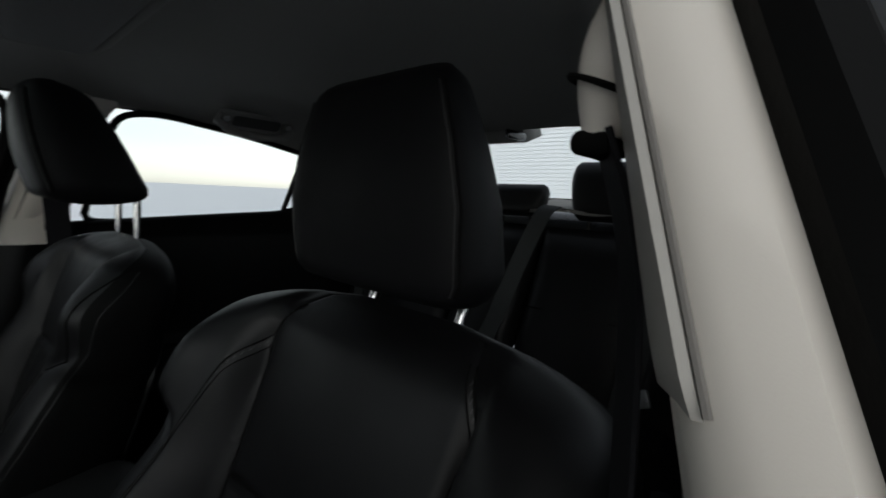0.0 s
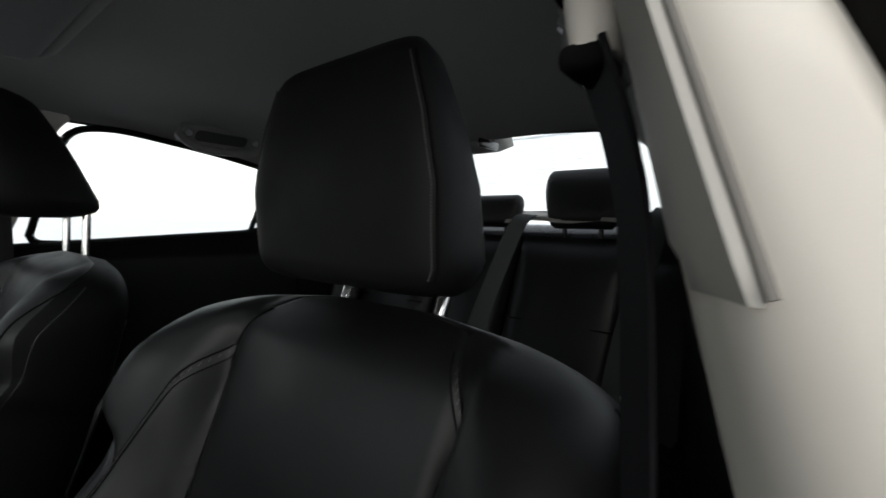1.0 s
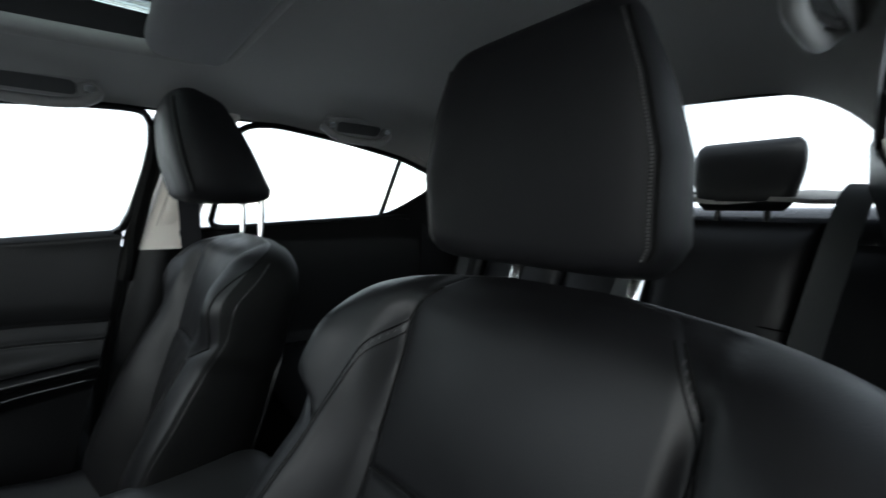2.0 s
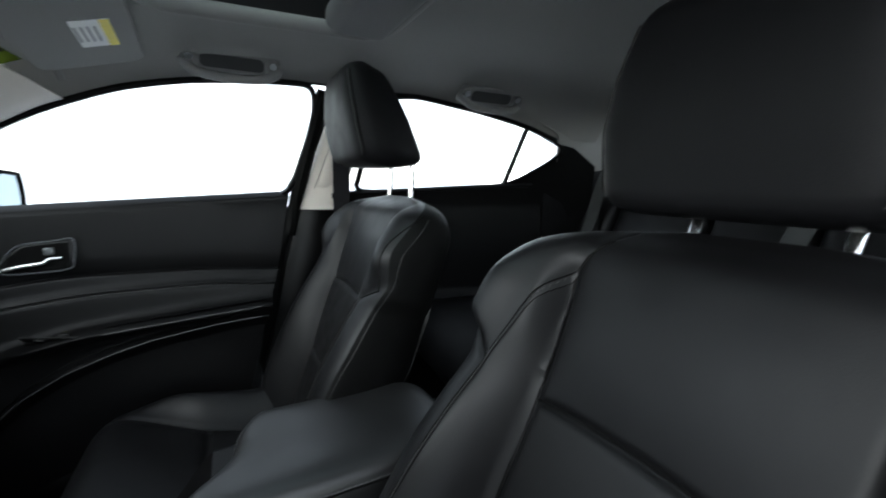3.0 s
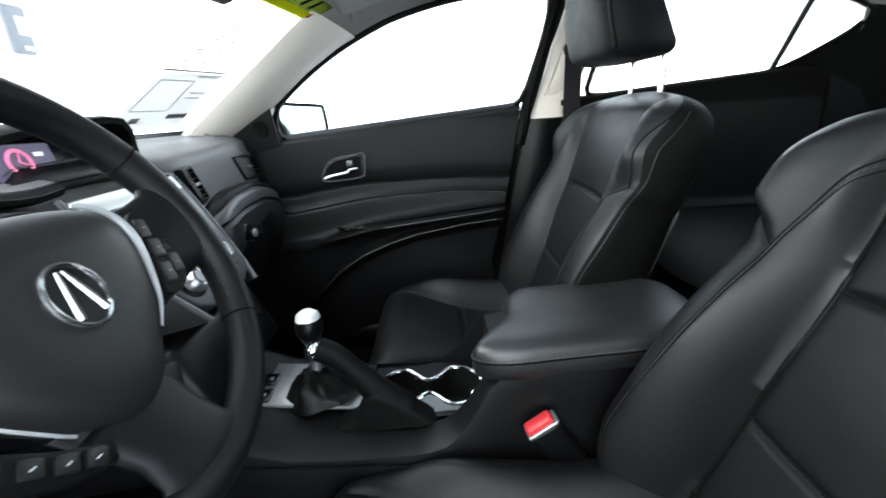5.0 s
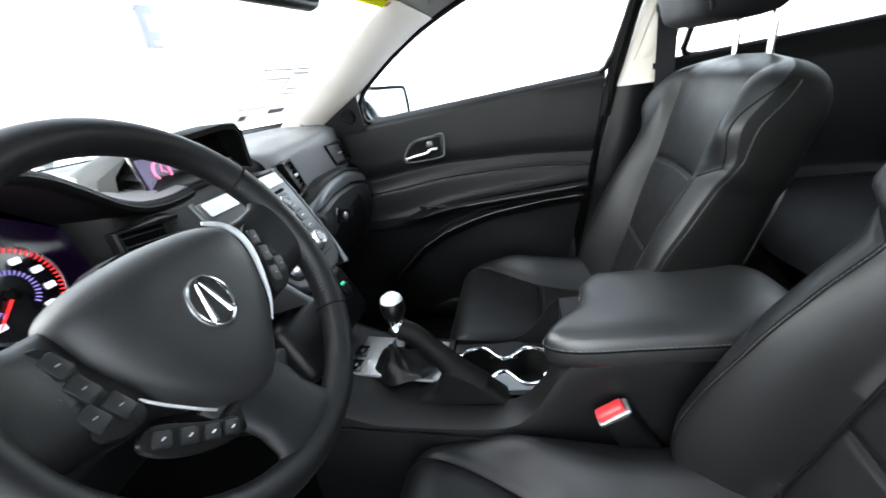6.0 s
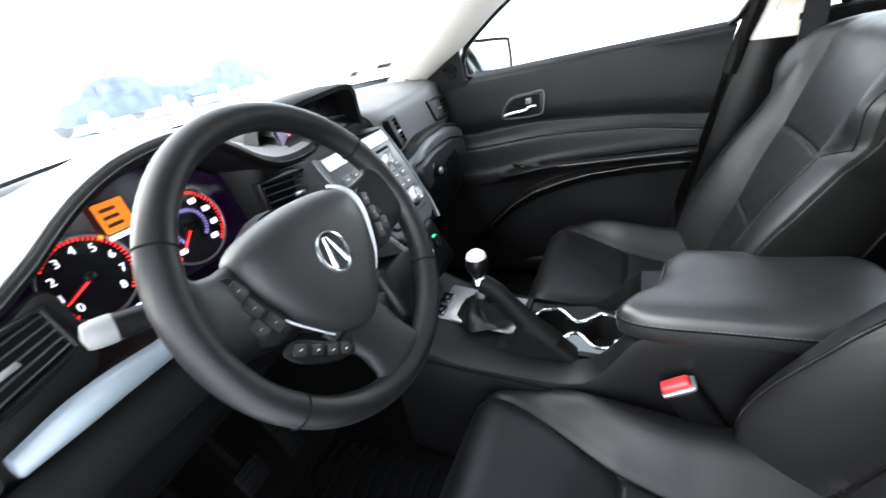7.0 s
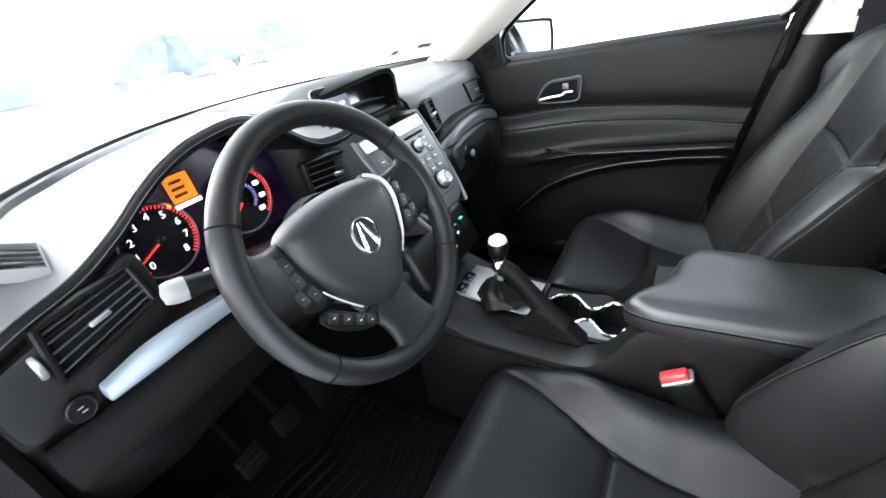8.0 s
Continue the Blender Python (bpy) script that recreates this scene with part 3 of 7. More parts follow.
def driver_pillar():
    """The driver's door pillar, seen from its front: broad warm grey face, slider strip, belt anchor."""
    root = thing("pillar_trim", (-0.7, -0.22, 0.3), "warm grey plastic door pillar trim with belt slider", "pillar trim", "pillar trims", "structure")

    def corners(z):
        d = max(z, 0.9 + 0.1 * (z - 0.9)) - 1.1
        return (-0.690 + 0.37 * d, -0.213 - 0.30 * d), (-0.659 + 0.34 * d, -0.216 - 0.24 * d), (-0.651 + 0.285 * d, -0.233 - 0.20 * d)

    def plan(z, deep=0.0):
        (xo, yo), (xg, yg), (xl, yl) = corners(z)
        pts = [(xo - 0.03, yo - 0.15), (xo - 0.016, yo - 0.02), (xo - 0.006, yo - 0.006), (xo, yo), ((xo + xg) / 2, (yo + yg) / 2 + 0.003), (xg - 0.004, yg + 0.001), ((xg + xl) / 2, (yg + yl) / 2), (xl - 0.003, yl - 0.002), (xl + 0.002, yl - 0.012), (xl + 0.012, yl - 0.06), (xl + 0.010, yl - 0.13), (xl - 0.03, yl - 0.14)]
        return [Vector((x, y - deep, z)) for x, y in pts]

    part("upper_trim", loft([plan(z) for z in np.linspace(0.90, 1.32, 22)]), PILLAR, root, "warm grey upper cover")
    part("lower_trim", loft([plan(z, 0.003) for z in np.linspace(0.25, 0.90, 12)]), PLASTIC, root, "black lower cover")
    strip = []
    for z in [1.039, 1.041, 1.045, 1.051] + list(np.linspace(1.060, 1.32, 14)):
        (xo, yo), (xg, yg), (xl, yl) = corners(z)
        e = smooth((z - 1.035) / 0.016)
        strip.append([Vector((x, y, z)) for x, y in ((xg - 0.004, yg - 0.006), (xg - 0.003, yg + 0.003 * e), (xg, yg + 0.0045 * e), ((xg + xl) / 2, (yg + yl) / 2 + 0.006 * e), (xl + 0.002, yl + 0.003 * e), (xl + 0.006 * e, yl - 0.010), (xl + 0.003 + 0.006 * e, yl - 0.028), (xl, yl - 0.028))])
    part("slider_cover", loft(strip), SLIDER, root, "ridged grey slider cover, darkened for its shading")
    # dark tube draws the soft shadow along the slider's edge
    gr = []
    for z in np.linspace(1.041, 1.32, 14):
        (xo, yo), (xg, yg), (xl, yl) = corners(z)
        gr.append((xg - 0.0048, yg + 0.0022, z))
    part("slider_shadow", tube(gr, 0.0014, 6), GROOVE_SHADE, root, "soft shadow drawn as a dark line beside the slider")
    seal = []
    for z in np.linspace(0.3, 1.30, 24):
        (xo, yo), (xg, yg), (xl, yl) = corners(z)
        seal.append((xo - 0.020, yo - 0.006, z))
    part("door_seal", tube(seal, 0.014, 8), RUBBER, root, "black rubber door seal")
    jamb = grid(lambda u, v: Vector((corners(0.25 + 1.05 * v)[0][0] - 0.02 - 0.13 * u, corners(0.25 + 1.05 * v)[0][1] - 0.02 + 0.01 * math.sin(5 * u), 0.25 + 1.05 * v)), 8, 10)
    part("jamb", thick(jamb, 0.004), PAINT, root, "dark painted door jamb")
    # belt guide hanging on the slider
    ax = Vector((-0.620, -0.278, 1.155))
    rings = []
    for t in np.linspace(0, 1, 12):
        z = 1.190 - 0.062 * t
        w = 0.011 + 0.008 * math.sin(math.pi * min(1, 0.15 + t * 0.9))
        l = 0.016 + 0.010 * math.sin(math.pi * min(1, 0.15 + t * 0.9))
        rings.append([Vector((ax.x - 0.010 * (1 - t) + w * math.cos(q), ax.y + l * math.sin(q), z)) for q in [2 * math.pi * j / 20 for j in range(20)]])
    gd = part("belt_guide", loft(rings), PILLAR, root, "grey belt guide cover")
    part("guide_groove", tube([Vector((ax.x - 0.002 + 0.0195 * math.cos(q), ax.y + 0.0265 * math.sin(q), 1.150 + 0.008 * math.cos(q))) for q in [2 * math.pi * j / 24 for j in range(24)]], 0.0016, 6, True), SEAM, gd)
    part("belt_slot", rbox((ax.x + 0.002, ax.y, 1.126), (0.020, 0.034, 0.012), 0.005, 3), SEAM, gd, "dark belt slot")
    part("guide_bolt", tube([(ax.x - 0.004, ax.y + 0.004, 1.185), (-0.655, -0.262, 1.19)], 0.010, 10), PLASTIC, root)


driver_pillar()


def pillar_c(sgn):
    """Rear quarter: broad grey trim from the quarter glass to the rear window."""
    def f(u, v):
        # u from the side window back to the rear window, v from the shelf up to the roof
        y0 = lin_table(v, (0, -0.90), (0.35, -0.95), (0.6, -0.93), (1, -0.80))
        z0 = lin_table(v, (0, 1.02), (0.35, 1.10), (0.6, 1.19), (1, 1.245))
        y1 = lin_table(v, (0, -1.55), (0.5, -1.33), (1, -1.085))
        z1 = lin_table(v, (0, 1.10), (0.5, 1.21), (1, 1.30))
        x0 = side_x(y0, z0) - 0.006
        x1 = lin_table(v, (0, 0.56), (0.5, 0.53), (1, 0.475))
        k = math.sin(math.pi * u) * 0.012
        return Vector((sgn * (x0 + (x1 - x0) * smooth(u) + k), y0 + (y1 - y0) * u, z0 + (z1 - z0) * u))
    return solid("pillar_trim", thick(grid(f, 24, 24), 0.006 * sgn), HEADLINER, "grey cloth-covered rear quarter trim", "pillar trim", "structure", "pillar trims")


pillar_c(1)
pillar_c(-1)


def rear_window():
    root = thing("window_rear", (0, -1.3, 1.1), "sloping rear window with a dark dotted border", "window", "", "structure")

    def f(u, v):
        y = -1.10 - 0.50 * v
        z = 1.292 - 0.205 * v - 0.03 * (2 * u - 1) ** 2
        return Vector(((2 * u - 1) * (0.49 + 0.09 * v), y - 0.0, z + 0.012))
    g = part("pane", inward(grid(f, 16, 10)), GLASS, root, "clear rear glass")
    g.visible_shadow = False
    rim = [f(k / 20, 0) for k in range(21)] + [f(1, k / 12) for k in range(1, 13)] + [f(1 - k / 20, 1) for k in range(1, 21)] + [f(0, 1 - k / 12) for k in range(1, 12)]
    part("border", tube(rim, 0.012, 6, True), RUBBER, root, "black rubber border")
    lamp = part("stop_lamp", prism([(-0.105, -0.02), (0.105, -0.02), (0.10, 0.022), (-0.10, 0.022)], 0.10, frame_at((0.01, -1.10, 1.272), (1, 0, 0), (0, 0.35, 1)), 0.006), HEADLINER, root, "grey housing of the high stop lamp")
    part("lens", rbox((-0.098, -1.05, 1.265), (0.012, 0.09, 0.022), 0.004), GLOSS, lamp, "dark lens edge")


rear_window()


def windscreen():
    root = thing("window_front", (0, 0.9, 0.95), "wide raked windscreen", "window", "", "structure")

    def f(u, v):
        s_ = 2 * u - 1
        yb, zb = 1.21 - 0.327 * s_ * s_, 0.965
        yt, zt = 0.47 - 0.08 * s_ * s_, 1.292 - 0.045 * s_ * s_
        x = s_ * (0.62 - 0.10 * v)
        return Vector((x, yb + (yt - yb) * v, zb + (zt - zb) * v + 0.035 * math.sin(math.pi * v)))
    g = part("pane", inward(grid(f, 20, 12)), GLASS, root, "clear laminated glass")
    g.visible_shadow = False
    base = [f(k / 24, 0.0) + Vector((0, -0.006, 0.004)) for k in range(25)]
    part("lower_seal", tube(base, 0.010, 6), RUBBER, root, "black seal along the dash")
    top = [f(k / 24, 1.0) for k in range(25)]
    part("header_trim", tube(top, 0.022, 8, flat=0.6), HEADLINER, root, "grey header trim")
    return f


SCREEN = windscreen()


def floor_pan():
    bm = rbox((0, -0.22, 0.17), (1.44, 2.6, 0.04), 0.004)
    solid("floor", bm, CARPET, "black carpeted cabin floor", "floor", "structure")
    fw = grid(lambda u, v: Vector((-0.72 + 1.44 * u, 0.82 + 0.28 * math.sin(v * 1.5), 0.18 + 0.5 * v)), 4, 12)
    solid("wall_front", thick(fw, 0.02), CARPET, "black carpeted bulkhead under the dash", "bulkhead", "structure")
    for sgn in (1, -1):
        kick = []
        for z in np.linspace(0.2, 0.90, 14):
            y0 = lin_table(z, (0.2, 0.56), (0.5, 0.63), (0.8, 0.705), (0.9, 0.72))
            kick.append([Vector((sgn * a, b, z)) for a, b in ((0.722, y0 + 0.01), (0.735, y0), (0.79, y0 + 0.02), (0.80, y0 + 0.06), (0.80, 1.0), (0.722, 1.0))])
        solid("hinge_post", loft(kick), RUBBER, "black lined hinge post beside the dash", "pillar", "structure", "hinge posts")
        sill = tube([(sgn * 0.715, y, 0.245) for y in np.linspace(0.9, -1.0, 12)], 0.05, 10, flat=1.2)
        solid("door_sill", sill, PLASTIC, "black plastic door sill cover", "sill", "structure", "door sills")
    roof = grid(lambda u, v: Vector(((2 * u - 1) * 0.63, 0.50 - 1.62 * v, 1.425 - 0.06 * (2 * u - 1) ** 2 - 0.05 * (2 * v - 0.9) ** 2)), 20, 24)
    bmesh.ops.delete(roof, geom=[fc for fc in roof.faces if abs(fc.calc_center_median().x) < 0.37 and -0.2 < fc.calc_center_median().y < 0.22], context="FACES")
    solid("roof", thick(roof, 0.003), PAINT, "dark painted steel roof", "roof", "structure")
    for sgn in (1, -1):
        rail = grid(lambda u, v: Vector((sgn * (side_x(0.45 - 1.45 * u, arch_z(0.45 - 1.45 * u)) + 0.006 + 0.03 * math.sin(math.pi * v)), 0.45 - 1.45 * u, arch_z(0.45 - 1.45 * u) + 0.002 + (1.375 - arch_z(0.45 - 1.45 * u)) * v)), 24, 6)
        solid("roof_rail", thick(rail, 0.004), PAINT, "dark painted steel roof rail", "roof rail", "structure", "roof rails")
    tail = rbox((0, -1.95, 0.75), (1.5, 0.7, 0.62), 0.10, 4)
    solid("boot_body", tail, PAINT, "dark painted boot of the car", "car body", "structure")
    nose = grid(lambda u, v: Vector(((2 * u - 1) * (0.80 - 0.06 * v), 1.12 + 0.95 * v, 0.925 - 0.10 * v - 0.05 * v * v - 0.04 * (2 * u - 1) ** 4)), 16, 12)
    solid("bonnet", thick(nose, 0.01), PAINT, "dark painted bonnet of the car", "bonnet", "structure")
    for sgn in (1, -1):
        wing = grid(lambda u, v: Vector((sgn * (0.80 + 0.03 * math.sin(3 * v)), 0.85 + 1.2 * u, 0.25 + 0.62 * v)), 8, 6)
        solid("wing", thick(wing, 0.006), PAINT, "dark painted front wing", "wing", "structure", "wings")


floor_pan()


# ---- seats ----
def back_half_width(s):
    """Half width of the backrest: narrow waist at the cross seam, round shoulders above."""
    if s > 0.40:
        u = (s - 0.40) / 0.139
        return 0.276 * max(0.0, 1 - u ** 4.6) ** 0.5
    return lerp_table(s, (-0.12, 0.20), (0.0, 0.262), (0.20, 0.262), (0.300, 0.258), (0.34, 0.271), (0.40, 0.276))


def crease(d, w=0.006, depth=0.005):
    return -depth * math.exp(-(d / w) ** 2)


def back_seam_x(s):
    """Half distance between the bolster seams of the backrest."""
    return lerp_table(s, (-0.12, 0.222), (0.03, 0.216), (0.135, 0.206), (0.24, 0.200), (0.311, 0.197), (0.37, 0.183), (0.43, 0.168), (0.48, 0.148), (0.54, 0.112))


def crease_x(s, slim):
    """Half distance between the folds beside the middle panels."""
    return lerp_table(s, (-0.12, 0.156), (0.19, 0.153), (0.29, 0.150), (0.45, 0.158)) - slim * lerp_table(s, (-0.12, 0.036), (0.05, 0.033), (0.29, 0.008), (0.45, 0.0))


def panel_seam(a, s0):
    """Height of a cross seam of the middle panels, a metres off the middle."""
    return s0 + (0.010 * (1 - min(1.0, a / 0.15) ** 2) if s0 > 0.2 else -0.006 * (1 - min(1.0, a / 0.15) ** 2))


def back_front(x, s, puff, slim):
    """Forward bulge of the backrest's face at a place; puff scales the bolsters."""
    a = abs(x)
    xc, xs = crease_x(s, slim), back_seam_x(s)
    bol = puff * lerp_table(s, (-0.12, 0.105), (0.0, 0.122), (0.15, 0.106), (0.24, 0.084), (0.31, 0.060), (0.42, 0.042), (0.50, 0.012), (0.54, 0.0))
    t = max(0.0, (a - xc) / max(0.02, xs - xc))
    n = bol * math.sin(math.pi / 2 * min(1.0, t))
    n += crease(a - xs, 0.0032, 0.0022) * (1 - slim * smooth((s - 0.30) / 0.02))
    fold = smooth((0.475 - s) / 0.06)
    n += fold * crease(a - xc, 0.009, 0.009)
    mid = 1 - smooth((a - xc + 0.020) / 0.017)
    n += 0.010 * mid * math.sin(math.pi * max(0.0, min(1.0, (s - 0.29) / 0.25))) * (1 - (a / 0.17) ** 2)
    n += 0.006 * mid * math.sin(math.pi * max(0.0, min(1.0, (s - 0.108) / 0.185))) * (1 - (a / 0.17) ** 2)
    n += mid * (crease(s - panel_seam(a, 0.289), 0.0055, 0.007) + crease(s - panel_seam(a, 0.108), 0.0055, 0.006))
    sc = 0.311 + 0.55 * (a - xs)
    outer = smooth((a - xs + 0.003) / 0.010)
    n += outer * crease(s - sc, 0.005 + 0.004 * slim, 0.005)
    n += (0.036 if slim == 0 else 0.026) * smooth((s - sc) / (0.022 + 0.03 * slim)) * smooth((0.52 - s) / 0.11) * smooth((a - xs) / 0.065)
    top = smooth((s - 0.46) / 0.08)
    return n - 0.045 * top * top


def front_seat(x0, y0, z0, tilt, cush_y, label, head_up, head_fw=0.0, head_x=0.0, H=0.234, lean=-0.10, puff=1.0, slim=0.0, length=0.38):
    """y0, z0: foot of the backrest's face; cush_y: shift of the cushion."""
    root = thing("front_seat", (x0, y0 + 0.1, 0.25), label, "car seat", "front seats")
    a = radians(tilt)
    up = Vector((0, -math.sin(a), math.cos(a)))
    fw = Vector((0, math.cos(a), math.sin(a)))
    o = Vector((x0, y0, z0))

    def at(x, s, n):
        return o + Vector((x, 0, 0)) + up * s + fw * n

    S = sorted({round(v, 5) for v in [-0.12 + 0.010 * k for k in range(58)] + [0.092 + 0.0025 * k for k in range(13)] + [0.276 + 0.0025 * k for k in range(30)] + [0.46 + 0.006 * k for k in range(12)] + [0.5365]})
    S = [s for s in S if s <= 0.5366]

    def middle(s):
        return lerp_table(s, (-0.12, 0.045), (0.15, 0.034), (0.23, 0.015), (0.33, -0.004), (0.41, -0.016), (0.46, -0.036), (0.535, -0.055))

    def face(x, s):
        q = min(1.0, abs(x) / back_half_width(s))
        return middle(s) + (back_front(x, s, puff, slim) - middle(s)) * (1 - q ** 8) ** 0.34

    def stations(s):
        """Sample places across the face, close together at the fold and the seam."""
        hw = back_half_width(s)
        xc, xs = min(crease_x(s, slim), 0.52 * hw), min(back_seam_x(s), 0.72 * hw)
        w = max(0.15, min(1.0, (xs - xc) / 0.034))
        half = [(xc - 0.030 * w) * k / 8 for k in range(8)] + [xc + 0.0030 * w * k for k in range(-10, 5)]
        half += [xc + 0.012 * w + (xs - xc - 0.018 * w) * k / 6 for k in range(1, 6)] + [xs + 0.003 * w * k for k in range(-2, 3)]
        half += [xs + 0.006 * w + (hw - xs - 0.006 * w) * math.sin(math.pi / 2 * k / 16) for k in range(1, 17)]
        return [-v for v in half[:0:-1]] + half

    rows, behind = [], []
    for s in S:
        hw = back_half_width(s)
        nb = lerp_table(s, (-0.12, -0.13), (0.2, -0.135), (0.45, -0.11), (0.535, -0.085))
        pts = [at(x, s, face(x, s)) for x in stations(s)]
        side = 5 if slim else 0
        rows.append(pts[side:len(pts) - side])
        rear = pts[len(pts) - side - 1:]
        for k in range(1, 28):
            x = hw * math.cos(math.pi * k / 28)
            q = abs(x) / hw
            rear.append(at(x, s, middle(s) + (nb - middle(s)) * (1 - q ** 5) ** 0.4))
        behind.append(rear + pts[:side + 1])
    back = part("backrest", skin_of(rows), LEATHER, root, "black leather backrest with raised bolsters", 85)
    # dark cover cloth, blackened further because this side lies in shadow
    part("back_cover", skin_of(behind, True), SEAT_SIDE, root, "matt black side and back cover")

    # middle inserts, sunk at their rims into the seams
    def panel(s0, s1):
        def f(u, v):
            q, v = math.sin(math.pi / 2 * (2 * u - 1)), 0.5 - 0.5 * math.cos(math.pi * v)
            lo = s0 if s0 < 0 else panel_seam(abs(q) * 0.145, s0)
            s = lo + (panel_seam(abs(q) * 0.145, s1) - lo) * v
            x = q * (crease_x(s, slim) - 0.003)
            return at(x, s, face(x, s) + 0.0012 - 0.005 * max(abs(q) ** 40, abs(2 * v - 1) ** 40))
        return grid(f, 44, 44)
    part("insert_panel", panel(0.108, 0.289), LEATHER_INSERT, back, "perforated leather insert")
    part("insert_panel", panel(-0.10, 0.108), LEATHER_INSERT, back, "perforated leather insert")
    # seams: double stitched line of each bolster, cross seams, side piece
    for sg in (1, -1):
        for dx, r in ((0.0, 0.0013), (-0.0062, 0.0009)):
            line = [at(sg * (back_seam_x(s) + dx), s, face(back_seam_x(s) + dx, s) + 0.0002) for s in np.linspace(-0.06, 0.505 - 0.2 * slim, 70)]
            part("seam", tube(line, r, 5, up=(0, 1, 0)), SEAM, back)
        st = bmesh.new()
        for s in np.arange(-0.05, 0.49 - 0.19 * slim, 0.0065):
            x = back_seam_x(s) - 0.0031
            p0, p1 = (at(sg * x, q, face(x, q) + 0.0002) for q in (s, s + 0.0042))
            tube([p0, p1], 0.0005, 4, up=(1, 0, 0), bm=st)
        tagged(part("stitching", st, DARK_THREAD, back), kind="stuff")
        cr = []
        for k in range(12):
            x = 0.198 + 0.052 * k / 11
            s = 0.311 + 0.55 * (x - 0.197)
            cr.append(at(sg * x, s, face(x, s) + 0.0004))
        part("seam", tube(cr, 0.0013, 5), SEAM, back)
        # black tube laid along the fold, painting the crease's shade as a line
        fold = [at(sg * crease_x(s, slim), s, face(crease_x(s, slim), s) + 0.0012) for s in np.linspace(-0.06, 0.445, 70)]
        part("seam", tube(fold, lambda t: 0.0034 - 0.0022 * t ** 3, 6, up=(0, 1, 0)), SEAM, back)
        side = []
        for s, k in ((0.338, 0.925), (0.365, 0.915), (0.395, 0.910), (0.42, 0.912), (0.44, 0.920), (0.46, 0.935), (0.478, 0.955), (0.495, 0.975)):
            x = min(0.992, k + 0.075 * (1 - slim)) * back_half_width(s)
            side.append(at(sg * x, s, face(x, s) + 0.0004))
        part("seam", tube(curve(side, 5), 0.0013, 5, up=(0, 1, 0)), SEAM, back)
        pipe = [at(sg * 0.992 * back_half_width(s), s, face(0.992 * back_half_width(s), s) + 0.0004) for s in np.linspace(-0.06, 0.49, 70)]
        part("piping", tube(pipe, 0.0013, 5, up=(0, 1, 0)), LEATHER, back)
    for s0 in (0.289, 0.108):
        cr = [at(x, panel_seam(abs(x), s0), face(x, panel_seam(abs(x), s0)) + 0.0006) for x in np.linspace(-crease_x(s0, slim), crease_x(s0, slim), 30)]
        part("seam", tube(cr, 0.0016, 5), SEAM, back)
    # plastic shell behind
    sh = grid(lambda u, v: at((2 * u - 1) * 0.215 * (1 - 0.25 * smooth((v - 0.75) / 0.25)), -0.08 + 0.52 * v, -0.142 + 0.03 * (2 * u - 1) ** 4), 16, 20)
    part("back_shell", thick(sh, 0.008), PLASTIC, root, "black plastic seat back shell")

    # cushion
    cy = cush_y

    def fold_x(y):
        """Half distance between the seams along the cushion's bolsters."""
        return lerp_table(y, (-0.15, 0.110), (0.02, 0.117), (0.11, 0.130), (0.20, 0.165), (0.265, 0.190), (length, 0.215))

    def cush_top(x, y):
        a = abs(x)
        b = 0.064 * smooth((a - fold_x(y)) / 0.085)
        z = lerp_table(y, (-0.20, 0.405), (0.0, 0.408), (0.11, 0.424), (length - 0.03, 0.474))
        z += b * (1 - 0.62 * smooth((y - 0.16) / 0.18))
        z += crease(a - fold_x(y), 0.007, 0.006)
        if a < fold_x(y):
            z += crease(y - 0.11, 0.006, 0.006) + 0.008 * (1 - (a / fold_x(y)) ** 2) * math.sin(math.pi * max(0.0, min(1.0, (y - 0.11) / (length - 0.11))))
        return z

    turn = length - 0.085

    def cush_face(x, y):
        hw = cush_half(y)
        f = math.sqrt(max(0.0, 1 - (max(0.0, y - turn) / 0.0855) ** 2))
        q = min(1.0, abs(x) / hw)
        return 0.385 + (cush_top(x, y) - 0.385) * (1 - q ** 7) ** 0.36 * (0.12 + 0.88 * f)

    def cush_half(y):
        return lerp_table(y, (-0.20, 0.235), (-0.05, 0.262), (0.2, 0.262), (length - 0.05, 0.250), (length, 0.222))

    rings = []
    ys = [-0.20 + 0.01 * k for k in range(30)] + [0.102, 0.106, 0.114, 0.118] + [0.10 + (turn - 0.10) * k / 12 for k in range(1, 13)] + [turn + 0.085 * math.sin(math.pi / 2 * k / 14) for k in range(1, 15)]
    ys = sorted({round(y, 4) for y in ys})
    for y in ys:
        hw = cush_half(y)
        f = math.sqrt(max(0.0, 1 - (max(0.0, y - turn) / 0.0855) ** 2))
        bot = 0.30 + 0.03 * (1 - f)
        xf = min(fold_x(y), 0.9 * hw)
        half = [xf * k / 10 * 0.92 for k in range(10)] + [xf + 0.004 * k for k in range(-2, 3)] + [xf + 0.010 + (hw - xf - 0.010) * math.sin(math.pi / 2 * k / 24) for k in range(1, 25)]
        half = sorted(min(h, hw) for h in half)
        ring = [Vector((x0 + x, y + cy, cush_face(x, y))) for x in [-v for v in half[:0:-1]] + half]
        for k in range(1, 16):
            x = hw * math.sin(math.pi / 2 * (1 - 2 * k / 16))
            q = min(1.0, abs(x) / hw)
            ring.append(Vector((x0 + x, y + cy, 0.385 + (bot - 0.385) * (1 - q ** 6) ** 0.4)))
        rings.append(ring)
    cushion = part("cushion", loft(rings), LEATHER, root, "black leather seat cushion")
    for sg in (1, -1):
        ln = [Vector((x0 + sg * fold_x(y), y + cy, cush_face(fold_x(y), y) + 0.0003)) for y in np.linspace(-0.12, length - 0.006, 60)]
        part("seam", tube(ln, 0.0013, 5), SEAM, cushion)
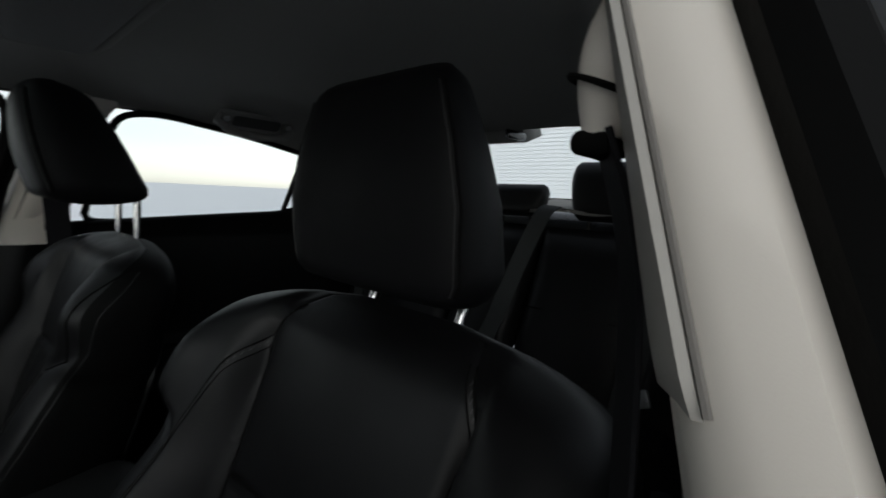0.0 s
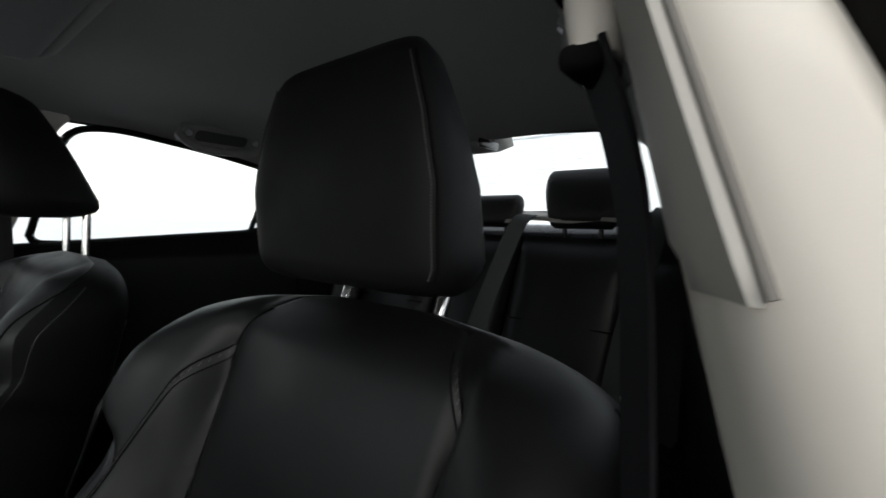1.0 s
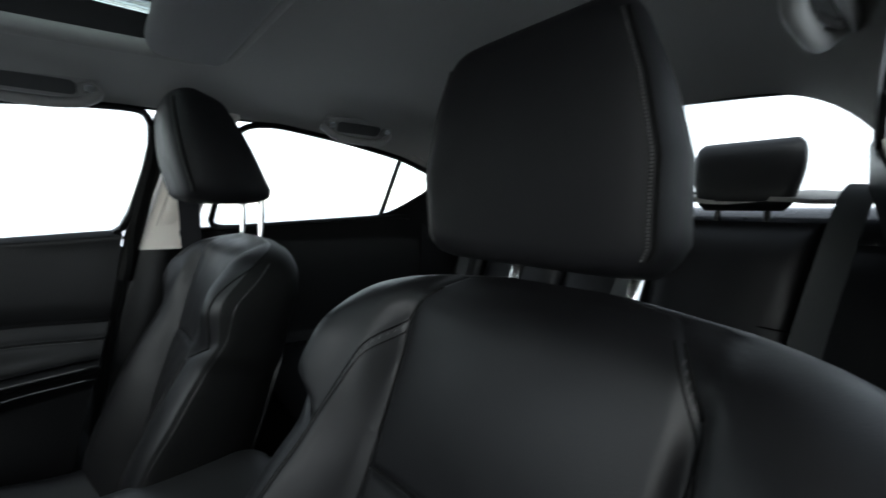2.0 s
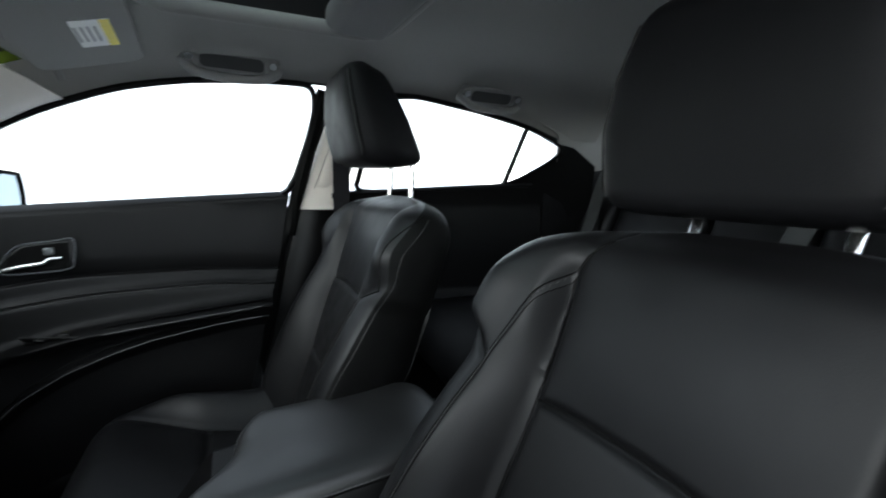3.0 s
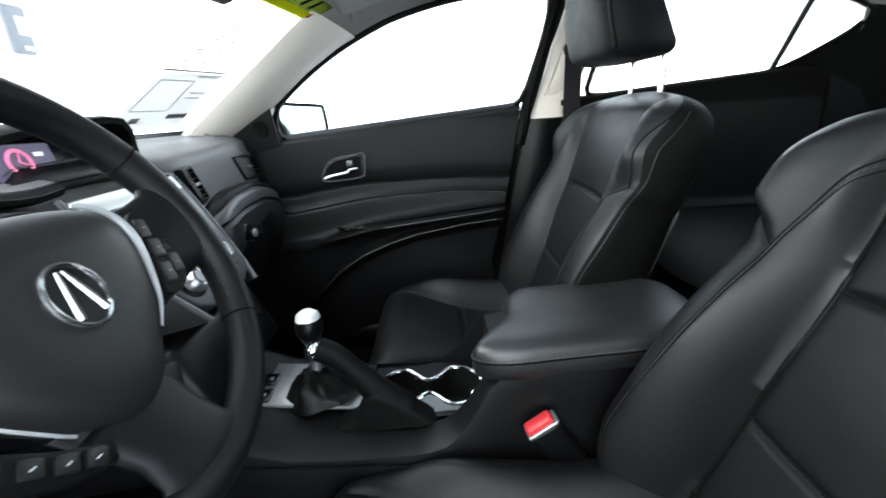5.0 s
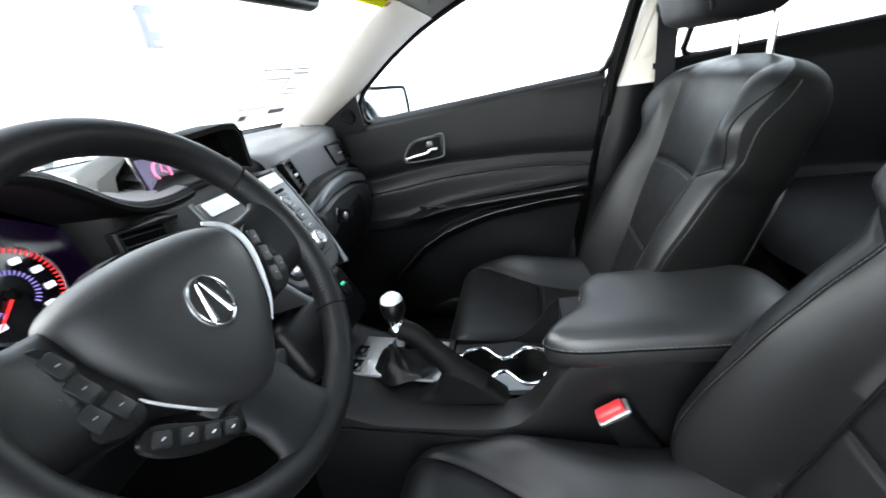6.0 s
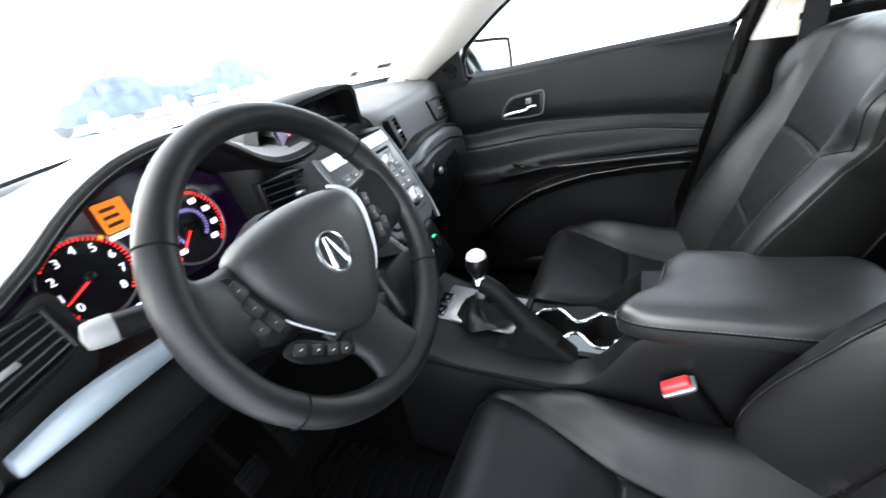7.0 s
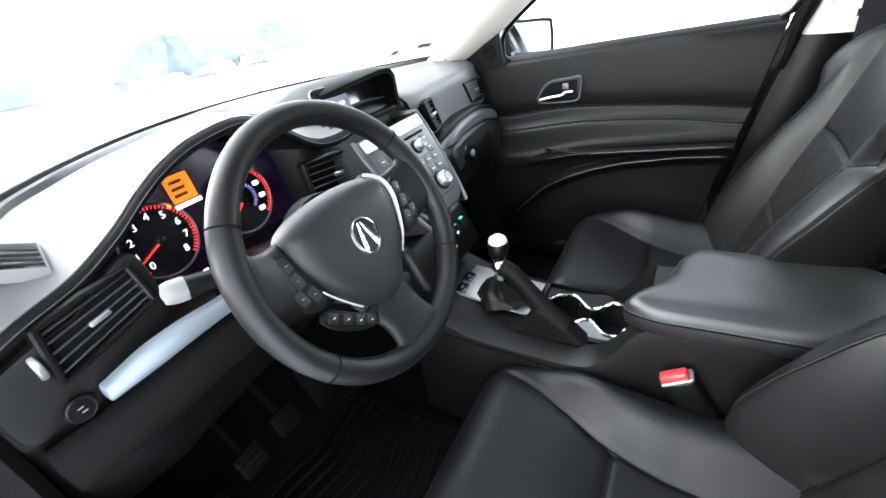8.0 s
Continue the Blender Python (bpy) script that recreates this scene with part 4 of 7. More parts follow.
    cr = [Vector((x0 + x, 0.11 + cy, cush_face(x, 0.11) + 0.0006)) for x in np.linspace(-0.128, 0.128, 20)]
    part("seam", tube(cr, 0.0014, 5), SEAM, cushion)

    def seat_panel(u, v):
        y = -0.15 + 0.258 * v
        x = (2 * u - 1) * (fold_x(y) - 0.003)
        return Vector((x0 + x, y + cy, cush_face(x, y) + 0.0008 - 0.004 * max(abs(2 * u - 1) ** 40, abs(2 * v - 1) ** 40)))
    part("insert_panel", grid(seat_panel, 30, 30), LEATHER_INSERT, cushion, "perforated leather insert")
    part("base", rbox((x0, cy + 0.03, 0.25), (0.40, 0.42, 0.13), 0.02), PLASTIC, root, "black plastic seat base")
    part("side_cover", rbox((x0 - 0.27 * (1 if x0 < 0 else -1), cy + 0.02, 0.33), (0.03, 0.44, 0.10), 0.014, 3), PLASTIC, root, "black side valance")

    # head rest on two posts
    hb = at(0, 0.535, -0.065)
    head = head_up
    for sg in (1, -1):
        p0 = at(sg * 0.07, 0.50, -0.062)
        p1 = p0 + (up + Vector((0, 3.2 * head_fw, 0))).normalized() * (0.10 + head)
        part("post", tube([p0, p1], 0.0065, 12, up=(1, 0, 0)), CHROME, root, "polished steel head rest post")
        part("post_guide", lathe([(0.017, 0), (0.017, 0.006), (0.013, 0.009), (0.0075, 0.009)], frame_at(at(sg * 0.07, 0.524, -0.062), (1, 0, 0), fw)), PLASTIC, root, "black post guide")
    ho = hb + up * (head + 0.028) + Vector((head_x, head_fw, 0))
    rings = []
    zs = [0, 0.004, 0.010, 0.018] + [0.03 + 0.0140 * k * (H - 0.066) / 0.168 for k in range(13)] + [H - 0.022, H - 0.014, H - 0.007, H - 0.002, H]

    def hr_half(z):
        return lin_table(z, (0, 0.124), (0.03, 0.140), (0.10, 0.142), (0.68 * H, 0.128), (0.9 * H, 0.108), (H, 0.096))

    for z in zs:
        e = 1.0
        if z < 0.018:
            e = math.sqrt(max(0.0, 1 - ((0.018 - z) / 0.0185) ** 2))
        if z > H - 0.022:
            e = math.sqrt(max(0.0, 1 - ((z - H + 0.022) / 0.0225) ** 2))
        hw = hr_half(z) - 0.014 * (1 - e)
        fr = 0.078 + 0.012 * math.sin(math.pi * z / H) + 0.010 * z / H
        bk = lin_table(z, (0, -0.080), (0.03, -0.080), (0.13, -0.040), (0.22, 0.005), (H, 0.02))
        mid = (fr + bk) / 2
        ring = []
        for k in range(64):
            t = 2 * math.pi * k / 64
            c, s_ = math.cos(t), math.sin(t)
            ex = math.copysign(abs(c) ** 0.30, c)
            ey = math.copysign(abs(s_) ** 0.40, s_)
            nar = 1.0 if ey > 0.3 else 1.0 - 0.30 * smooth((0.3 - ey) / 1.3)
            ring.append(ho + Vector((hw * ex * nar, 0, 0)) + Vector((0, 1, 0)) * (mid + (fr - mid) * ey * (0.25 + 0.75 * e)) + Vector((0, lean, 1)) * z)
        rings.append(ring)
    hd = part("head_rest", loft(rings), HEAD_SKIN, root, "black leather head rest")
    for sg in (1, -1):
        ln = []
        for z in np.linspace(0.020, H - 0.022, 36):
            fr = 0.078 + 0.012 * math.sin(math.pi * z / H) + 0.010 * z / H
            bk = lin_table(z, (0, -0.080), (0.03, -0.080), (0.13, -0.040), (0.22, 0.005), (H, 0.02))
            mid = (fr + bk) / 2
            ln.append(ho + Vector((sg * hr_half(z) * 0.950, mid + (fr - mid) * 0.815 + lean * z, z)))
        part("seam", tube(ln, 0.0016, 5, up=(0, 1, 0)), SEAM, hd)
        st = bmesh.new()
        for p, q in zip(ln[::1], ln[1:]):
            for f in (0.1, 0.6):
                tube([p.lerp(q, f) + Vector((-sg * 0.004, 0.0035, 0)), p.lerp(q, f + 0.3) + Vector((-sg * 0.004, 0.0035, 0))], 0.0011, 4, up=(1, 0, 0), bm=st)
        tagged(part("stitching", st, DARK_THREAD, hd), kind="stuff")
    return root


front_seat(-0.366, -0.143, 0.495, 23, 0.02, "black leather driver's seat with tall bolsters and low head rest", 0.0, 0.004, 0.022)
front_seat(0.357, -0.069, 0.50, 20, 0.03, "black leather passenger seat with raised head rest", 0.05, 0.095, 0.0, 0.205, 0.05, 0.62, 1.0, 0.352)


def rear_bench():
    root = thing("rear_seat", (0, -1.0, 0.25), "black leather rear bench with split backrest", "car seat")
    a = radians(24)
    up = Vector((0, -math.sin(a), math.cos(a)))
    fw = Vector((0, math.cos(a), math.sin(a)))

    def cushion_block(x0, x1, s0, s1, name, label, o, thickness=0.10):
        def f(u, v):
            x = x0 + (x1 - x0) * u
            s = s0 + (s1 - s0) * v
            e = max(abs(2 * u - 1) ** 10, abs(2 * v - 1) ** 8)
            n = 0.0 - 0.05 * e + 0.012 * math.sin(math.pi * u) * math.sin(math.pi * v)
            return o + Vector((x, 0, 0)) + up * s + fw * n
        return part(name, thick(grid(f, 30, 26), -thickness), LEATHER, root, label)

    o = Vector((0, -0.93, 0.48))
    for x0, x1, lb in ((-0.625, -0.455, "side bolster"), (-0.45, -0.125, "backrest section"), (-0.12, 0.12, "middle backrest section"), (0.125, 0.45, "backrest section"), (0.455, 0.625, "side bolster")):
        cushion_block(x0, x1, 0.0, 0.615 if abs(x0 + x1) < 0.95 else 0.57, "backrest", "black leather " + lb, o)
    for xc in (-0.29, 0.29):
        cr = [o + Vector((x, 0, 0)) + up * 0.36 + fw * 0.006 for x in np.linspace(xc - 0.15, xc + 0.15, 16)]
        part("seam", tube(cr, 0.002, 5), SEAM, root)

    def seat(u, v):
        x = -0.58 + 1.16 * u
        y = -0.98 + 0.52 * v
        z = 0.475 + 0.03 * v - 0.05 * max(abs(2 * u - 1) ** 14, v ** 10) + 0.012 * math.cos(2 * math.pi * u * 2)
        return Vector((x, y, z))
    part("cushion", thick(grid(seat, 50, 26), -0.16), LEATHER, root, "black leather bench cushion")
    for xc in (-0.285, 0.115, 0.285):
        w, h = 0.112, 0.165
        if xc == 0.115:
            xc, w, h = 0.0, 0.10, 0.10
        base = o + Vector((xc - 0.008, 0, 0)) + up * 0.640 + fw * -0.045
        rings = []
        for k in range(15):
            t = k / 14
            z = h * t
            e = math.sqrt(max(0.02, 1 - abs(2 * t - 1) ** 4))
            hw = w * (0.86 + 0.14 * smooth(t * 1.4)) - 0.02 * (1 - e)
            d = 0.042 * e * (1 - 0.25 * t)
            rings.append([base + Vector((hw * math.copysign(abs(math.cos(q)) ** 0.45, math.cos(q)), d * math.copysign(abs(math.sin(q)) ** 0.7, math.sin(q)) - 0.12 * z, z)) for q in [2 * math.pi * j / 40 for j in range(40)]])
        part("head_rest", loft(rings), LEATHER, root, "black leather rear head rest")
        for sg in (-0.05, 0.05):
            part("post", tube([base + Vector((sg, 0, -0.05)), base + Vector((sg, 0, 0.02))], 0.007, 8, up=(1, 0, 0)), PLASTIC, root)


rear_bench()
sh = grid(lambda u, v: Vector(((2 * u - 1) * 0.58, -1.20 - 0.42 * v, 1.075 + 0.03 * v + 0.004 * math.sin(u * 40))), 30, 8)
solid("parcel_shelf", thick(sh, 0.01), HEADLINER, "grey carpeted shelf under the rear window", "shelf", "structure")


# ---- seat belts ----
def strap(points, width, across, name, label, mat=None, steps=8):
    pts = curve(points, steps)
    bm = bmesh.new()
    rows = []
    for i, p in enumerate(pts):
        t = i / (len(pts) - 1)
        c = across(t) if callable(across) else across
        c = Vector(c).normalized() * width / 2
        rows.append((bm.verts.new(p - c), bm.verts.new(p + c)))
    for a, b in zip(rows, rows[1:]):
        bm.faces.new((a[0], a[1], b[1], b[0]))
    thick(bm, 0.0018)
    root = thing(name, pts[-1], label, "seat belt", "seat belts")
    part("webbing", bm, mat or WEBBING, root, "woven belt strap")
    for sg in (-1, 1):
        hem = []
        for i, p in enumerate(pts):
            c = across(i / (len(pts) - 1)) if callable(across) else across
            hem.append(p + Vector(c).normalized() * sg * width * 0.47)
        part("selvedge", tube(hem, 0.0014, 5), mat or WEBBING, root)
    return root


strap([(0.62, -0.222, 1.115), (0.645, -0.228, 1.04), (0.672, -0.235, 0.9), (0.69, -0.25, 0.6), (0.69, -0.25, 0.3)], 0.048, (0.35, 1, 0.1), "seat_belt", "dark grey front belt webbing hanging beside the pillar")
strap([(-0.617, -0.282, 1.132), (-0.630, -0.285, 1.09), (-0.638, -0.285, 1.04), (-0.646, -0.28, 0.9), (-0.660, -0.27, 0.6), (-0.668, -0.26, 0.3)], 0.048, (-0.45, 0.89, 0.0), "seat_belt", "black front belt webbing hanging beside the driver's pillar")
strap([(-0.163, -1.165, 1.085), (-0.155, -1.12, 1.06), (-0.135, -1.06, 0.95), (-0.10, -0.98, 0.76), (-0.06, -0.9, 0.56)], 0.05, (1, 0.1, 0.1), "seat_belt", "dark grey rear centre belt lying on the backrest", REAR_WEBBING)
outer = strap([(-0.505, -1.19, 1.10), (-0.495, -1.13, 1.06), (-0.475, -1.05, 0.9), (-0.46, -0.98, 0.75), (-0.45, -0.9, 0.55)], 0.05, (1, 0.05, 0.1), "seat_belt", "dark grey rear outer belt with a pale tongue on the backrest", REAR_WEBBING)
part("tongue", rbox((-0.50, -0.92, 0.722), (0.030, 0.012, 0.034), 0.004, 2, pose(0, 0, 0, 20, 25, 0)), SATIN, outer, "bright steel tongue")
strap([(0.505, -1.19, 1.10), (0.495, -1.13, 1.06), (0.475, -1.05, 0.9), (0.46, -0.98, 0.75), (0.45, -0.9, 0.55)], 0.05, (1, 0.05, 0.1), "seat_belt", "dark grey rear outer belt lying on the backrest", REAR_WEBBING)


def buckle(x, y, z):
    root = thing("belt_buckle", (x, y, z - 0.12), "black belt buckle with a red release button beside the seat", "seat belt buckle", "belt buckles")
    rot = pose(0, 0, 0, -32, 0, 4)
    body = rbox((0, 0, -0.055), (0.026, 0.05, 0.11), 0.008, 3)
    m = Matrix.Translation((x, y, z)) @ rot
    body.transform(m)
    part("housing", body, PLASTIC, root, "black housing")
    rim = prism(round_poly(0.03, 0.055, 0.006), 0.006, m @ pose(0, 0, -0.002), 0.0015)
    part("rim", rim, SATIN, root, "pale worn rim")
    b = rbox((0, 0.002, 0.008), (0.022, 0.046, 0.014), 0.005, 3)
    b.transform(m)
    part("button", b, RED, root, "red release button")
    part("stalk", tube([m @ Vector((0, 0, -0.1)), Vector((x, y - 0.03, z - 0.2))], 0.012, 8), PLASTIC, root)


buckle(-0.122, 0.05, 0.516)


# ---- steering wheel ----
def steering_wheel():
    c = Vector((-0.375, 0.443, 0.884))
    tilt = radians(25)
    n = Vector((0, -math.cos(tilt), math.sin(tilt)))
    upv = Vector((0, math.sin(tilt), math.cos(tilt)))
    xr = Vector((1, 0, 0))
    m = Matrix.Translation(c) @ Matrix((xr, upv, n)).transposed().to_4x4()
    root = thing("steering_wheel", c - n * 0.25, "black leather three-spoke steering wheel with silver trim", "steering wheel")
    W = lambda x, y, z=0.0: m @ Vector((x, y, z))
    R, r = 0.167, 0.0155
    nr = 96
    rings = []
    for k in range(nr):
        t = 2 * math.pi * k / nr
        fat = 1 + 0.10 * math.exp(-(((math.degrees(t) - 20 + 180) % 360 - 180) / 14) ** 2) + 0.10 * math.exp(-(((math.degrees(t) - 160 + 180) % 360 - 180) / 14) ** 2)
        rings.append([W((R + r * fat * math.cos(q)) * math.cos(t), (R + r * fat * math.cos(q)) * math.sin(t), 1.12 * r * math.sin(q) + 0.0) for q in [2 * math.pi * j / 20 for j in range(20)]])
    rings.append(rings[0])
    bm = loft(rings, False)
    bmesh.ops.remove_doubles(bm, verts=bm.verts, dist=1e-6)
    rim = part("rim", bm, LEATHER, root, "smooth black leather rim")
    for a in (32, 148, 215, 325):
        t = radians(a)
        ring = [W((R + (r + 0.0006) * math.cos(q)) * math.cos(t), (R + (r + 0.0006) * math.cos(q)) * math.sin(t), 1.12 * (r + 0.0006) * math.sin(q)) for q in [2 * math.pi * j / 20 for j in range(20)]]
        part("seam", tube(ring, 0.0011, 5, True, up=upv), SEAM, rim)
    st = bmesh.new()
    for a in np.arange(-28, 30, 1.6):
        t = radians(a)
        q0 = radians(165)
        tube([W((R + (r + .0005) * math.cos(q0)) * math.cos(t), (R + (r + .0005) * math.cos(q0)) * math.sin(t), 1.12 * r * math.sin(q0)), W((R + (r + .0005) * math.cos(q0 - .2)) * math.cos(t + .012), (R + (r + .0005) * math.cos(q0 - .2)) * math.sin(t + .012), 1.12 * r * math.sin(q0 - .2))], 0.0007, 4, bm=st)
    tagged(part("stitching", st, DARK_THREAD, rim), kind="stuff")
    # air bag pad: shield shape, set back from the rim
    Z0 = -0.014
    pad = [(-0.098, 0.040), (-0.088, 0.056), (-0.055, 0.066), (0.0, 0.070), (0.055, 0.066), (0.088, 0.056), (0.098, 0.040), (0.096, 0.010), (0.077, -0.032), (0.053, -0.064), (0.028, -0.089), (0.0, -0.099), (-0.028, -0.089), (-0.053, -0.064), (-0.077, -0.032), (-0.096, 0.010)]
    outline = [(p.x, p.y) for p in curve([(x, y, 0) for x, y in pad], 4, True)]
    rings = []
    for k in range(13):
        t = k / 12
        sc = math.cos(t * math.pi / 2 * 0.985) ** 0.40
        z = Z0 - 0.012 + 0.036 * math.sin(t * math.pi / 2)
        rings.append([W(x * sc, y * sc - 0.003 * t, z) for x, y in outline])
    part("airbag_pad", loft(rings), PAD_SKIN, root, "black grained centre pad")
    # silver outline of the pad
    for sg in (1, -1):
        line = ((0.074, 0.063, 0.002), (0.088, 0.053, 0.006), (0.097, 0.036, 0.009), (0.095, 0.010, 0.010), (0.079, -0.032, 0.007), (0.062, -0.056, 0.003)) if sg > 0 else ((0.097, 0.004, 0.000), (0.080, -0.032, 0.001), (0.056, -0.064, -0.001), (0.044, -0.077, -0.003))
        tr = curve([W(sg * x, y, Z0 + z) for x, y, z in line], 6)
        part("pad_trim", tube(tr, (lambda t: 0.0012 + 0.0028 * math.sin(math.pi * min(1, 0.1 + t * 0.95))) if sg > 0 else (lambda t: 0.0013), 8, up=n, flat=0.8), BRIGHT_TRIM, root, "silver trim beside the pad")
    # spokes
    def spoke(sec):
        out = []
        for i, (px, py, w, z, h) in enumerate(sec):
            j = min(i + 1, len(sec) - 1)
            k = max(i - 1, 0)
            d = Vector((sec[j][0] - sec[k][0], sec[j][1] - sec[k][1], 0)).normalized()
            s_ = Vector((-d.y, d.x, 0))
            out.append([W(*(Vector((px, py, z)) + s_ * w * math.copysign(abs(math.cos(q)) ** 0.6, math.cos(q)) + Vector((0, 0, h * math.sin(q))))) for q in [2 * math.pi * a / 20 for a in range(20)]])
        return loft(out)
    for sg in (1, -1):
        part("spoke", spoke([(sg * 0.065, 0.002, 0.052, Z0 - 0.012, 0.013), (sg * 0.10, 0.003, 0.047, Z0 - 0.008, 0.014), (sg * 0.125, 0.008, 0.042, -0.012, 0.014), (sg * 0.145, 0.012, 0.042, -0.004, 0.013), (sg * 0.158, 0.017, 0.052, 0.0, 0.011), (sg * 0.168, 0.018, 0.058, 0.0, 0.009)]), LEATHER, root, "black side spoke")
    part("spoke", spoke([(0, -0.070, 0.052, Z0 - 0.012, 0.012), (0, -0.098, 0.042, Z0 - 0.006, 0.013), (0, -0.122, 0.038, -0.010, 0.013), (0, -0.142, 0.042, -0.003, 0.012), (0, -0.156, 0.056, 0.0, 0.011), (0, -0.166, 0.064, 0.0, 0.009)]), LEATHER, root, "black lower spoke")
    cap = [(-0.046, -0.082), (0.046, -0.082), (0.037, -0.112), (0.026, -0.126), (0.0, -0.131), (-0.026, -0.126), (-0.037, -0.112)]
    part("spoke_cap", prism([(p.x, p.y) for p in curve([(x, y, 0) for x, y in cap], 4, True)], 0.010, m @ pose(0, 0, Z0 - 0.004, 2), 0.004, 3), PLASTIC, root, "dark insert on the lower spoke")
    part("hub_back", lathe([(0.070, -0.075), (0.078, -0.06), (0.074, -0.035), (0.05, -0.03)], m), PLASTIC, root, "black hub cover")
    # switch pods on both side spokes: two columns of soft keys; a row of keys below the pad
    for sg in (1, -1):
        pod = [(0.103, 0.036), (0.126, 0.040), (0.136, 0.020), (0.132, -0.012), (0.116, -0.036), (0.094, -0.040), (0.088, -0.030), (0.099, -0.004)]
        pd = part("switch_pod", prism([(sg * p.x, p.y) for p in curve([(x, y, 0) for x, y in pod], 4, True)], 0.008, m @ pose(0, 0, -0.011, 0, 0, 0), 0.003), VENT_BLACK, root, "black switch pod")
        for k, (bx, by, w, h) in enumerate(((0.109, 0.024, 0.012, 0.018), (0.123, 0.028, 0.012, 0.018), (0.108, 0.003, 0.013, 0.019), (0.123, 0.006, 0.012, 0.019), (0.100, -0.020, 0.013, 0.019), (0.116, -0.016, 0.013, 0.019))):
            mm = m @ pose(sg * bx, by, -0.0035, 0, 0, -sg * 14)
            bt = part("button", prism(round_poly(w, h, 0.002, 2), 0.0030, mm, 0.0010), BUTTON, pd)
            part("mark", rbox(mm @ Vector((0, 0, 0.0037)), (0.0032, 0.0010, 0.0004), 0), INK, bt, smooth=False)
    pod = [(-0.108, -0.052), (-0.092, -0.046), (-0.062, -0.074), (-0.040, -0.092), (-0.046, -0.104), (-0.072, -0.094), (-0.098, -0.072)]
    pd = part("switch_pod", prism([(p.x, p.y) for p in curve([(x, y, 0) for x, y in pod], 4, True)], 0.008, m @ pose(0, 0, -0.016), 0.003), VENT_BLACK, root, "black switch pod below the pad")
    for k, (bx, by) in enumerate(((-0.095, -0.058), (-0.080, -0.071), (-0.066, -0.083), (-0.052, -0.093))):
        mm = m @ pose(bx, by, -0.0085, 0, 0, -40)
        bt = part("button", prism(round_poly(0.014, 0.012, 0.002, 2), 0.003, mm, 0.001), BUTTON, pd)
        part("mark", rbox(mm @ Vector((0, 0, 0.0033)), (0.0036, 0.0024, 0.0004), 0), WHITE_MARK, bt, smooth=False)
    # plain ring emblem with two slanted bars
    em = m @ pose(0.0, -0.002, Z0 + 0.0255)
    e = part("emblem", tube([em @ Vector((0.0205 * math.cos(q), 0.0235 * math.sin(q), 0)) for q in [2 * math.pi * j / 40 for j in range(40)]], 0.0022, 8, True, up=n), CHROME, root, "chrome oval badge")
    for sg in (1, -1):
        part("bar", tube([em @ Vector((sg * 0.002, 0.019, 0.0005)), em @ Vector((sg * 0.011, -0.016, 0.0005))], lambda t: 0.0016 + 0.0016 * t, 6, up=n), CHROME, e)
    # column shroud and stalks
    sh = []
    for k in range(9):
        t = k / 8
        cc = c - n * (0.055 + 0.24 * t)
        sh.append([cc + xr * (0.055 + 0.02 * t) * math.copysign(abs(math.cos(q)) ** .7, math.cos(q)) + upv * (0.045 + 0.02 * t) * math.copysign(abs(math.sin(q)) ** .7, math.sin(q)) - upv * 0.012 for q in [2 * math.pi * j / 24 for j in range(24)]])
    part("column_shroud", loft(sh), PLASTIC, root, "black column shroud")
    s0 = c - n * 0.085 + upv * 0.012
    tip = Vector((-0.537, 0.575, 0.886))
    lv = part("stalk", tube([s0 - xr * 0.05, s0.lerp(tip, 0.6), tip], lambda t: 0.009 + 0.005 * t, 12), PLASTIC, root, "black lamp stalk")
    d = (tip - s0).normalized()
    part("stalk_end", tube([tip + d * (0.026 * k / 9 - 0.002) for k in range(10)], lambda t: 0.0145 * (1 - max(0.0, t * 1.06 - 0.3) ** 2.6) ** 0.5 if t < 0.99 else 0.002, 20), PALE_TIP, lv, "pale round stalk end")
    for k in range(3):
        part("mark", rbox(s0.lerp(tip, 0.62 + 0.1 * k) + upv * 0.0145 - Vector((0, 0.003, 0)), (0.006, 0.003, 0.002), 0), WHITE_MARK, lv, smooth=False)
    wp = Vector((-0.20, 0.575, 0.88))
    part("stalk", tube([s0 + xr * 0.05, s0.lerp(wp, 0.6), wp], lambda t: 0.008 + 0.004 * t, 12), PLASTIC, root, "black wiper stalk")


steering_wheel()


# ---- dashboard ----
def dash_top_y(x):
    return 1.205 - 0.85 * x * x


def dash_face(x):
    """(y, z) of the upper edge of the dash's face."""
    y = lin_table(x, (-0.72, 0.72), (-0.56, 0.70), (-0.16, 0.74), (0.2, 0.76), (0.28, 0.745), (0.54, 0.735), (0.72, 0.77))
    z = lin_table(x, (-0.72, 0.895), (-0.66, 0.905), (-0.61, 0.919), (-0.53, 0.943), (-0.46, 0.958), (-0.16, 0.95), (0.09, 0.95), (0.24, 0.932), (0.54, 0.942), (0.72, 0.935))
    return y, z


def figure(text, size, m):
    """A number in the built-in font, as a mesh."""
    c = bpy.data.curves.new("figure", "FONT")
    c.body, c.size, c.extrude = text, size, 0.0004
    c.align_x, c.align_y = "CENTER", "CENTER"
    ob = bpy.data.objects.new("figure", c)
    me = bpy.data.meshes.new_from_object(ob)
    bm = bmesh.new()
    bm.from_mesh(me)
    bpy.data.objects.remove(ob)
    bpy.data.meshes.remove(me)
    bpy.data.curves.remove(c)
    bm.transform(m)
    return bm


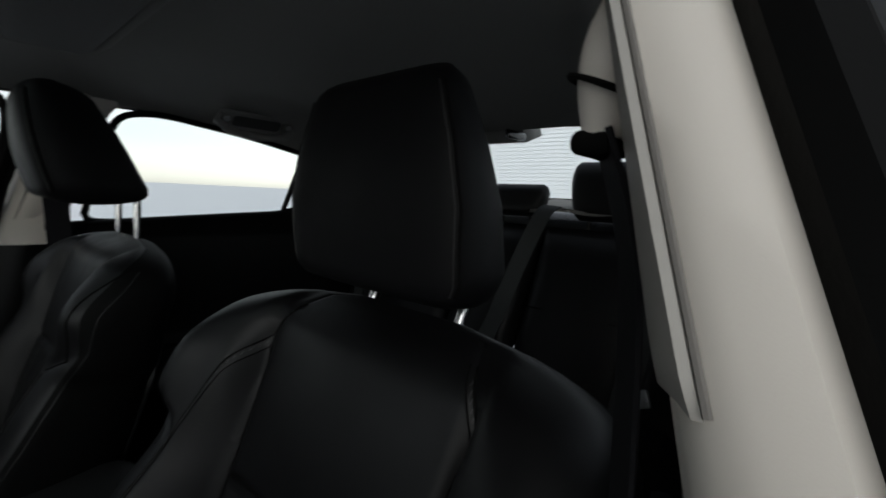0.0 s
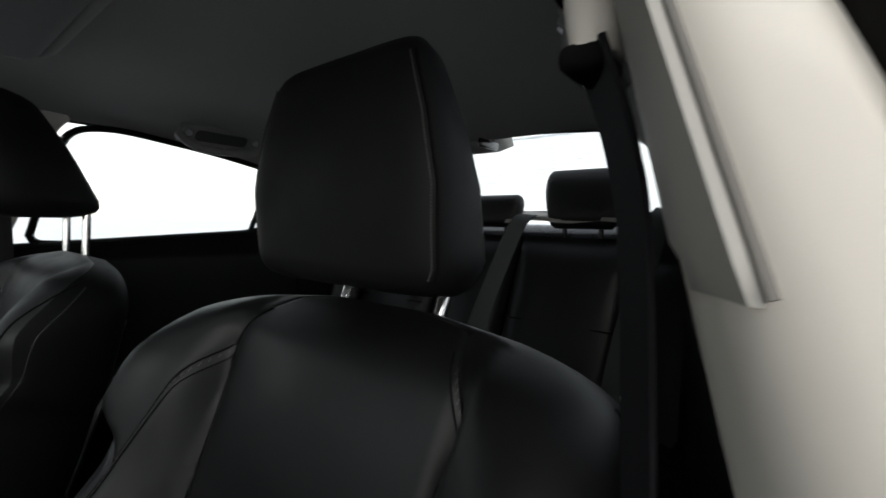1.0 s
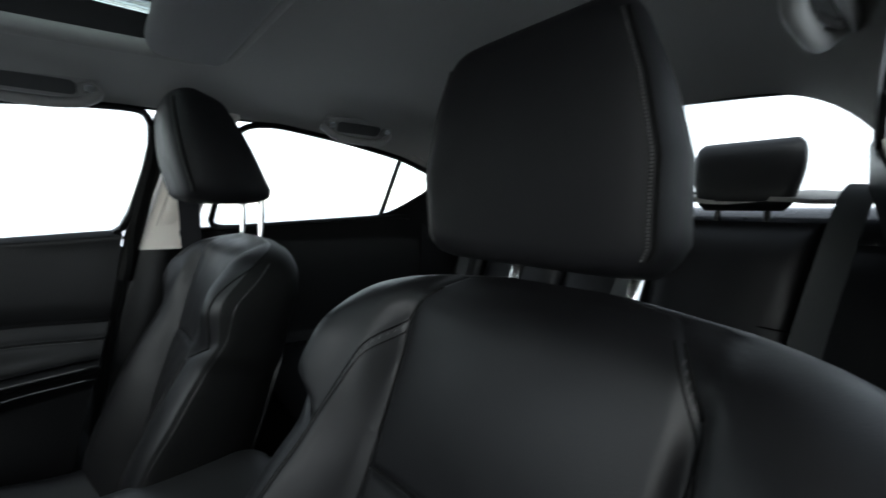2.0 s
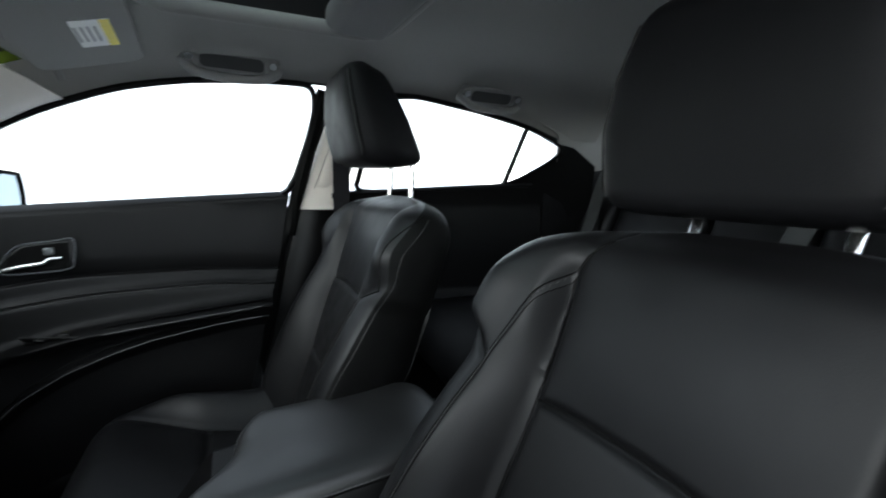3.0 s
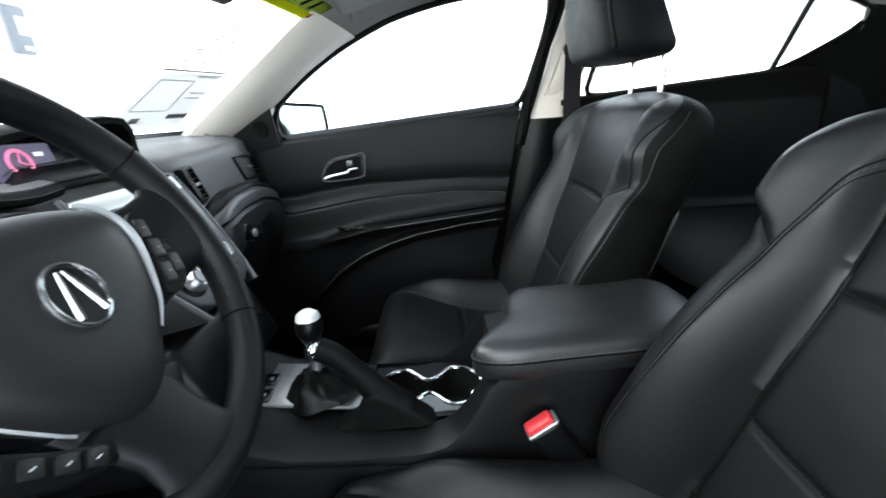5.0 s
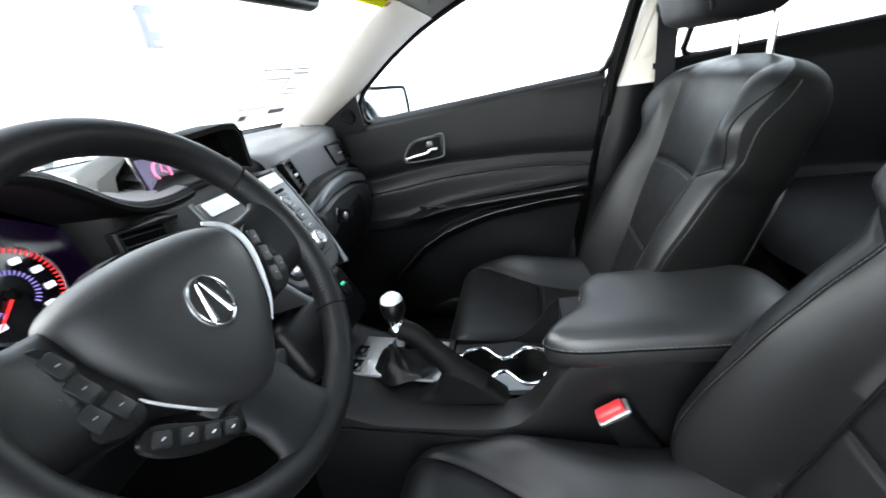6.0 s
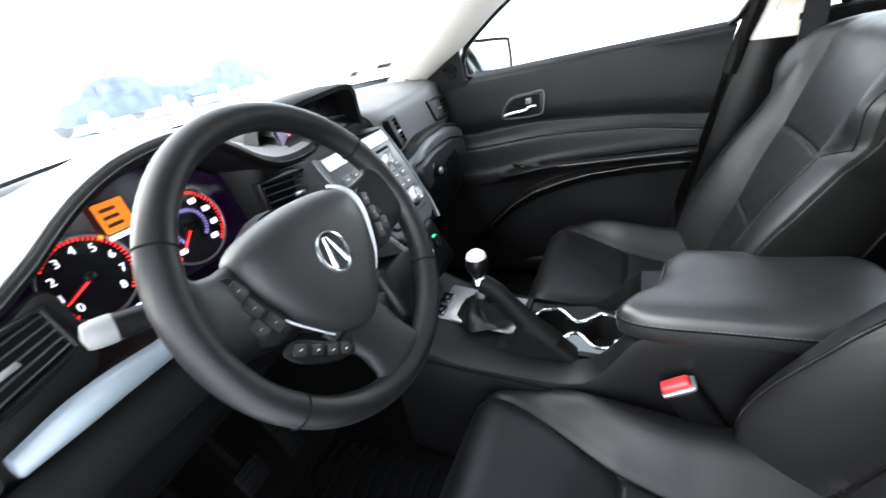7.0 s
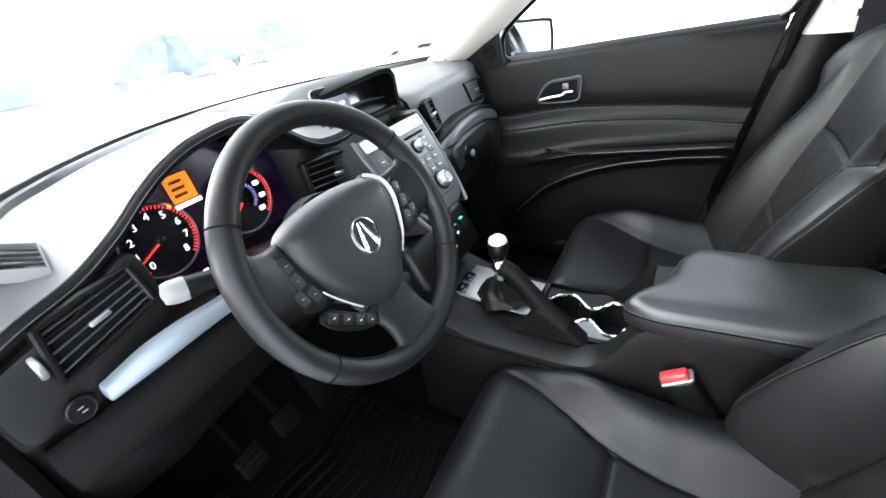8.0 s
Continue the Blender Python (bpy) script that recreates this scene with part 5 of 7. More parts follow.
def dashboard():
    root = thing("dashboard", (0, 0.9, 0.4), "black soft-skinned dashboard with vents and silver trim", "dashboard")

    def crown(yw, yf, z, x):
        k = lambda t: yw + (yf - yw) * t
        z -= 0.05 * smooth((-0.04 - x) / 0.08)
        return [(yw, 0.955), (k(0.3), 0.955 + 0.3 * (z - 0.955) + 0.012), (k(0.62), z + 0.014), (k(0.85), z + 0.010), (k(0.96), z - 0.002)]

    def prof(x):
        y, z = dash_face(x)
        yw = dash_top_y(x)
        g = smooth((x + 0.572) / 0.03) * smooth((-0.150 - x) / 0.03)
        if g > 0:
            yb = y + (0.835 - y) * g
            face = [(yb, z - 0.02), (yb + 0.002, z - 0.10), (y + (0.83 - y) * g, 0.80), (y + 0.02 * g, 0.785), (y - 0.01, 0.755), (y + 0.01, 0.66), (y + 0.05, 0.56), (y + 0.13, 0.49)]
            top = crown(yw, yb, z, x)
            return [Vector((x, a, b)) for a, b in top + face + [(1.02, 0.46), (1.15, 0.7)]]
        if x < -0.13:
            face = [(y + 0.0, z - 0.02), (y + 0.005, z - 0.05), (y + 0.0, 0.81), (y - 0.01, 0.755), (y + 0.0, 0.72), (y + 0.01, 0.62), (y + 0.05, 0.54), (y + 0.13, 0.49)]
        elif x < 0.22:
            face = [(y, z - 0.02), (y - 0.0, z - 0.05), (y - 0.03, 0.80), (y - 0.06, 0.735), (y - 0.10, 0.69), (y - 0.14, 0.62), (y - 0.14, 0.52), (y - 0.10, 0.47)]
        else:
            face = [(y, z - 0.02), (y - 0.005, z - 0.06), (y - 0.015, 0.805), (y - 0.055, 0.775), (y - 0.075, 0.735), (y - 0.07, 0.64), (y - 0.03, 0.56), (y + 0.06, 0.50)]
        top = crown(yw, y, z, x)
        tail = [(1.02, 0.46), (1.15, 0.7)]
        return [Vector((x, a, b)) for a, b in top + face + tail]

    xs = [-0.722, -0.718, -0.71] + [-0.70 + 0.03 * k for k in range(47)] + [0.705, 0.715]
    rings = [curve(prof(x), 4, True) for x in xs]
    part("body", loft(rings), VINYL, root, "black dash body")

    # grey soft skin over the top, down the passenger's face
    def skin(u, v):
        x = -0.06 + 0.768 * u
        p = prof(x)
        g = smooth((x - 0.20) / 0.06)
        keys = p[:5] + [p[5], p[6], p[7]]
        last = 4 + 2.9 * g
        t = v * last
        i = min(int(t), len(keys) - 2)
        a = keys[max(i - 1, 0)]
        b, c, d = keys[i], keys[i + 1], keys[min(i + 2, len(keys) - 1)]
        k = t - i
        q = 0.5 * ((2 * b) + (c - a) * k + (2 * a - 5 * b + 4 * c - d) * k * k + (3 * b - a - 3 * c + d) * k ** 3)
        return q + Vector((0, -0.014 * g * smooth((t - 3.2) / 1), 0.004))
    part("top_skin", thick(grid(skin, 70, 36), 0.003), DASH_TOP, root, "grey soft grained dash top")

    # instrument hood: one soft skin from the screen to an arched lip, black band below the lip
    lip = curve([(-0.716, 0.708, 0.862), (-0.69, 0.706, 0.878), (-0.65, 0.706, 0.892), (-0.585, 0.708, 0.908), (-0.525, 0.71, 0.937), (-0.482, 0.711, 0.965), (-0.44, 0.712, 0.988), (-0.39, 0.712, 1.006), (-0.329, 0.711, 1.015), (-0.288, 0.711, 1.013), (-0.25, 0.712, 0.998), (-0.211, 0.714, 0.971), (-0.175, 0.717, 0.945), (-0.135, 0.720, 0.928), (-0.085, 0.722, 0.922), (-0.03, 0.728, 0.924)], 5)

    def hood_skin(u, v):
        t = u * (len(lip) - 1)
        i = min(int(t), len(lip) - 2)
        p = lip[i].lerp(lip[i + 1], t - i)
        w = Vector((p.x * 0.985, dash_top_y(p.x * 0.985) - 0.012, 0.955))
        far = w.y - p.y
        a, b = p + Vector((0, 0.22 * far, 0.030 * far + 0.010)), w + Vector((0, -0.42 * far, 0.010 + 0.25 * max(0.0, p.z - 0.955)))
        k = 1 - v
        return k ** 3 * p + 3 * k * k * v * a + 3 * k * v * v * b + v ** 3 * w
    hood = part("instrument_hood", thick(grid(hood_skin, 90, 26), -0.004), DASH_TOP, root, "grey soft skin rising to an arched hood")
    band = [[p + Vector(q) for q in ((0, 0.006, 0.001), (0, -0.002, 0.002), (0, -0.008, -0.001), (0, -0.011, -0.007), (0, -0.009, -0.013), (0, -0.002, -0.017), (0, 0.02, -0.015), (0, 0.03, -0.006))] for p in lip]
    part("hood_lip", loft(band), HOOD_BLACK, hood, "thick black padded lip of the hood")
    line = [p + Vector((0, -0.0108, -0.006)) for p in lip]
    part("lip_seam", tube(line, 0.0009, 5), DARK_THREAD, hood)
    over = [p for p in lip if -0.60 < p.x < -0.12]
    part("hood_lining", thick(grid(lambda u, v: (lambda p: Vector((p.x - 0.012 * v * (0 if p.x < -0.36 else 1), p.y + 0.008 + 0.10 * v, p.z - 0.012 - 0.006 * v)))(over[min(len(over) - 1, int(u * (len(over) - 1) + 0.5))]), len(over) - 1, 6), 0.003), VENT_BLACK, hood, "dark lining over the dials")

    # dial cluster
    back = part("cluster_face", prism([(-0.20, -0.10), (0.20, -0.13), (0.215, 0.03), (0.14, 0.08), (0.06, 0.125), (-0.03, 0.12), (-0.13, 0.085), (-0.19, 0.03)], 0.012, frame_at((-0.365, 0.822, 0.862), (1, 0, 0), (0, 0.15, 1)), 0.0), CLUSTER, root, "glossy black instrument panel")
    for cx, r, needle, mats in ((-0.446, 0.057, 205, 9), (-0.288, 0.060, 225, 9)):
        m = frame_at((cx, 0.803, 0.864), (1, 0, 0), (0, 0.15, 1))
        dial = part("dial", prism(disc_poly(r, 40), 0.003, m), GLOSS, back, "black round dial")
        part("dial_rim", tube([m @ Vector(((r + 0.002) * math.cos(q), (r + 0.002) * math.sin(q), 0.004)) for q in [2 * math.pi * j / 48 for j in range(48)]], 0.0022, 6, True, up=(0, 1, 0)), SATIN, dial)
        ticks = bmesh.new()
        for k in range(46):
            q = radians(225 - 270 * k / 45)
            if 0.30 < k / 45 < 1.01 or k < 8:
                tube([m @ Vector((0.90 * r * math.cos(q), 0.90 * r * math.sin(q), 0.0045)), m @ Vector((0.985 * r * math.cos(q), 0.985 * r * math.sin(q), 0.0045))], 0.0011, 4, bm=ticks)
        tagged(part("tick_ring", ticks, GLOW_RED, dial, "glowing red scale"), kind="stuff")
        for k in range(mats):
            q = radians(225 - 270 * k / (mats - 1))
            mm = m @ pose(0.72 * r * math.cos(q), 0.72 * r * math.sin(q), 0.0042, 0, 0, 0)
            if cx < -0.4:
                part("figure", figure(str(k), 0.0165, mm), GLOW_WHITE, dial, "glowing white figure", smooth=False)
                continue
            part("figure", prism(round_poly(0.013, 0.0085, 0.002, 2), 0.001, mm), GLOW_WHITE, dial, "glowing white figure block", smooth=False)
        if cx > -0.4:
            inner = bmesh.new()
            for k in range(28):
                q = radians(225 - 270 * k / 27)
                tube([m @ Vector((0.42 * r * math.cos(q), 0.42 * r * math.sin(q), 0.0045)), m @ Vector((0.52 * r * math.cos(q), 0.52 * r * math.sin(q), 0.0045))], 0.0010, 4, bm=inner)
            tagged(part("inner_scale", inner, GLOW_VIOLET, dial, "glowing violet inner scale"), kind="stuff")
        q = radians(needle)
        part("needle", tube([m @ Vector((0, 0, 0.008)), m @ Vector((0.78 * r * math.cos(q), 0.78 * r * math.sin(q), 0.007))], lambda t: 0.002 - 0.001 * t, 6), GLOW_RED, dial, "glowing red needle")
        part("needle_hub", lathe([(0.008, 0.003), (0.008, 0.009), (0.004, 0.011)], m, 16), PLASTIC, dial)
    m = frame_at((-0.378, 0.808, 0.926), (1, 0, 0), (0, 0.15, 1)) @ pose(0, 0, 0, 0, 0, 0)
    scr = part("trip_display", prism(round_poly(0.042, 0.044, 0.003), 0.002, m), GLOW_ORANGE, back, "orange trip display", smooth=False)
    for k in range(3):
        part("text_bar", prism(round_poly(0.022, 0.005, 0.001), 0.0008, m @ pose(-0.004, 0.011 - 0.011 * k, 0.002)), GLOW_DARK, scr, smooth=False)
    part("status_bar", prism(round_poly(0.046, 0.007, 0.001), 0.002, m @ pose(0.001, -0.028, 0)), GLOW_WHITE, back, smooth=False)
    for x, z, w in ((-0.412, 0.908, 0.006), (-0.287, 0.828, 0.012)):
        part("warning_light", prism(round_poly(w, 0.006, 0.002), 0.001, frame_at((x, 0.800, z), (1, 0, 0), (0, 0.15, 1)) @ pose(0, 0, 0.004)), GLOW_AMBER if w < 0.01 else GLOW_RED, back, smooth=False)

    # big left face: plate, vent with slats, thumb wheel, start button
    def vent(tl, tr, br, bl, slats, name="vent", tab=0.5, mat=None, deep=0.020, wide=1.0):
        """An air vent between four corners: frame, black sheet painted as its inner shade, tilted slats with a sliding
        tab.
        """
        q = [Vector(p) for p in (tl, tr, br, bl)]
        c = sum(q, Vector()) / 4
        n = (q[1] - q[0]).cross(q[0] - q[3]).normalized()
        rim = lambda k, d: [p + (p - c).normalized() * k * wide + n * d for p in [q[i].lerp(q[(i + 1) % 4], j / 4) for i in range(4) for j in range(4)]]
        v = part(name, loft([rim(0.011, -0.012), rim(0.010, 0.001), rim(0.007, 0.004), rim(0.003, 0.004), rim(0.0, 0.001), rim(0.0, -deep - 0.002)], False), mat or PLASTIC, root, "black air vent")
        # shallow black sheet, its colour standing in for the vent's dark depth
        part("cavity_shade", loft([rim(0.0, -deep), rim(0.0, -deep - 0.0015)]), SEAM, v, smooth=False)
        for k in range(slats):
            t = (k + 0.5) / slats
            a, b = q[0].lerp(q[3], t), q[1].lerp(q[2], t)
            up = (q[0] - q[3]).normalized()
            h = (q[0] - q[3]).length / slats
            part("slat", loft([[e + up * y * h + n * z for y, z in ((-0.07, 0.0), (0.0, 0.0012), (0.07, 0.0), (0.05, -0.0035), (-0.05, -0.0035))] for e in (a, b)]), SLAT, v)
        if tab:
            m = q[0].lerp(q[1], tab).lerp(q[3].lerp(q[2], tab), 0.5)
            part("tab", prism(round_poly(0.026, 0.007, 0.002), 0.005, frame_at(m + n * 0.002, q[1] - q[0], q[0] - q[3]), 0.0015), SATIN, v, "silver vane tab")
        return v

    plate = curve([(-0.712, 0.835, 0), (-0.665, 0.860, 0), (-0.61, 0.870, 0), (-0.57, 0.892, 0), (-0.534, 0.908, 0), (-0.520, 0.895, 0), (-0.516, 0.85, 0), (-0.522, 0.805, 0), (-0.56, 0.782, 0), (-0.65, 0.772, 0), (-0.712, 0.755, 0)], 5, True)
    hole = [Vector(p) for p in ((-0.541, 0, 0.892), (-0.535, 0, 0.841), (-0.651, 0, 0.811), (-0.643, 0, 0.877))]
    cx, cz = -0.592, 0.854
    inner = []
    for p in plate:
        d = Vector((p.x - cx, 0, p.y - cz))
        best = 1.0
        for a, b in zip(hole, hole[1:] + hole[:1]):
            e, w = b - a, a - Vector((cx, 0, cz))
            den = d.x * e.z - d.z * e.x
            if abs(den) > 1e-9:
                t, r = (w.x * e.z - w.z * e.x) / den, (w.x * d.z - w.z * d.x) / den
                if t > 0 and 0 <= r <= 1:
                    best = min(best, t)
        inner.append(Vector((cx + d.x * best, 0, cz + d.z * best)))
    rim = lambda y, k: [Vector((p.x + (cx - p.x) * k, y, p.y + (cz - p.y) * k)) for p in plate]
    part("vent_plate", loft([rim(0.708, 0.0), rim(0.698, 0.0), rim(0.6945, 0.02), rim(0.694, 0.05), [p + Vector((0, 0.694, 0)) for p in inner], [p + Vector((0, 0.704, 0)) for p in inner]], False), VENT_BLACK, root, "smooth black plate round the vent")
    vent((-0.643, 0.692, 0.877), (-0.541, 0.694, 0.892), (-0.535, 0.690, 0.841), (-0.651, 0.688, 0.811), 5, deep=0.010)
    part("thumb_wheel", lathe([(0.017, -0.004), (0.019, -0.002), (0.019, 0.002), (0.017, 0.004)], frame_at((-0.664, 0.702, 0.837), (0, 0, 1), (0, 1, 0.1)), 20), SATIN, root, "silver-marked vent wheel")
    mb = frame_at((-0.659, 0.688, 0.766), (1, 0, 0), (0, 0.15, 1))
    sb = part("start_button", lathe([(0.0165, -0.006), (0.0165, 0.003), (0.0145, 0.005), (0.013, 0.003), (0.0005, 0.0035)], mb), PLASTIC, root, "round black start button")
    for k in range(2):
        part("mark", rbox(mb @ Vector((0.002 * k - 0.001, 0.003 - 0.006 * k, 0.0042)), (0.006, 0.0006, 0.0014), 0), INK, sb, smooth=False)
    # pale trim strip
    a, b = Vector((-0.634, 0.680, 0.764)), Vector((-0.445, 0.655, 0.786))
    ring = []
    for k in range(49):
        t = (k / 48) ** 1.6
        p = a.lerp(b, t) + Vector((0, -0.012 * math.sin(math.pi * t), 0.009 * math.sin(math.pi * t)))
        h = 0.019 * (0.35 + 0.45 * min(1.0, t / 0.012) ** 0.5 + 0.20 * smooth(t / 0.35)) * (1 - 0.15 * t)
        ring.append([p + Vector((0, 0.012 - 0.021 * math.sin(math.pi * q / 10) ** 0.8, -h * math.cos(math.pi * q / 10) * (0.85 if q < 5 else 0.9 + 0.3 * math.sin(math.pi * min(1.0, t / 0.8))))) for q in range(11)])
    part("trim_strip", loft(ring), BLUE_SILVER, root, "pale blue-silver trim strip")
    kn = curve([(-0.705, 0.70, 0.70), (-0.62, 0.685, 0.708), (-0.46, 0.665, 0.73), (-0.26, 0.66, 0.73), (-0.13, 0.66, 0.72)], 6)
    part("knee_panel", tube(kn, 0.030, 12, flat=1.3), SEAT_SIDE, root, "black knee panel")
    # side demister grille at the dash corners
    def on_hood(x, y, lift):
        """The hood's skin over a place of the plan."""
        p = min((hood_skin(u / 90, v / 60) for u in range(40) for v in range(61)), key=lambda p: (p.x - x) ** 2 + (p.y - y) ** 2)
        return (x, y, p.z + lift)
    vent(on_hood(-0.655, 0.845, 0.009), on_hood(-0.584, 0.770, 0.007), on_hood(-0.597, 0.728, 0.008), on_hood(-0.69, 0.770, 0.009), 5, "side_vent", 0, DASH_TOP, 0.005, 0.35)
    vent((0.575, 0.812, 0.962), (0.668, 0.792, 0.956), (0.668, 0.768, 0.949), (0.575, 0.788, 0.956), 5, "side_vent", 0, DASH_TOP, 0.004, 0.5)

    # centre: inner left vent beside the dials
    vent((-0.206, 0.700, 0.904), (-0.070, 0.694, 0.890), (-0.062, 0.690, 0.822), (-0.206, 0.694, 0.838), 5)
    # display hood: deep visor with a low left flank, screen set back inside
    ring = []
    for y, k, dz in ((0.738, 1.0, 0.0), (0.746, 1.03, 0.003), (0.80, 1.02, 0.004), (0.90, 0.9, -0.006), (1.0, 0.72, -0.03)):
        ring.append([Vector((0.055 + px * k, y - 0.10 * max(0, pz - 0.02) + 0.10 * (y < 0.75) * smooth((-px - 0.06) / 0.1), 0.930 + dz + pz)) for px, pz in ((-0.150, -0.012), (-0.140, 0.030), (-0.11, 0.060), (-0.05, 0.078), (0.06, 0.084), (0.100, 0.080), (0.118, 0.062), (0.124, -0.012), (0.112, -0.012), (0.107, 0.056), (0.094, 0.070), (0.06, 0.074), (-0.05, 0.068), (-0.105, 0.052), (-0.132, 0.026), (-0.140, -0.012))])
    hoodd = part("display_hood", loft(ring), HOOD_BLACK, root, "black visor over the display")
    ms = frame_at((-0.016, 0.772, 0.955), (1, 0.04, -0.03), (0, 0.22, 1))
    part("display_bezel", prism(round_poly(0.236, 0.112, 0.012), 0.006, ms @ pose(0.062, -0.004, -0.006), 0.001), GLOSS, hoodd, "gloss black display surround")
    sc = part("screen", prism(round_poly(0.104, 0.056, 0.003), 0.002, ms), SCREEN_GLOW, hoodd, "dim violet information display", smooth=False)
    mc = ms @ pose(-0.010, 0.002, 0.003)
    part("clock_ring", tube([mc @ Vector((0.0175 * math.cos(q), 0.0175 * math.sin(q), 0)) for q in [2 * math.pi * j / 32 for j in range(32)]], 0.0028, 6, True, up=(0, 1, 0)), GLOW_PINK, sc, "glowing pink ring")
    part("clock_hand", tube([mc @ Vector((0, 0, 0)), mc @ Vector((0.004, 0.013, 0))], 0.0014, 5), GLOW_PINK, sc)
    part("clock_hand", tube([mc @ Vector((0, 0, 0)), mc @ Vector((0.011, -0.004, 0))], 0.0014, 5), GLOW_PINK, sc)
    part("text_bar", prism(round_poly(0.016, 0.006, 0.001), 0.001, mc @ pose(0.036, 0.010, 0)), GLOW_WHITE, sc, smooth=False)
    part("sill", rbox((0.04, 0.77, 0.918), (0.24, 0.06, 0.012), 0.004), HOOD_BLACK, hoodd, "ledge below the display")

    # centre stack: sloping panel with keys, slot and knobs
    o = Vector((0.028, 0.680, 0.903))
    dn = Vector((0, -0.147, -0.225)).normalized()
    rt = Vector((1, 0, 0))
    m = frame_at(o, rt, -dn)
    P = lambda x, y, z=0.0: m @ Vector((x, -y, z))
    stack = part("control_panel", prism([(-0.118, 0.0), (0.126, 0.0), (0.123, -0.05), (0.113, -0.12), (0.102, -0.18), (0.086, -0.215), (0.06, -0.228), (-0.06, -0.228), (-0.085, -0.21), (-0.106, -0.16), (-0.118, -0.05)], 0.03, m @ pose(0, 0, -0.022), 0.006, 3), STACK, root, "dark silver centre control panel")
    edge2 = curve([P(x, y, 0.004) for x, y in ((0.129, -0.004), (0.126, 0.05), (0.116, 0.12), (0.102, 0.19), (0.084, 0.24))], 6)
    part("stack_edge", tube(edge2, 0.005, 8), SMOKE_TRIM, stack, "silver edge strip")
    edge3 = curve([P(-x, y, 0.004) for x, y in ((0.121, -0.004), (0.121, 0.05), (0.109, 0.16), (0.083, 0.24))], 6)
    part("stack_edge", tube(edge3, 0.005, 8), SMOKE_TRIM, stack, "silver edge strip")
    for sg, e in ((1, edge2), (-1, edge3)):
        part("stack_flank", loft([[p + Vector((sg * 0.004, 0.0, 0.002)), p + Vector((sg * 0.014, 0.012, 0.0)), p + Vector((sg * 0.040, 0.10, -0.01)), p + Vector((0, 0.10, -0.02)), p + Vector((sg * -0.004, 0.012, -0.004))] for p in e]), VINYL, stack, "soft flank beside the panel")
    part("header_plate", prism(round_poly(0.226, 0.026, 0.004), 0.004, m @ pose(0.004, -0.017, 0.006), 0.001), BRIGHT_TRIM, stack, "bright silver header plate")
    part("disc_slot", prism(round_poly(0.11, 0.006, 0.002), 0.002, m @ pose(0.040, -0.043, 0.0085)), SEAM, stack, "narrow disc slot", smooth=False)
    for y, row in ((0.060, (-0.085, -0.055, 0.082)), (0.084, (-0.085, -0.055, -0.025, 0.082)), (0.108, (-0.080, -0.050, -0.020, 0.020, 0.050, 0.080)), (0.132, (-0.080, -0.050, -0.020, 0.015, 0.045, 0.075)), (0.170, (-0.015, 0.005))):
        for x in row:
            bt = part("key", prism(round_poly(0.027, 0.019, 0.002, 2), 0.0022, m @ pose(x, -y, 0.0072), 0.0008), KEY, stack)
            part("mark", prism(round_poly(0.010, 0.0016, 0.0004, 2), 0.0004, m @ pose(x, -y, 0.0095)), WHITE_MARK, bt, smooth=False)

    def knob(x, y, r, name, label):
        k = part(name, lathe([(r, 0.004), (r * 1.02, 0.010), (r * 0.96, 0.022), (r * 0.80, 0.026), (r * 0.6, 0.024), (0.0005, 0.024)], m @ pose(x, -y, 0.004)), SATIN, stack, label)
        part("collar", lathe([(r * 1.35, 0.0), (r * 1.32, 0.006), (r * 1.05, 0.008)], m @ pose(x, -y, 0.004)), PLASTIC, k)
        part("cap", prism(disc_poly(r * 0.55, 20), 0.002, m @ pose(x, -y, 0.028)), GLOSS, k)
    knob(0.043, 0.070, 0.013, "volume_knob", "silver volume knob")
    knob(0.045, 0.165, 0.018, "climate_knob", "silver climate knob")
    knob(-0.060, 0.178, 0.019, "climate_knob", "silver climate knob")
    for k in range(3):
        part("slot_trim", prism(round_poly(0.19 - 0.02 * k, 0.0014, 0.0005), 0.0006, m @ pose(0, -0.096 - 0.05 * k, 0.0078)), SEAM, stack, smooth=False)
    # little green and red lights low on the stack
    low = part("lower_face", rbox((0.02, 0.585, 0.62), (0.27, 0.06, 0.13), 0.02, 3, pose(0, 0, 0, -25)), PLASTIC, root, "black lower console face")
    for k, mt in enumerate((GLOW_GREEN, GLOW_WHITE, GLOW_AMBER)):
        part("pilot_light", rbox((0.075 - 0.02 * k, 0.548, 0.672 - 0.03 * k), (0.012, 0.004, 0.005), 0.001), mt, low, "small pilot light")
    for x in (0.03, 0.07):
        part("socket", lathe([(0.016, 0), (0.016, 0.006), (0.012, 0.008), (0.011, 0.002)], frame_at((x + 0.02, 0.552, 0.65), (1, 0, 0), (0, .4, 1))), GLOSS, low, "round power socket")

    # passenger side vents, arched trim and glove box
    vent((0.250, 0.712, 0.899), (0.300, 0.722, 0.899), (0.320, 0.712, 0.834), (0.274, 0.702, 0.834), 5, tab=0.6)
    vent((0.506, 0.718, 0.900), (0.638, 0.724, 0.890), (0.654, 0.716, 0.838), (0.536, 0.710, 0.842), 5)
    def arch(x):
        return lerp_table(x, (0.245, 0.752), (0.30, 0.797), (0.40, 0.822), (0.50, 0.823), (0.62, 0.800), (0.745, 0.752))

    def arch_y(x):
        return lerp_table(x, (0.245, 0.715), (0.33, 0.678), (0.62, 0.680), (0.745, 0.730))
    shade, strip, gb = [], [], []
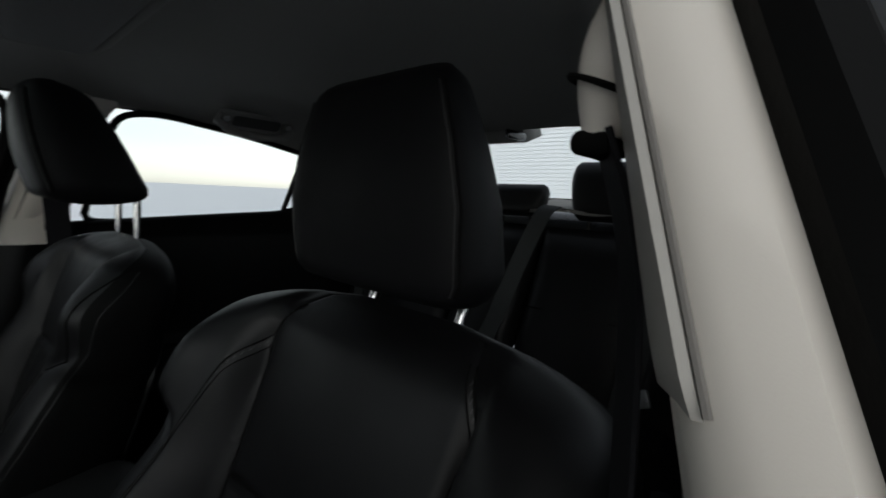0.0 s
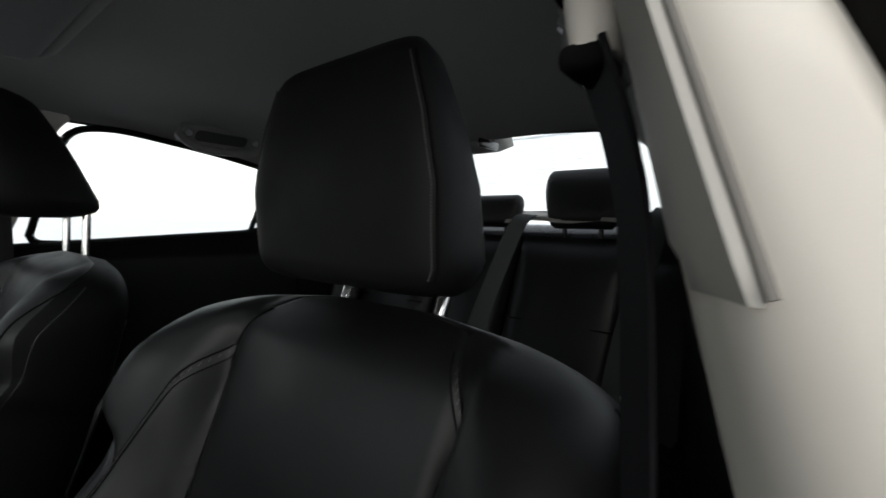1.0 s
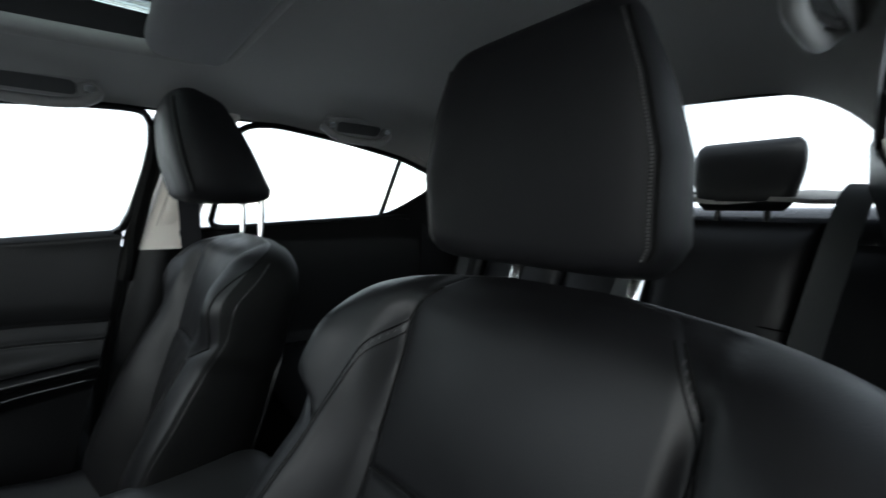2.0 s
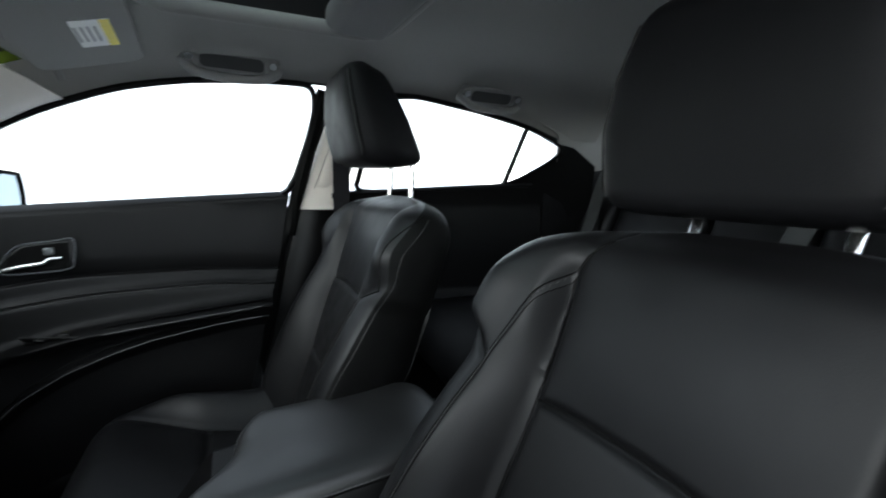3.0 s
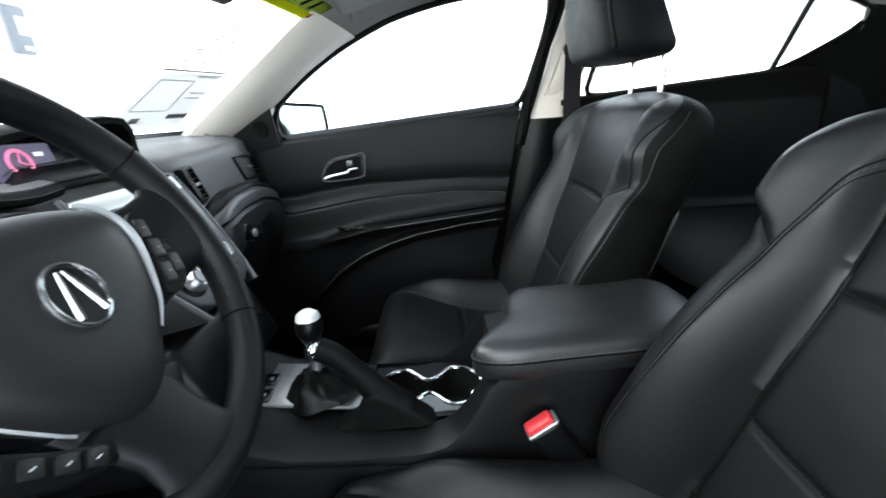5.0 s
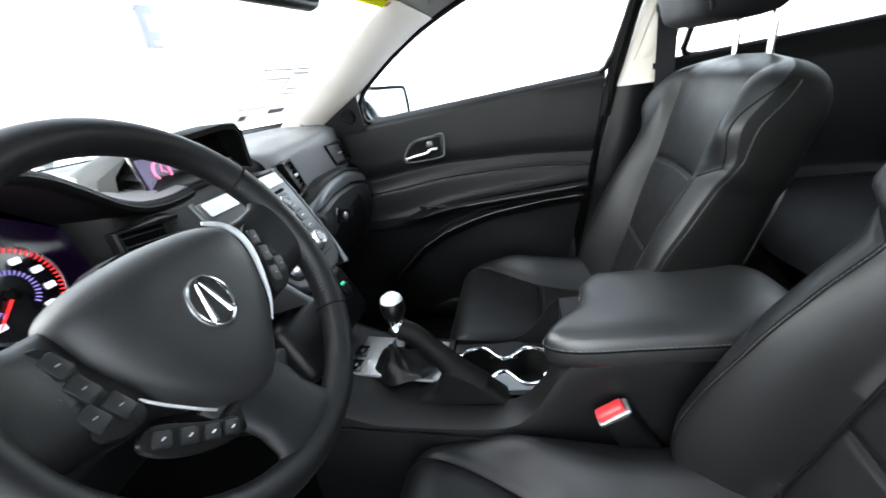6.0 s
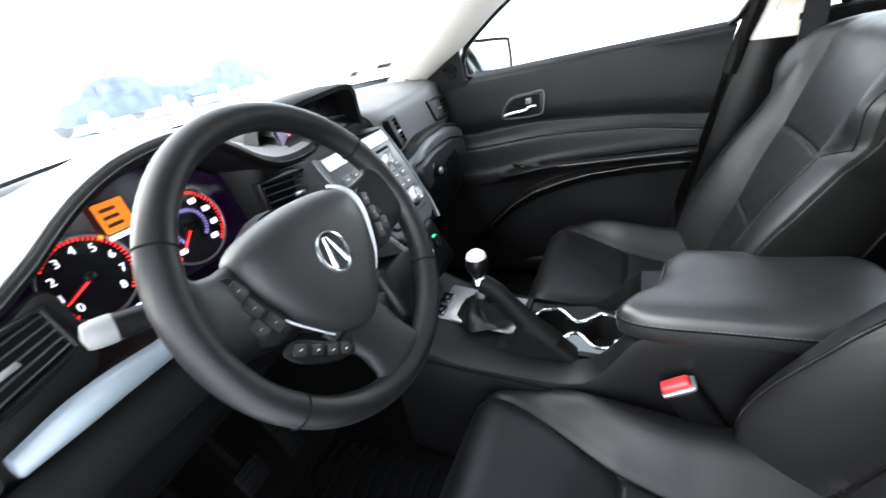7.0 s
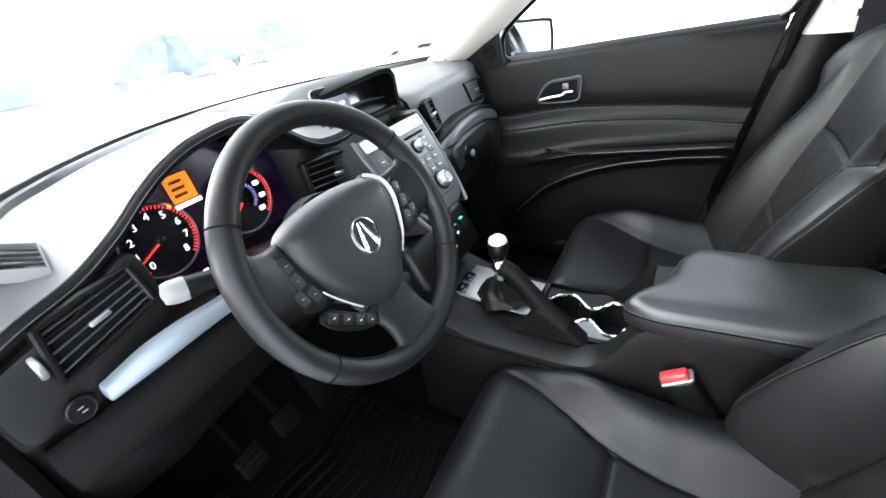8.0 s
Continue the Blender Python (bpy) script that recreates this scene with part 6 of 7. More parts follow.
    for k in range(29):
        x = 0.245 + 0.50 * k / 28
        z, y = arch(x), arch_y(x)
        w = 0.034 * (0.35 + 0.65 * smooth(k / 6) * smooth((28 - k) / 5))
        shade.append([Vector((x, a, b)) for a, b in ((y + 0.05, z + 0.014), (y + 0.012, z + 0.010), (y + 0.004, z + 0.002), (y + 0.05, z - 0.004))])
        strip.append([Vector((x, a, b)) for a, b in ((y + 0.05, z), (y + 0.010, z - 0.001), (y - 0.002, z - 0.007), (y - 0.008, z - 0.5 * w), (y - 0.010, z - w), (y + 0.006, z - w - 0.003), (y + 0.05, z - w - 0.003))])
        b0 = z - w - 0.007
        gb.append([Vector((x, a, b)) for a, b in ((y + 0.05, b0), (y - 0.004, b0), (y - 0.013, b0 - 0.008), (y - 0.017, b0 - 0.04), (y - 0.010, b0 - 0.09), (y + 0.03, b0 - 0.15), (y + 0.12, b0 - 0.18), (y + 0.13, b0))])
    # solid black strip painting the shadow that the fascia throws on the trim
    part("trim_shadow_strip", loft(shade), VENT_BLACK, root, "black strip drawn as the shadow over the arched trim")
    part("trim_strip", loft(strip), SMOKE_TRIM, root, "curved smoked silver trim")
    gl = part("glove_box", loft(gb), GLOVE, root, "black glove box lid")
    la = part("latch", rbox((0.395, 0.662, 0.722), (0.085, 0.014, 0.044), 0.006, 3, pose(0, 0, 0, 8, 18, -6)), GLOSS, gl, "glossy latch with lock")
    part("lock_barrel", lathe([(0.011, 0), (0.011, 0.004), (0.008, 0.006), (0.0005, 0.005)], frame_at((0.392, 0.656, 0.722), (1, 0, 0), (0, 0.1, 1))), SATIN, la, "round lock barrel")
    return root


def glow(name, c, s_):
    return material(name, tuple(min(1, v * 0.4) for v in c), 0.5, emit=(*c, s_), vary=0.0)


GLOW_RED = glow("red_backlight", (1.0, 0.03, 0.03), 0.13)
GLOW_WHITE = glow("white_backlight", (0.85, 0.85, 1.0), 0.14)
GLOW_VIOLET = glow("violet_backlight", (0.45, 0.35, 1.0), 0.07)
GLOW_ORANGE = glow("orange_display", (1.0, 0.25, 0.01), 0.06)
GLOW_DARK = material("display_text", (0.06, 0.01, 0.0), 0.6)
GLOW_AMBER = glow("amber_lamp", (1.0, 0.35, 0.02), 0.1)
GLOW_PINK = glow("pink_display", (1.0, 0.25, 0.5), 0.09)
GLOW_GREEN = glow("green_lamp", (0.05, 0.9, 0.4), 0.1)
SCREEN_GLOW = glow("violet_display", (0.12, 0.09, 0.2), 0.05)
CLUSTER = material("violet_lit_panel", (0.006, 0.004, 0.010), 0.2, emit=(0.35, 0.08, 0.8, 0.0005))
STACK = material("dark_silver_panel", (0.065, 0.066, 0.07), 0.36, metal=0.35, vary=0.08)
BOOT = material("soft_black_boot_leather", (0.0035, 0.0035, 0.0035), 0.42, grain=0.15, size=700, kind="leather", spec=0.22)
KEY = material("grey_keys", (0.055, 0.056, 0.058), 0.42, metal=0.2, vary=0.06)
HOOD_BLACK = material("matt_black_hood_skin", (0.003, 0.003, 0.003), 0.6, grain=0.1, size=900, kind="leather", spec=0.1)
dashboard()


# ---- centre console ----
def console():
    root = thing("centre_console", (0, 0.2, 0.2), "black centre console with silver gear panel and cup holders", "console")
    # body: top line rises to the arm rest
    rings = []
    ys = [0.60, 0.56, 0.52, 0.45, 0.38, 0.340, 0.334, 0.29, 0.25, 0.225, 0.20, 0.185, 0.175, 0.165, 0.155, 0.148, 0.142, 0.132, 0.122, 0.11, 0.08, 0.0, -0.1, -0.2, -0.27, -0.28]
    for y in ys:
        top = lerp_table(y, (-0.28, 0.600), (0.10, 0.594), (0.128, 0.572), (0.150, 0.540), (0.175, 0.508), (0.205, 0.488), (0.25, 0.480), (0.45, 0.490), (0.60, 0.54))
        w0 = lin_table(y, (-0.28, -0.09), (0.09, -0.095), (0.2, -0.122), (0.45, -0.128), (0.60, -0.12))
        w1 = lin_table(y, (-0.28, 0.12), (0.09, 0.13), (0.2, 0.145), (0.60, 0.16))
        low = 0.415 if 0.12 < y < 0.336 else top
        rings.append([Vector(p) for p in ((w0 + 0.02, y, top), (w0 + 0.006, y, top - 0.008), (w0, y, top - 0.03), (w0 - 0.012, y, 0.33), (w0 - 0.012, y, 0.2), (w1 + 0.012, y, 0.2), (w1 + 0.012, y, 0.33), (w1, y, top - 0.03), (w1 - 0.006, y, top - 0.008), (w1 - 0.02, y, top), (w1 - 0.026, y, low), (max(w0 + 0.03, -0.056), y, low), (max(w0 + 0.024, -0.060), y, top))])
    part("body", loft(rings[::-1]), VINYL, root, "black console body")
    # silver gear panel
    m = frame_at((0.028, 0.448, 0.498), (1, 0, 0), (0, 1, 0.10))
    gp = part("gear_panel", prism([(-0.050, -0.100), (0.078, -0.100), (0.084, 0.135), (-0.044, 0.125)], 0.008, m, 0.003), SILVER_PANEL, root, "brushed silver gear panel")
    for k in range(2):
        s_ = part("seat_heater_switch", prism(round_poly(0.034, 0.026, 0.003), 0.005, m @ pose(-0.024 + 0.048 * k, 0.080 + 0.003 * k, 0.007), 0.001), GLOSS, gp, "black rocker switch")
        part("mark", prism(round_poly(0.009, 0.006, 0.001), 0.0006, m @ pose(-0.024 + 0.048 * k, 0.080 + 0.003 * k, 0.0122)), SATIN, s_, smooth=False)
    # cup holders: two wells inside one chrome figure-of-eight rim
    eight = []
    for j in range(72):
        q = 2 * math.pi * j / 72
        yy = 0.102 * math.cos(q)
        hw = 0.019 + 0.037 * smooth(abs(yy) / 0.046) if abs(yy) < 0.050 else 0.056 * math.sqrt(max(0.0, 1 - ((abs(yy) - 0.050) / 0.0521) ** 2))
        eight.append(Vector((0.032 + math.copysign(hw, math.sin(q)), 0.228 + yy, 0.4885)))
    rim_out = []
    for j in range(72):
        q = 2 * math.pi * j / 72
        c, d = math.cos(q), math.sin(q)
        k = 1 / max(abs(c), abs(d))
        rim_out.append(Vector((0.030 + 0.078 * max(-1, min(1, d * k)), 0.228 + 0.106 * max(-1, min(1, c * k)), 0.4855)))
    deep = [Vector((0.032 + (p.x - 0.032) * 0.90, 0.228 + (p.y - 0.228) * 0.95, 0.424)) for p in eight]
    cups = part("cup_tray", loft([rim_out, [p + Vector((0, 0, -0.001)) for p in eight]], False), PLASTIC, root, "black cup holder tray")
    well = loft([[p + Vector((0, 0, -0.002)) for p in eight], deep], False)
    well.faces.new([v for v in well.verts][72:])
    part("cup_well", well, VENT_BLACK, cups, "deep black cup wells")
    side = [(-0.038, 0.318), (-0.032, 0.318)] + [(p.x - 0.004, p.y) for p in eight if p.x < 0.016 and 0.135 < p.y < 0.31][::1] + [(-0.030, 0.136), (-0.038, 0.136)]
    side = side[:2] + sorted(side[2:-2], key=lambda p: -p[1]) + side[-2:]
    part("side_plate", prism(side, 0.002, pose(0, 0, 0.4860)), SMOKE_TRIM, cups, "narrow silver plate beside the cup wells", smooth=False)
    part("cup_rim", tube(eight, 0.0042, 8, True), CHROME, cups, "chrome figure-of-eight rim")
    for cy in (0.252, 0.204):
        part("cup_grip", rbox((0.060, cy, 0.486), (0.012, 0.010, 0.006), 0.002), RUBBER, cups, "rubber cup grip")
    part("tray_clip", rbox((-0.035, 0.148, 0.505), (0.03, 0.014, 0.03), 0.006, 3), CHROME, root, "chrome latch below the arm rest")
    part("trim_line", tube([(-0.128, y, lin_table(y, (0.2, 0.458), (0.55, 0.482))) for y in np.linspace(0.56, 0.2, 10)], 0.002, 5), SEAM, root)

    # arm rest lid
    arm = thing("armrest", (0, -0.05, 0.59), "black leather centre arm rest with stitched edge", "armrest")
    outline = [(-0.085, 0.148), (-0.05, 0.135), (-0.015, 0.105), (0.03, 0.080), (0.08, 0.072), (0.118, 0.052), (0.130, 0.01), (0.130, -0.18), (0.11, -0.235), (0.045, -0.25), (-0.055, -0.245), (-0.09, -0.20), (-0.103, 0.01), (-0.105, 0.105)]
    fine = [(p.x, p.y) for p in curve([(x, y, 0) for x, y in outline], 5, True)]
    rings = []
    for z, ins in ((0.585, 0.012), (0.590, 0.003), (0.600, 0.0), (0.615, 0.0), (0.628, 0.003), (0.637, 0.010), (0.642, 0.022), (0.645, 0.045)):
        cx, cy = 0.012, -0.07
        ring = []
        for x, y in fine:
            d = Vector((x - cx, y - cy))
            k = 1 - ins / d.length
            ring.append(Vector((cx + d.x * k, cy + d.y * k, z + 0.006 * (0.12 - y))))
        rings.append(ring)
    part("lid", loft(rings), ARM_SKIN, arm, "black leather lid")
    ln = [Vector((x * 1.006, y * 1.004 + 0.0004, 0.618 + 0.006 * (0.12 - y))) for x, y in fine]
    part("seam", tube(ln, 0.0014, 5, True), SEAM, arm)
    st = bmesh.new()
    for p, q in zip(ln, ln[1:] + ln[:1]):
        n = max(1, int((q - p).length / 0.007))
        for k in range(n):
            tube([p.lerp(q, k / n) + Vector((0, 0, 0.004)), p.lerp(q, (k + 0.6) / n) + Vector((0, 0, 0.004))], 0.0008, 4, bm=st)
    tagged(part("stitching", st, THREAD, arm), kind="stuff")

    # gear lever
    gl = thing("gear_lever", (-0.008, 0.42, 0.50), "gear lever with chrome and black ball knob in a leather boot", "gear lever")
    rings = []
    for k in range(12):
        t = k / 11
        r = 0.060 * (1 - t) ** 1.35 + 0.016
        cz = 0.503 + 0.075 * t
        rings.append([Vector((0.030 - 0.04 * t + (r + 0.004 * math.sin(7 * q + 5 * t)) * math.cos(q) * 0.92, 0.425 - 0.004 * t + (r + 0.004 * math.sin(7 * q + 5 * t)) * math.sin(q), cz + 0.006 * math.sin(9 * t + 2 * q))) for q in [2 * math.pi * j / 32 for j in range(32)]])
    part("boot", loft(rings), BOOT, gl, "wrinkled black leather boot")
    top = frame_at((-0.010, 0.416, 0.615), (1, 0, 0), (0, 1, 0))
    part("collar", lathe([(0.017, -0.012), (0.018, -0.004), (0.014, 0.003), (0.010, 0.006)], top), CHROME, gl, "chrome collar")
    part("shaft", lathe([(0.008, -0.06), (0.008, 0.03)], top, 12), SATIN, gl)
    part("knob", lathe([(0.010, 0.014), (0.0155, 0.018), (0.0215, 0.030), (0.0235, 0.044), (0.0215, 0.056), (0.0205, 0.058)], top), PLASTIC, gl, "glossy black knob body")
    part("knob_cap", lathe([(0.0212, 0.056), (0.0185, 0.065), (0.011, 0.071), (0.0005, 0.0725)], top), BRIGHT_TRIM, gl, "chrome knob cap")
    part("knob_ring", lathe([(0.0100, 0.008), (0.0140, 0.012), (0.0160, 0.019)], top), CHROME, gl, "chrome knob foot")

    # parking brake
    pb = thing("parking_brake", (-0.065, 0.28, 0.46), "raised black parking brake lever with chrome button", "parking brake")
    path = curve([(-0.045, 0.268, 0.505), (-0.045, 0.305, 0.540), (-0.043, 0.340, 0.582), (-0.041, 0.372, 0.616), (-0.040, 0.398, 0.630)], 6)
    part("grip", tube(path, lambda t: 0.030 - 0.010 * smooth(t * 1.6) + 0.003 * max(0, t - 0.6), 16, up=(1, 0, 0), flat=0.8), HOOD_BLACK, pb, "black leather grip")
    wedge = [(p.x, p.y) for p in curve([(0.386, 0.470, 0), (0.380, 0.490, 0), (0.350, 0.506, 0), (0.333, 0.540, 0), (0.310, 0.556, 0), (0.268, 0.530, 0), (0.222, 0.492, 0), (0.214, 0.472, 0), (0.30, 0.466, 0)], 4, True)]
    part("gaiter", prism(wedge, 0.046, Matrix(((0, 0, 1, -0.068), (1, 0, 0, 0), (0, 1, 0, 0), (0, 0, 0, 1))), 0.012, 4), HOOD_BLACK, pb, "black lever base")
    part("button", lathe([(0.012, -0.004), (0.013, 0.0), (0.010, 0.007), (0.0005, 0.009)], frame_at((-0.039, 0.406, 0.630), (1, 0, 0), (0, -0.35, 1))), CHROME, pb, "chrome release button")


console()


# ---- roof fittings ----
def grab_handle(y, sgn):
    root = thing("grab_handle", (sgn * 0.57, y, 1.29), "grey plastic folding grab handle on the roof rail", "grab handle", "grab handles")
    ex = side_x(y, arch_z(y))
    o = Vector((sgn * (ex - 0.056), y, roof_z(0.555, y) + 0.002))
    out = Vector((-sgn * 0.69, 0, -0.72))
    up = Vector((-sgn * 0.72, 0, 0.69))
    m = Matrix.Translation(o) @ Matrix((Vector((0, sgn, 0)), up, out)).transposed().to_4x4()
    base = [(-0.108, -0.020), (-0.104, 0.010), (-0.085, 0.030), (0.085, 0.030), (0.104, 0.010), (0.108, -0.020), (0.07, -0.026), (-0.07, -0.026)]
    fine = [(p.x, p.y) for p in curve([(a, b, 0) for a, b in base], 3, True)]
    part("base_plate", prism(fine, 0.014, m, 0.005, 3), HANDLE, root, "grey moulded base")
    # no hollow is cut: a dark patch on the base paints its shade
    part("recess_shade", prism(round_poly(0.135, 0.034, 0.012), 0.0155, m @ pose(0, 0.003, 0)), HANDLE_SHADE, root, "flat dark patch, painted shade of the finger hollow", smooth=False)
    bar = curve([m @ Vector(p) for p in ((-0.098, -0.004, 0.010), (-0.092, -0.008, 0.026), (-0.066, -0.014, 0.040), (0, -0.018, 0.044), (0.066, -0.014, 0.040), (0.092, -0.008, 0.026), (0.098, -0.004, 0.010))], 6)
    part("handle_bar", tube(bar, lambda t: 0.0115 + 0.004 * abs(2 * t - 1) ** 3, 12, up=up, flat=0.9), HANDLE, root, "rounded grey grip")
    for k in (-1, 1):
        hc = part("hinge_cover", prism(round_poly(0.034, 0.036, 0.012), 0.022, m @ pose(k * 0.088, 0.004, 0), 0.005, 3), HANDLE, root)
        part("screw_cap", lathe([(0.008, 0.0), (0.008, 0.003), (0.005, 0.004)], m @ pose(k * 0.088, 0.012, 0.022), 16), SATIN, hc, "bright screw cap")


# handle grey darkened to the shade of the finger hollow
HANDLE_SHADE = material("shaded_recess_plastic", (0.035, 0.035, 0.034), 0.7)
HANDLE = material("grey_handle_plastic", (0.17, 0.166, 0.158), 0.55, grain=0.15, size=900)
grab_handle(0.043, 1)
grab_handle(-0.645, 1)
grab_handle(-0.645, -1)


def sun_visor():
    root = thing("sun_visor", (0.35, 0.35, 1.29), "grey cloth sun visor folded up with a warning label", "sun visor")
    m = frame_at((0.395, 0.300, 1.282), (1, 0.03, -0.14), (0.0, -1, 0.30))
    v = prism(round_poly(0.36, 0.19, 0.03), 0.016, m @ pose(0, 0, -0.008), 0.006, 3)
    part("panel", v, VISOR, root, "grey cloth-covered panel")
    lb = part("label", prism(round_poly(0.105, 0.060, 0.003), 0.0008, m @ pose(0.03, 0.03, 0.0082)), PAPER, root, "white and yellow printed label", smooth=False)
    part("label_stripe", prism(round_poly(0.105, 0.016, 0.002), 0.0006, m @ pose(0.03, 0.052, 0.0092)), LABEL_YELLOW, lb, smooth=False)
    for k in range(4):
        part("text_bar", prism(round_poly(0.06, 0.004, 0.001), 0.0004, m @ pose(0.03, 0.034 - 0.010 * k, 0.0092)), INK, lb, smooth=False)
    part("pivot", tube([m @ Vector((0.17, -0.065, 0)), m @ Vector((0.215, -0.07, 0.01))], 0.007, 8), HANDLE, root)


LABEL_YELLOW = material("yellow_print", (0.75, 0.62, 0.05), 0.6)
VISOR = material("grey_visor_cloth", (0.20, 0.197, 0.19), 0.9, grain=0.5, size=800, vary=0.05)
sun_visor()


def interior_mirror():
    root = thing("interior_mirror", (0.07, 0.58, 1.28), "black interior mirror hanging from the windscreen", "mirror")
    m = frame_at((0.07, 0.52, 1.218), (1, -0.12, 0), (0, 0.25, 1))
    part("housing", prism(round_poly(0.25, 0.07, 0.028, 8), 0.03, m @ pose(0, 0, -0.03), 0.01, 3), PLASTIC, root, "black housing")
    part("mirror_glass", prism(round_poly(0.235, 0.058, 0.024, 8), 0.002, m @ pose(0, 0, 0.0005)), MIRROR, root, "mirror glass", smooth=False)
    part("arm", tube([m @ Vector((0, 0, -0.03)), (0.04, 0.60, 1.27), (0.02, 0.63, 1.295)], 0.009, 8), PLASTIC, root)


interior_mirror()


BLUE_MIRROR = material("blue_mirror_glass", (0.30, 0.345, 0.38), 0.03, metal=1.0, vary=0.0)


def door_mirror():
    root = thing("door_mirror", (0.80, 0.70, 0.90), "dark painted door mirror seen through the window", "mirror")
    m = frame_at((0.862, 0.622, 0.976), (0.8, -0.62, 0), (0.06, 0.08, 1))
    sh = [(-0.09, -0.05), (0.07, -0.058), (0.092, -0.04), (0.094, 0.035), (0.08, 0.05), (-0.02, 0.058), (-0.09, 0.055)]
    rings = []
    fine = [(p.x, p.y) for p in curve([(x, y, 0) for x, y in sh], 4, True)]
    for z, k in ((0.004, 0.96), (0.0, 1.0), (-0.03, 1.0), (-0.065, 0.86), (-0.085, 0.6)):
        rings.append([m @ Vector((x * k, y * k, z)) for x, y in fine])
    part("housing", loft(rings), PLASTIC, root, "dark mirror housing")
    bm = bmesh.new()
    bm.faces.new([bm.verts.new(m @ Vector((x * 0.92, y * 0.92, 0.0055))) for x, y in fine])
    part("mirror_glass", bm, BLUE_MIRROR, root, "blue-tinted mirror glass", smooth=False)
    part("rim", tube([m @ Vector((x * 0.95, y * 0.95, 0.006)) for x, y in fine], 0.0055, 8, True, up=m.to_3x3() @ Vector((0, 0, 1))), RUBBER, root, "thick black mirror rim")
    part("foot", tube([m @ Vector((-0.06, -0.04, -0.03)), (0.76, 0.72, 0.915)], 0.022, 10), PLASTIC, root, "black mirror foot")


door_mirror()


# ---- papers and banner on the windscreen ----
def sheet_on_screen(u0, u1, v0, v1, lift=0.006):
    return lambda u, v: SCREEN(u0 + (u1 - u0) * u, v0 + (v1 - v0) * v) + Vector((0, -lift, -lift))


def papers():
    f = sheet_on_screen(0.853, 0.965, 0.07, 0.80)
    root = thing("price_sheet", SCREEN(0.9, 0.1), "large printed price sheet taped inside the windscreen", "paper sheet")
    sh = part("sheet", grid(f, 10, 24), THIN_PAPER, root, "thin white printed paper")

    def ink(name, u0, u1, v0, v1, mat):
        part(name, thick(grid(lambda a, b: f(u0 + (u1 - u0) * a, v0 + (v1 - v0) * b) + Vector((0, -0.002, -0.002)), 6, 2), 0.0004), mat, sh, smooth=False)
    rnd = random.Random(4)
    for k in range(14):
        v = 0.54 + 0.030 * k
        u = 0.08 + 0.1 * rnd.random()
        for q in range(2):
            w = 0.12 + 0.26 * rnd.random()
            ink("text_bar", u, min(0.92, u + w), v, v + 0.008, PALE_INK if k % 3 else MID_INK)
            u += w + 0.06
            if u > 0.8:
                break
    ink("rule_line", 0.0, 1.0, 0.462, 0.476, MID_INK)
    ink("rule_line", 0.62, 0.92, 0.425, 0.44, PALE_INK)
    ink("printed_box", 0.02, 0.98, 0.03, 0.455, FAINT_INK)
    for u0, u1, v0, v1 in ((0.10, 0.62, 0.395, 0.402), (0.10, 0.62, 0.16, 0.166), (0.10, 0.115, 0.16, 0.40), (0.605, 0.62, 0.16, 0.40), (0.70, 0.92, 0.30, 0.31), (0.70, 0.90, 0.26, 0.27)):
        part("box_line", thick(grid(lambda a, b: f(u0 + (u1 - u0) * a, v0 + (v1 - v0) * b) + Vector((0, -0.004, -0.004)), 4, 2), 0.0004), PALE_INK, sh, smooth=False)
    for u0, u1, v0, v1 in ((0.68, 0.94, 0.10, 0.135), (0.22, 0.34, 0.07, 0.11)):
        part("text_bar", thick(grid(lambda a, b: f(u0 + (u1 - u0) * a, v0 + (v1 - v0) * b) + Vector((0, -0.004, -0.004)), 4, 2), 0.0004), MID_INK, sh, smooth=False)
    ink("rule_line", 0.02, 0.98, 0.015, 0.024, PALE_INK)
    b = sheet_on_screen(0.80, 0.998, 0.835, 0.99, 0.004)
    root = thing("windscreen_banner", SCREEN(0.9, 0.9), "dark banner with yellow lower edge across the screen's top", "banner")
    bn = part("band", grid(b, 16, 6), BANNER, root, "dark olive translucent band")
    part("yellow_edge", grid(lambda u, v: b(u, 0.30 * v) + Vector((0, -0.003, -0.003)), 16, 3), YELLOW, bn, "bright yellow edge")
    for k in range(6):
        part("letter_bar", thick(grid(lambda u, v: b(0.08 + 0.13 * k + 0.05 * u + 0.03 * v, 0.4 + 0.45 * v) + Vector((0, -0.003, -0.003)), 2, 2), 0.0004), SEAM, bn, smooth=False)
    part("red_mark", thick(grid(lambda u, v: b(0.84 + 0.05 * u, 0.10 + 0.22 * v) + Vector((0, -0.005, -0.005)), 2, 2), 0.0004), RED, bn, smooth=False)


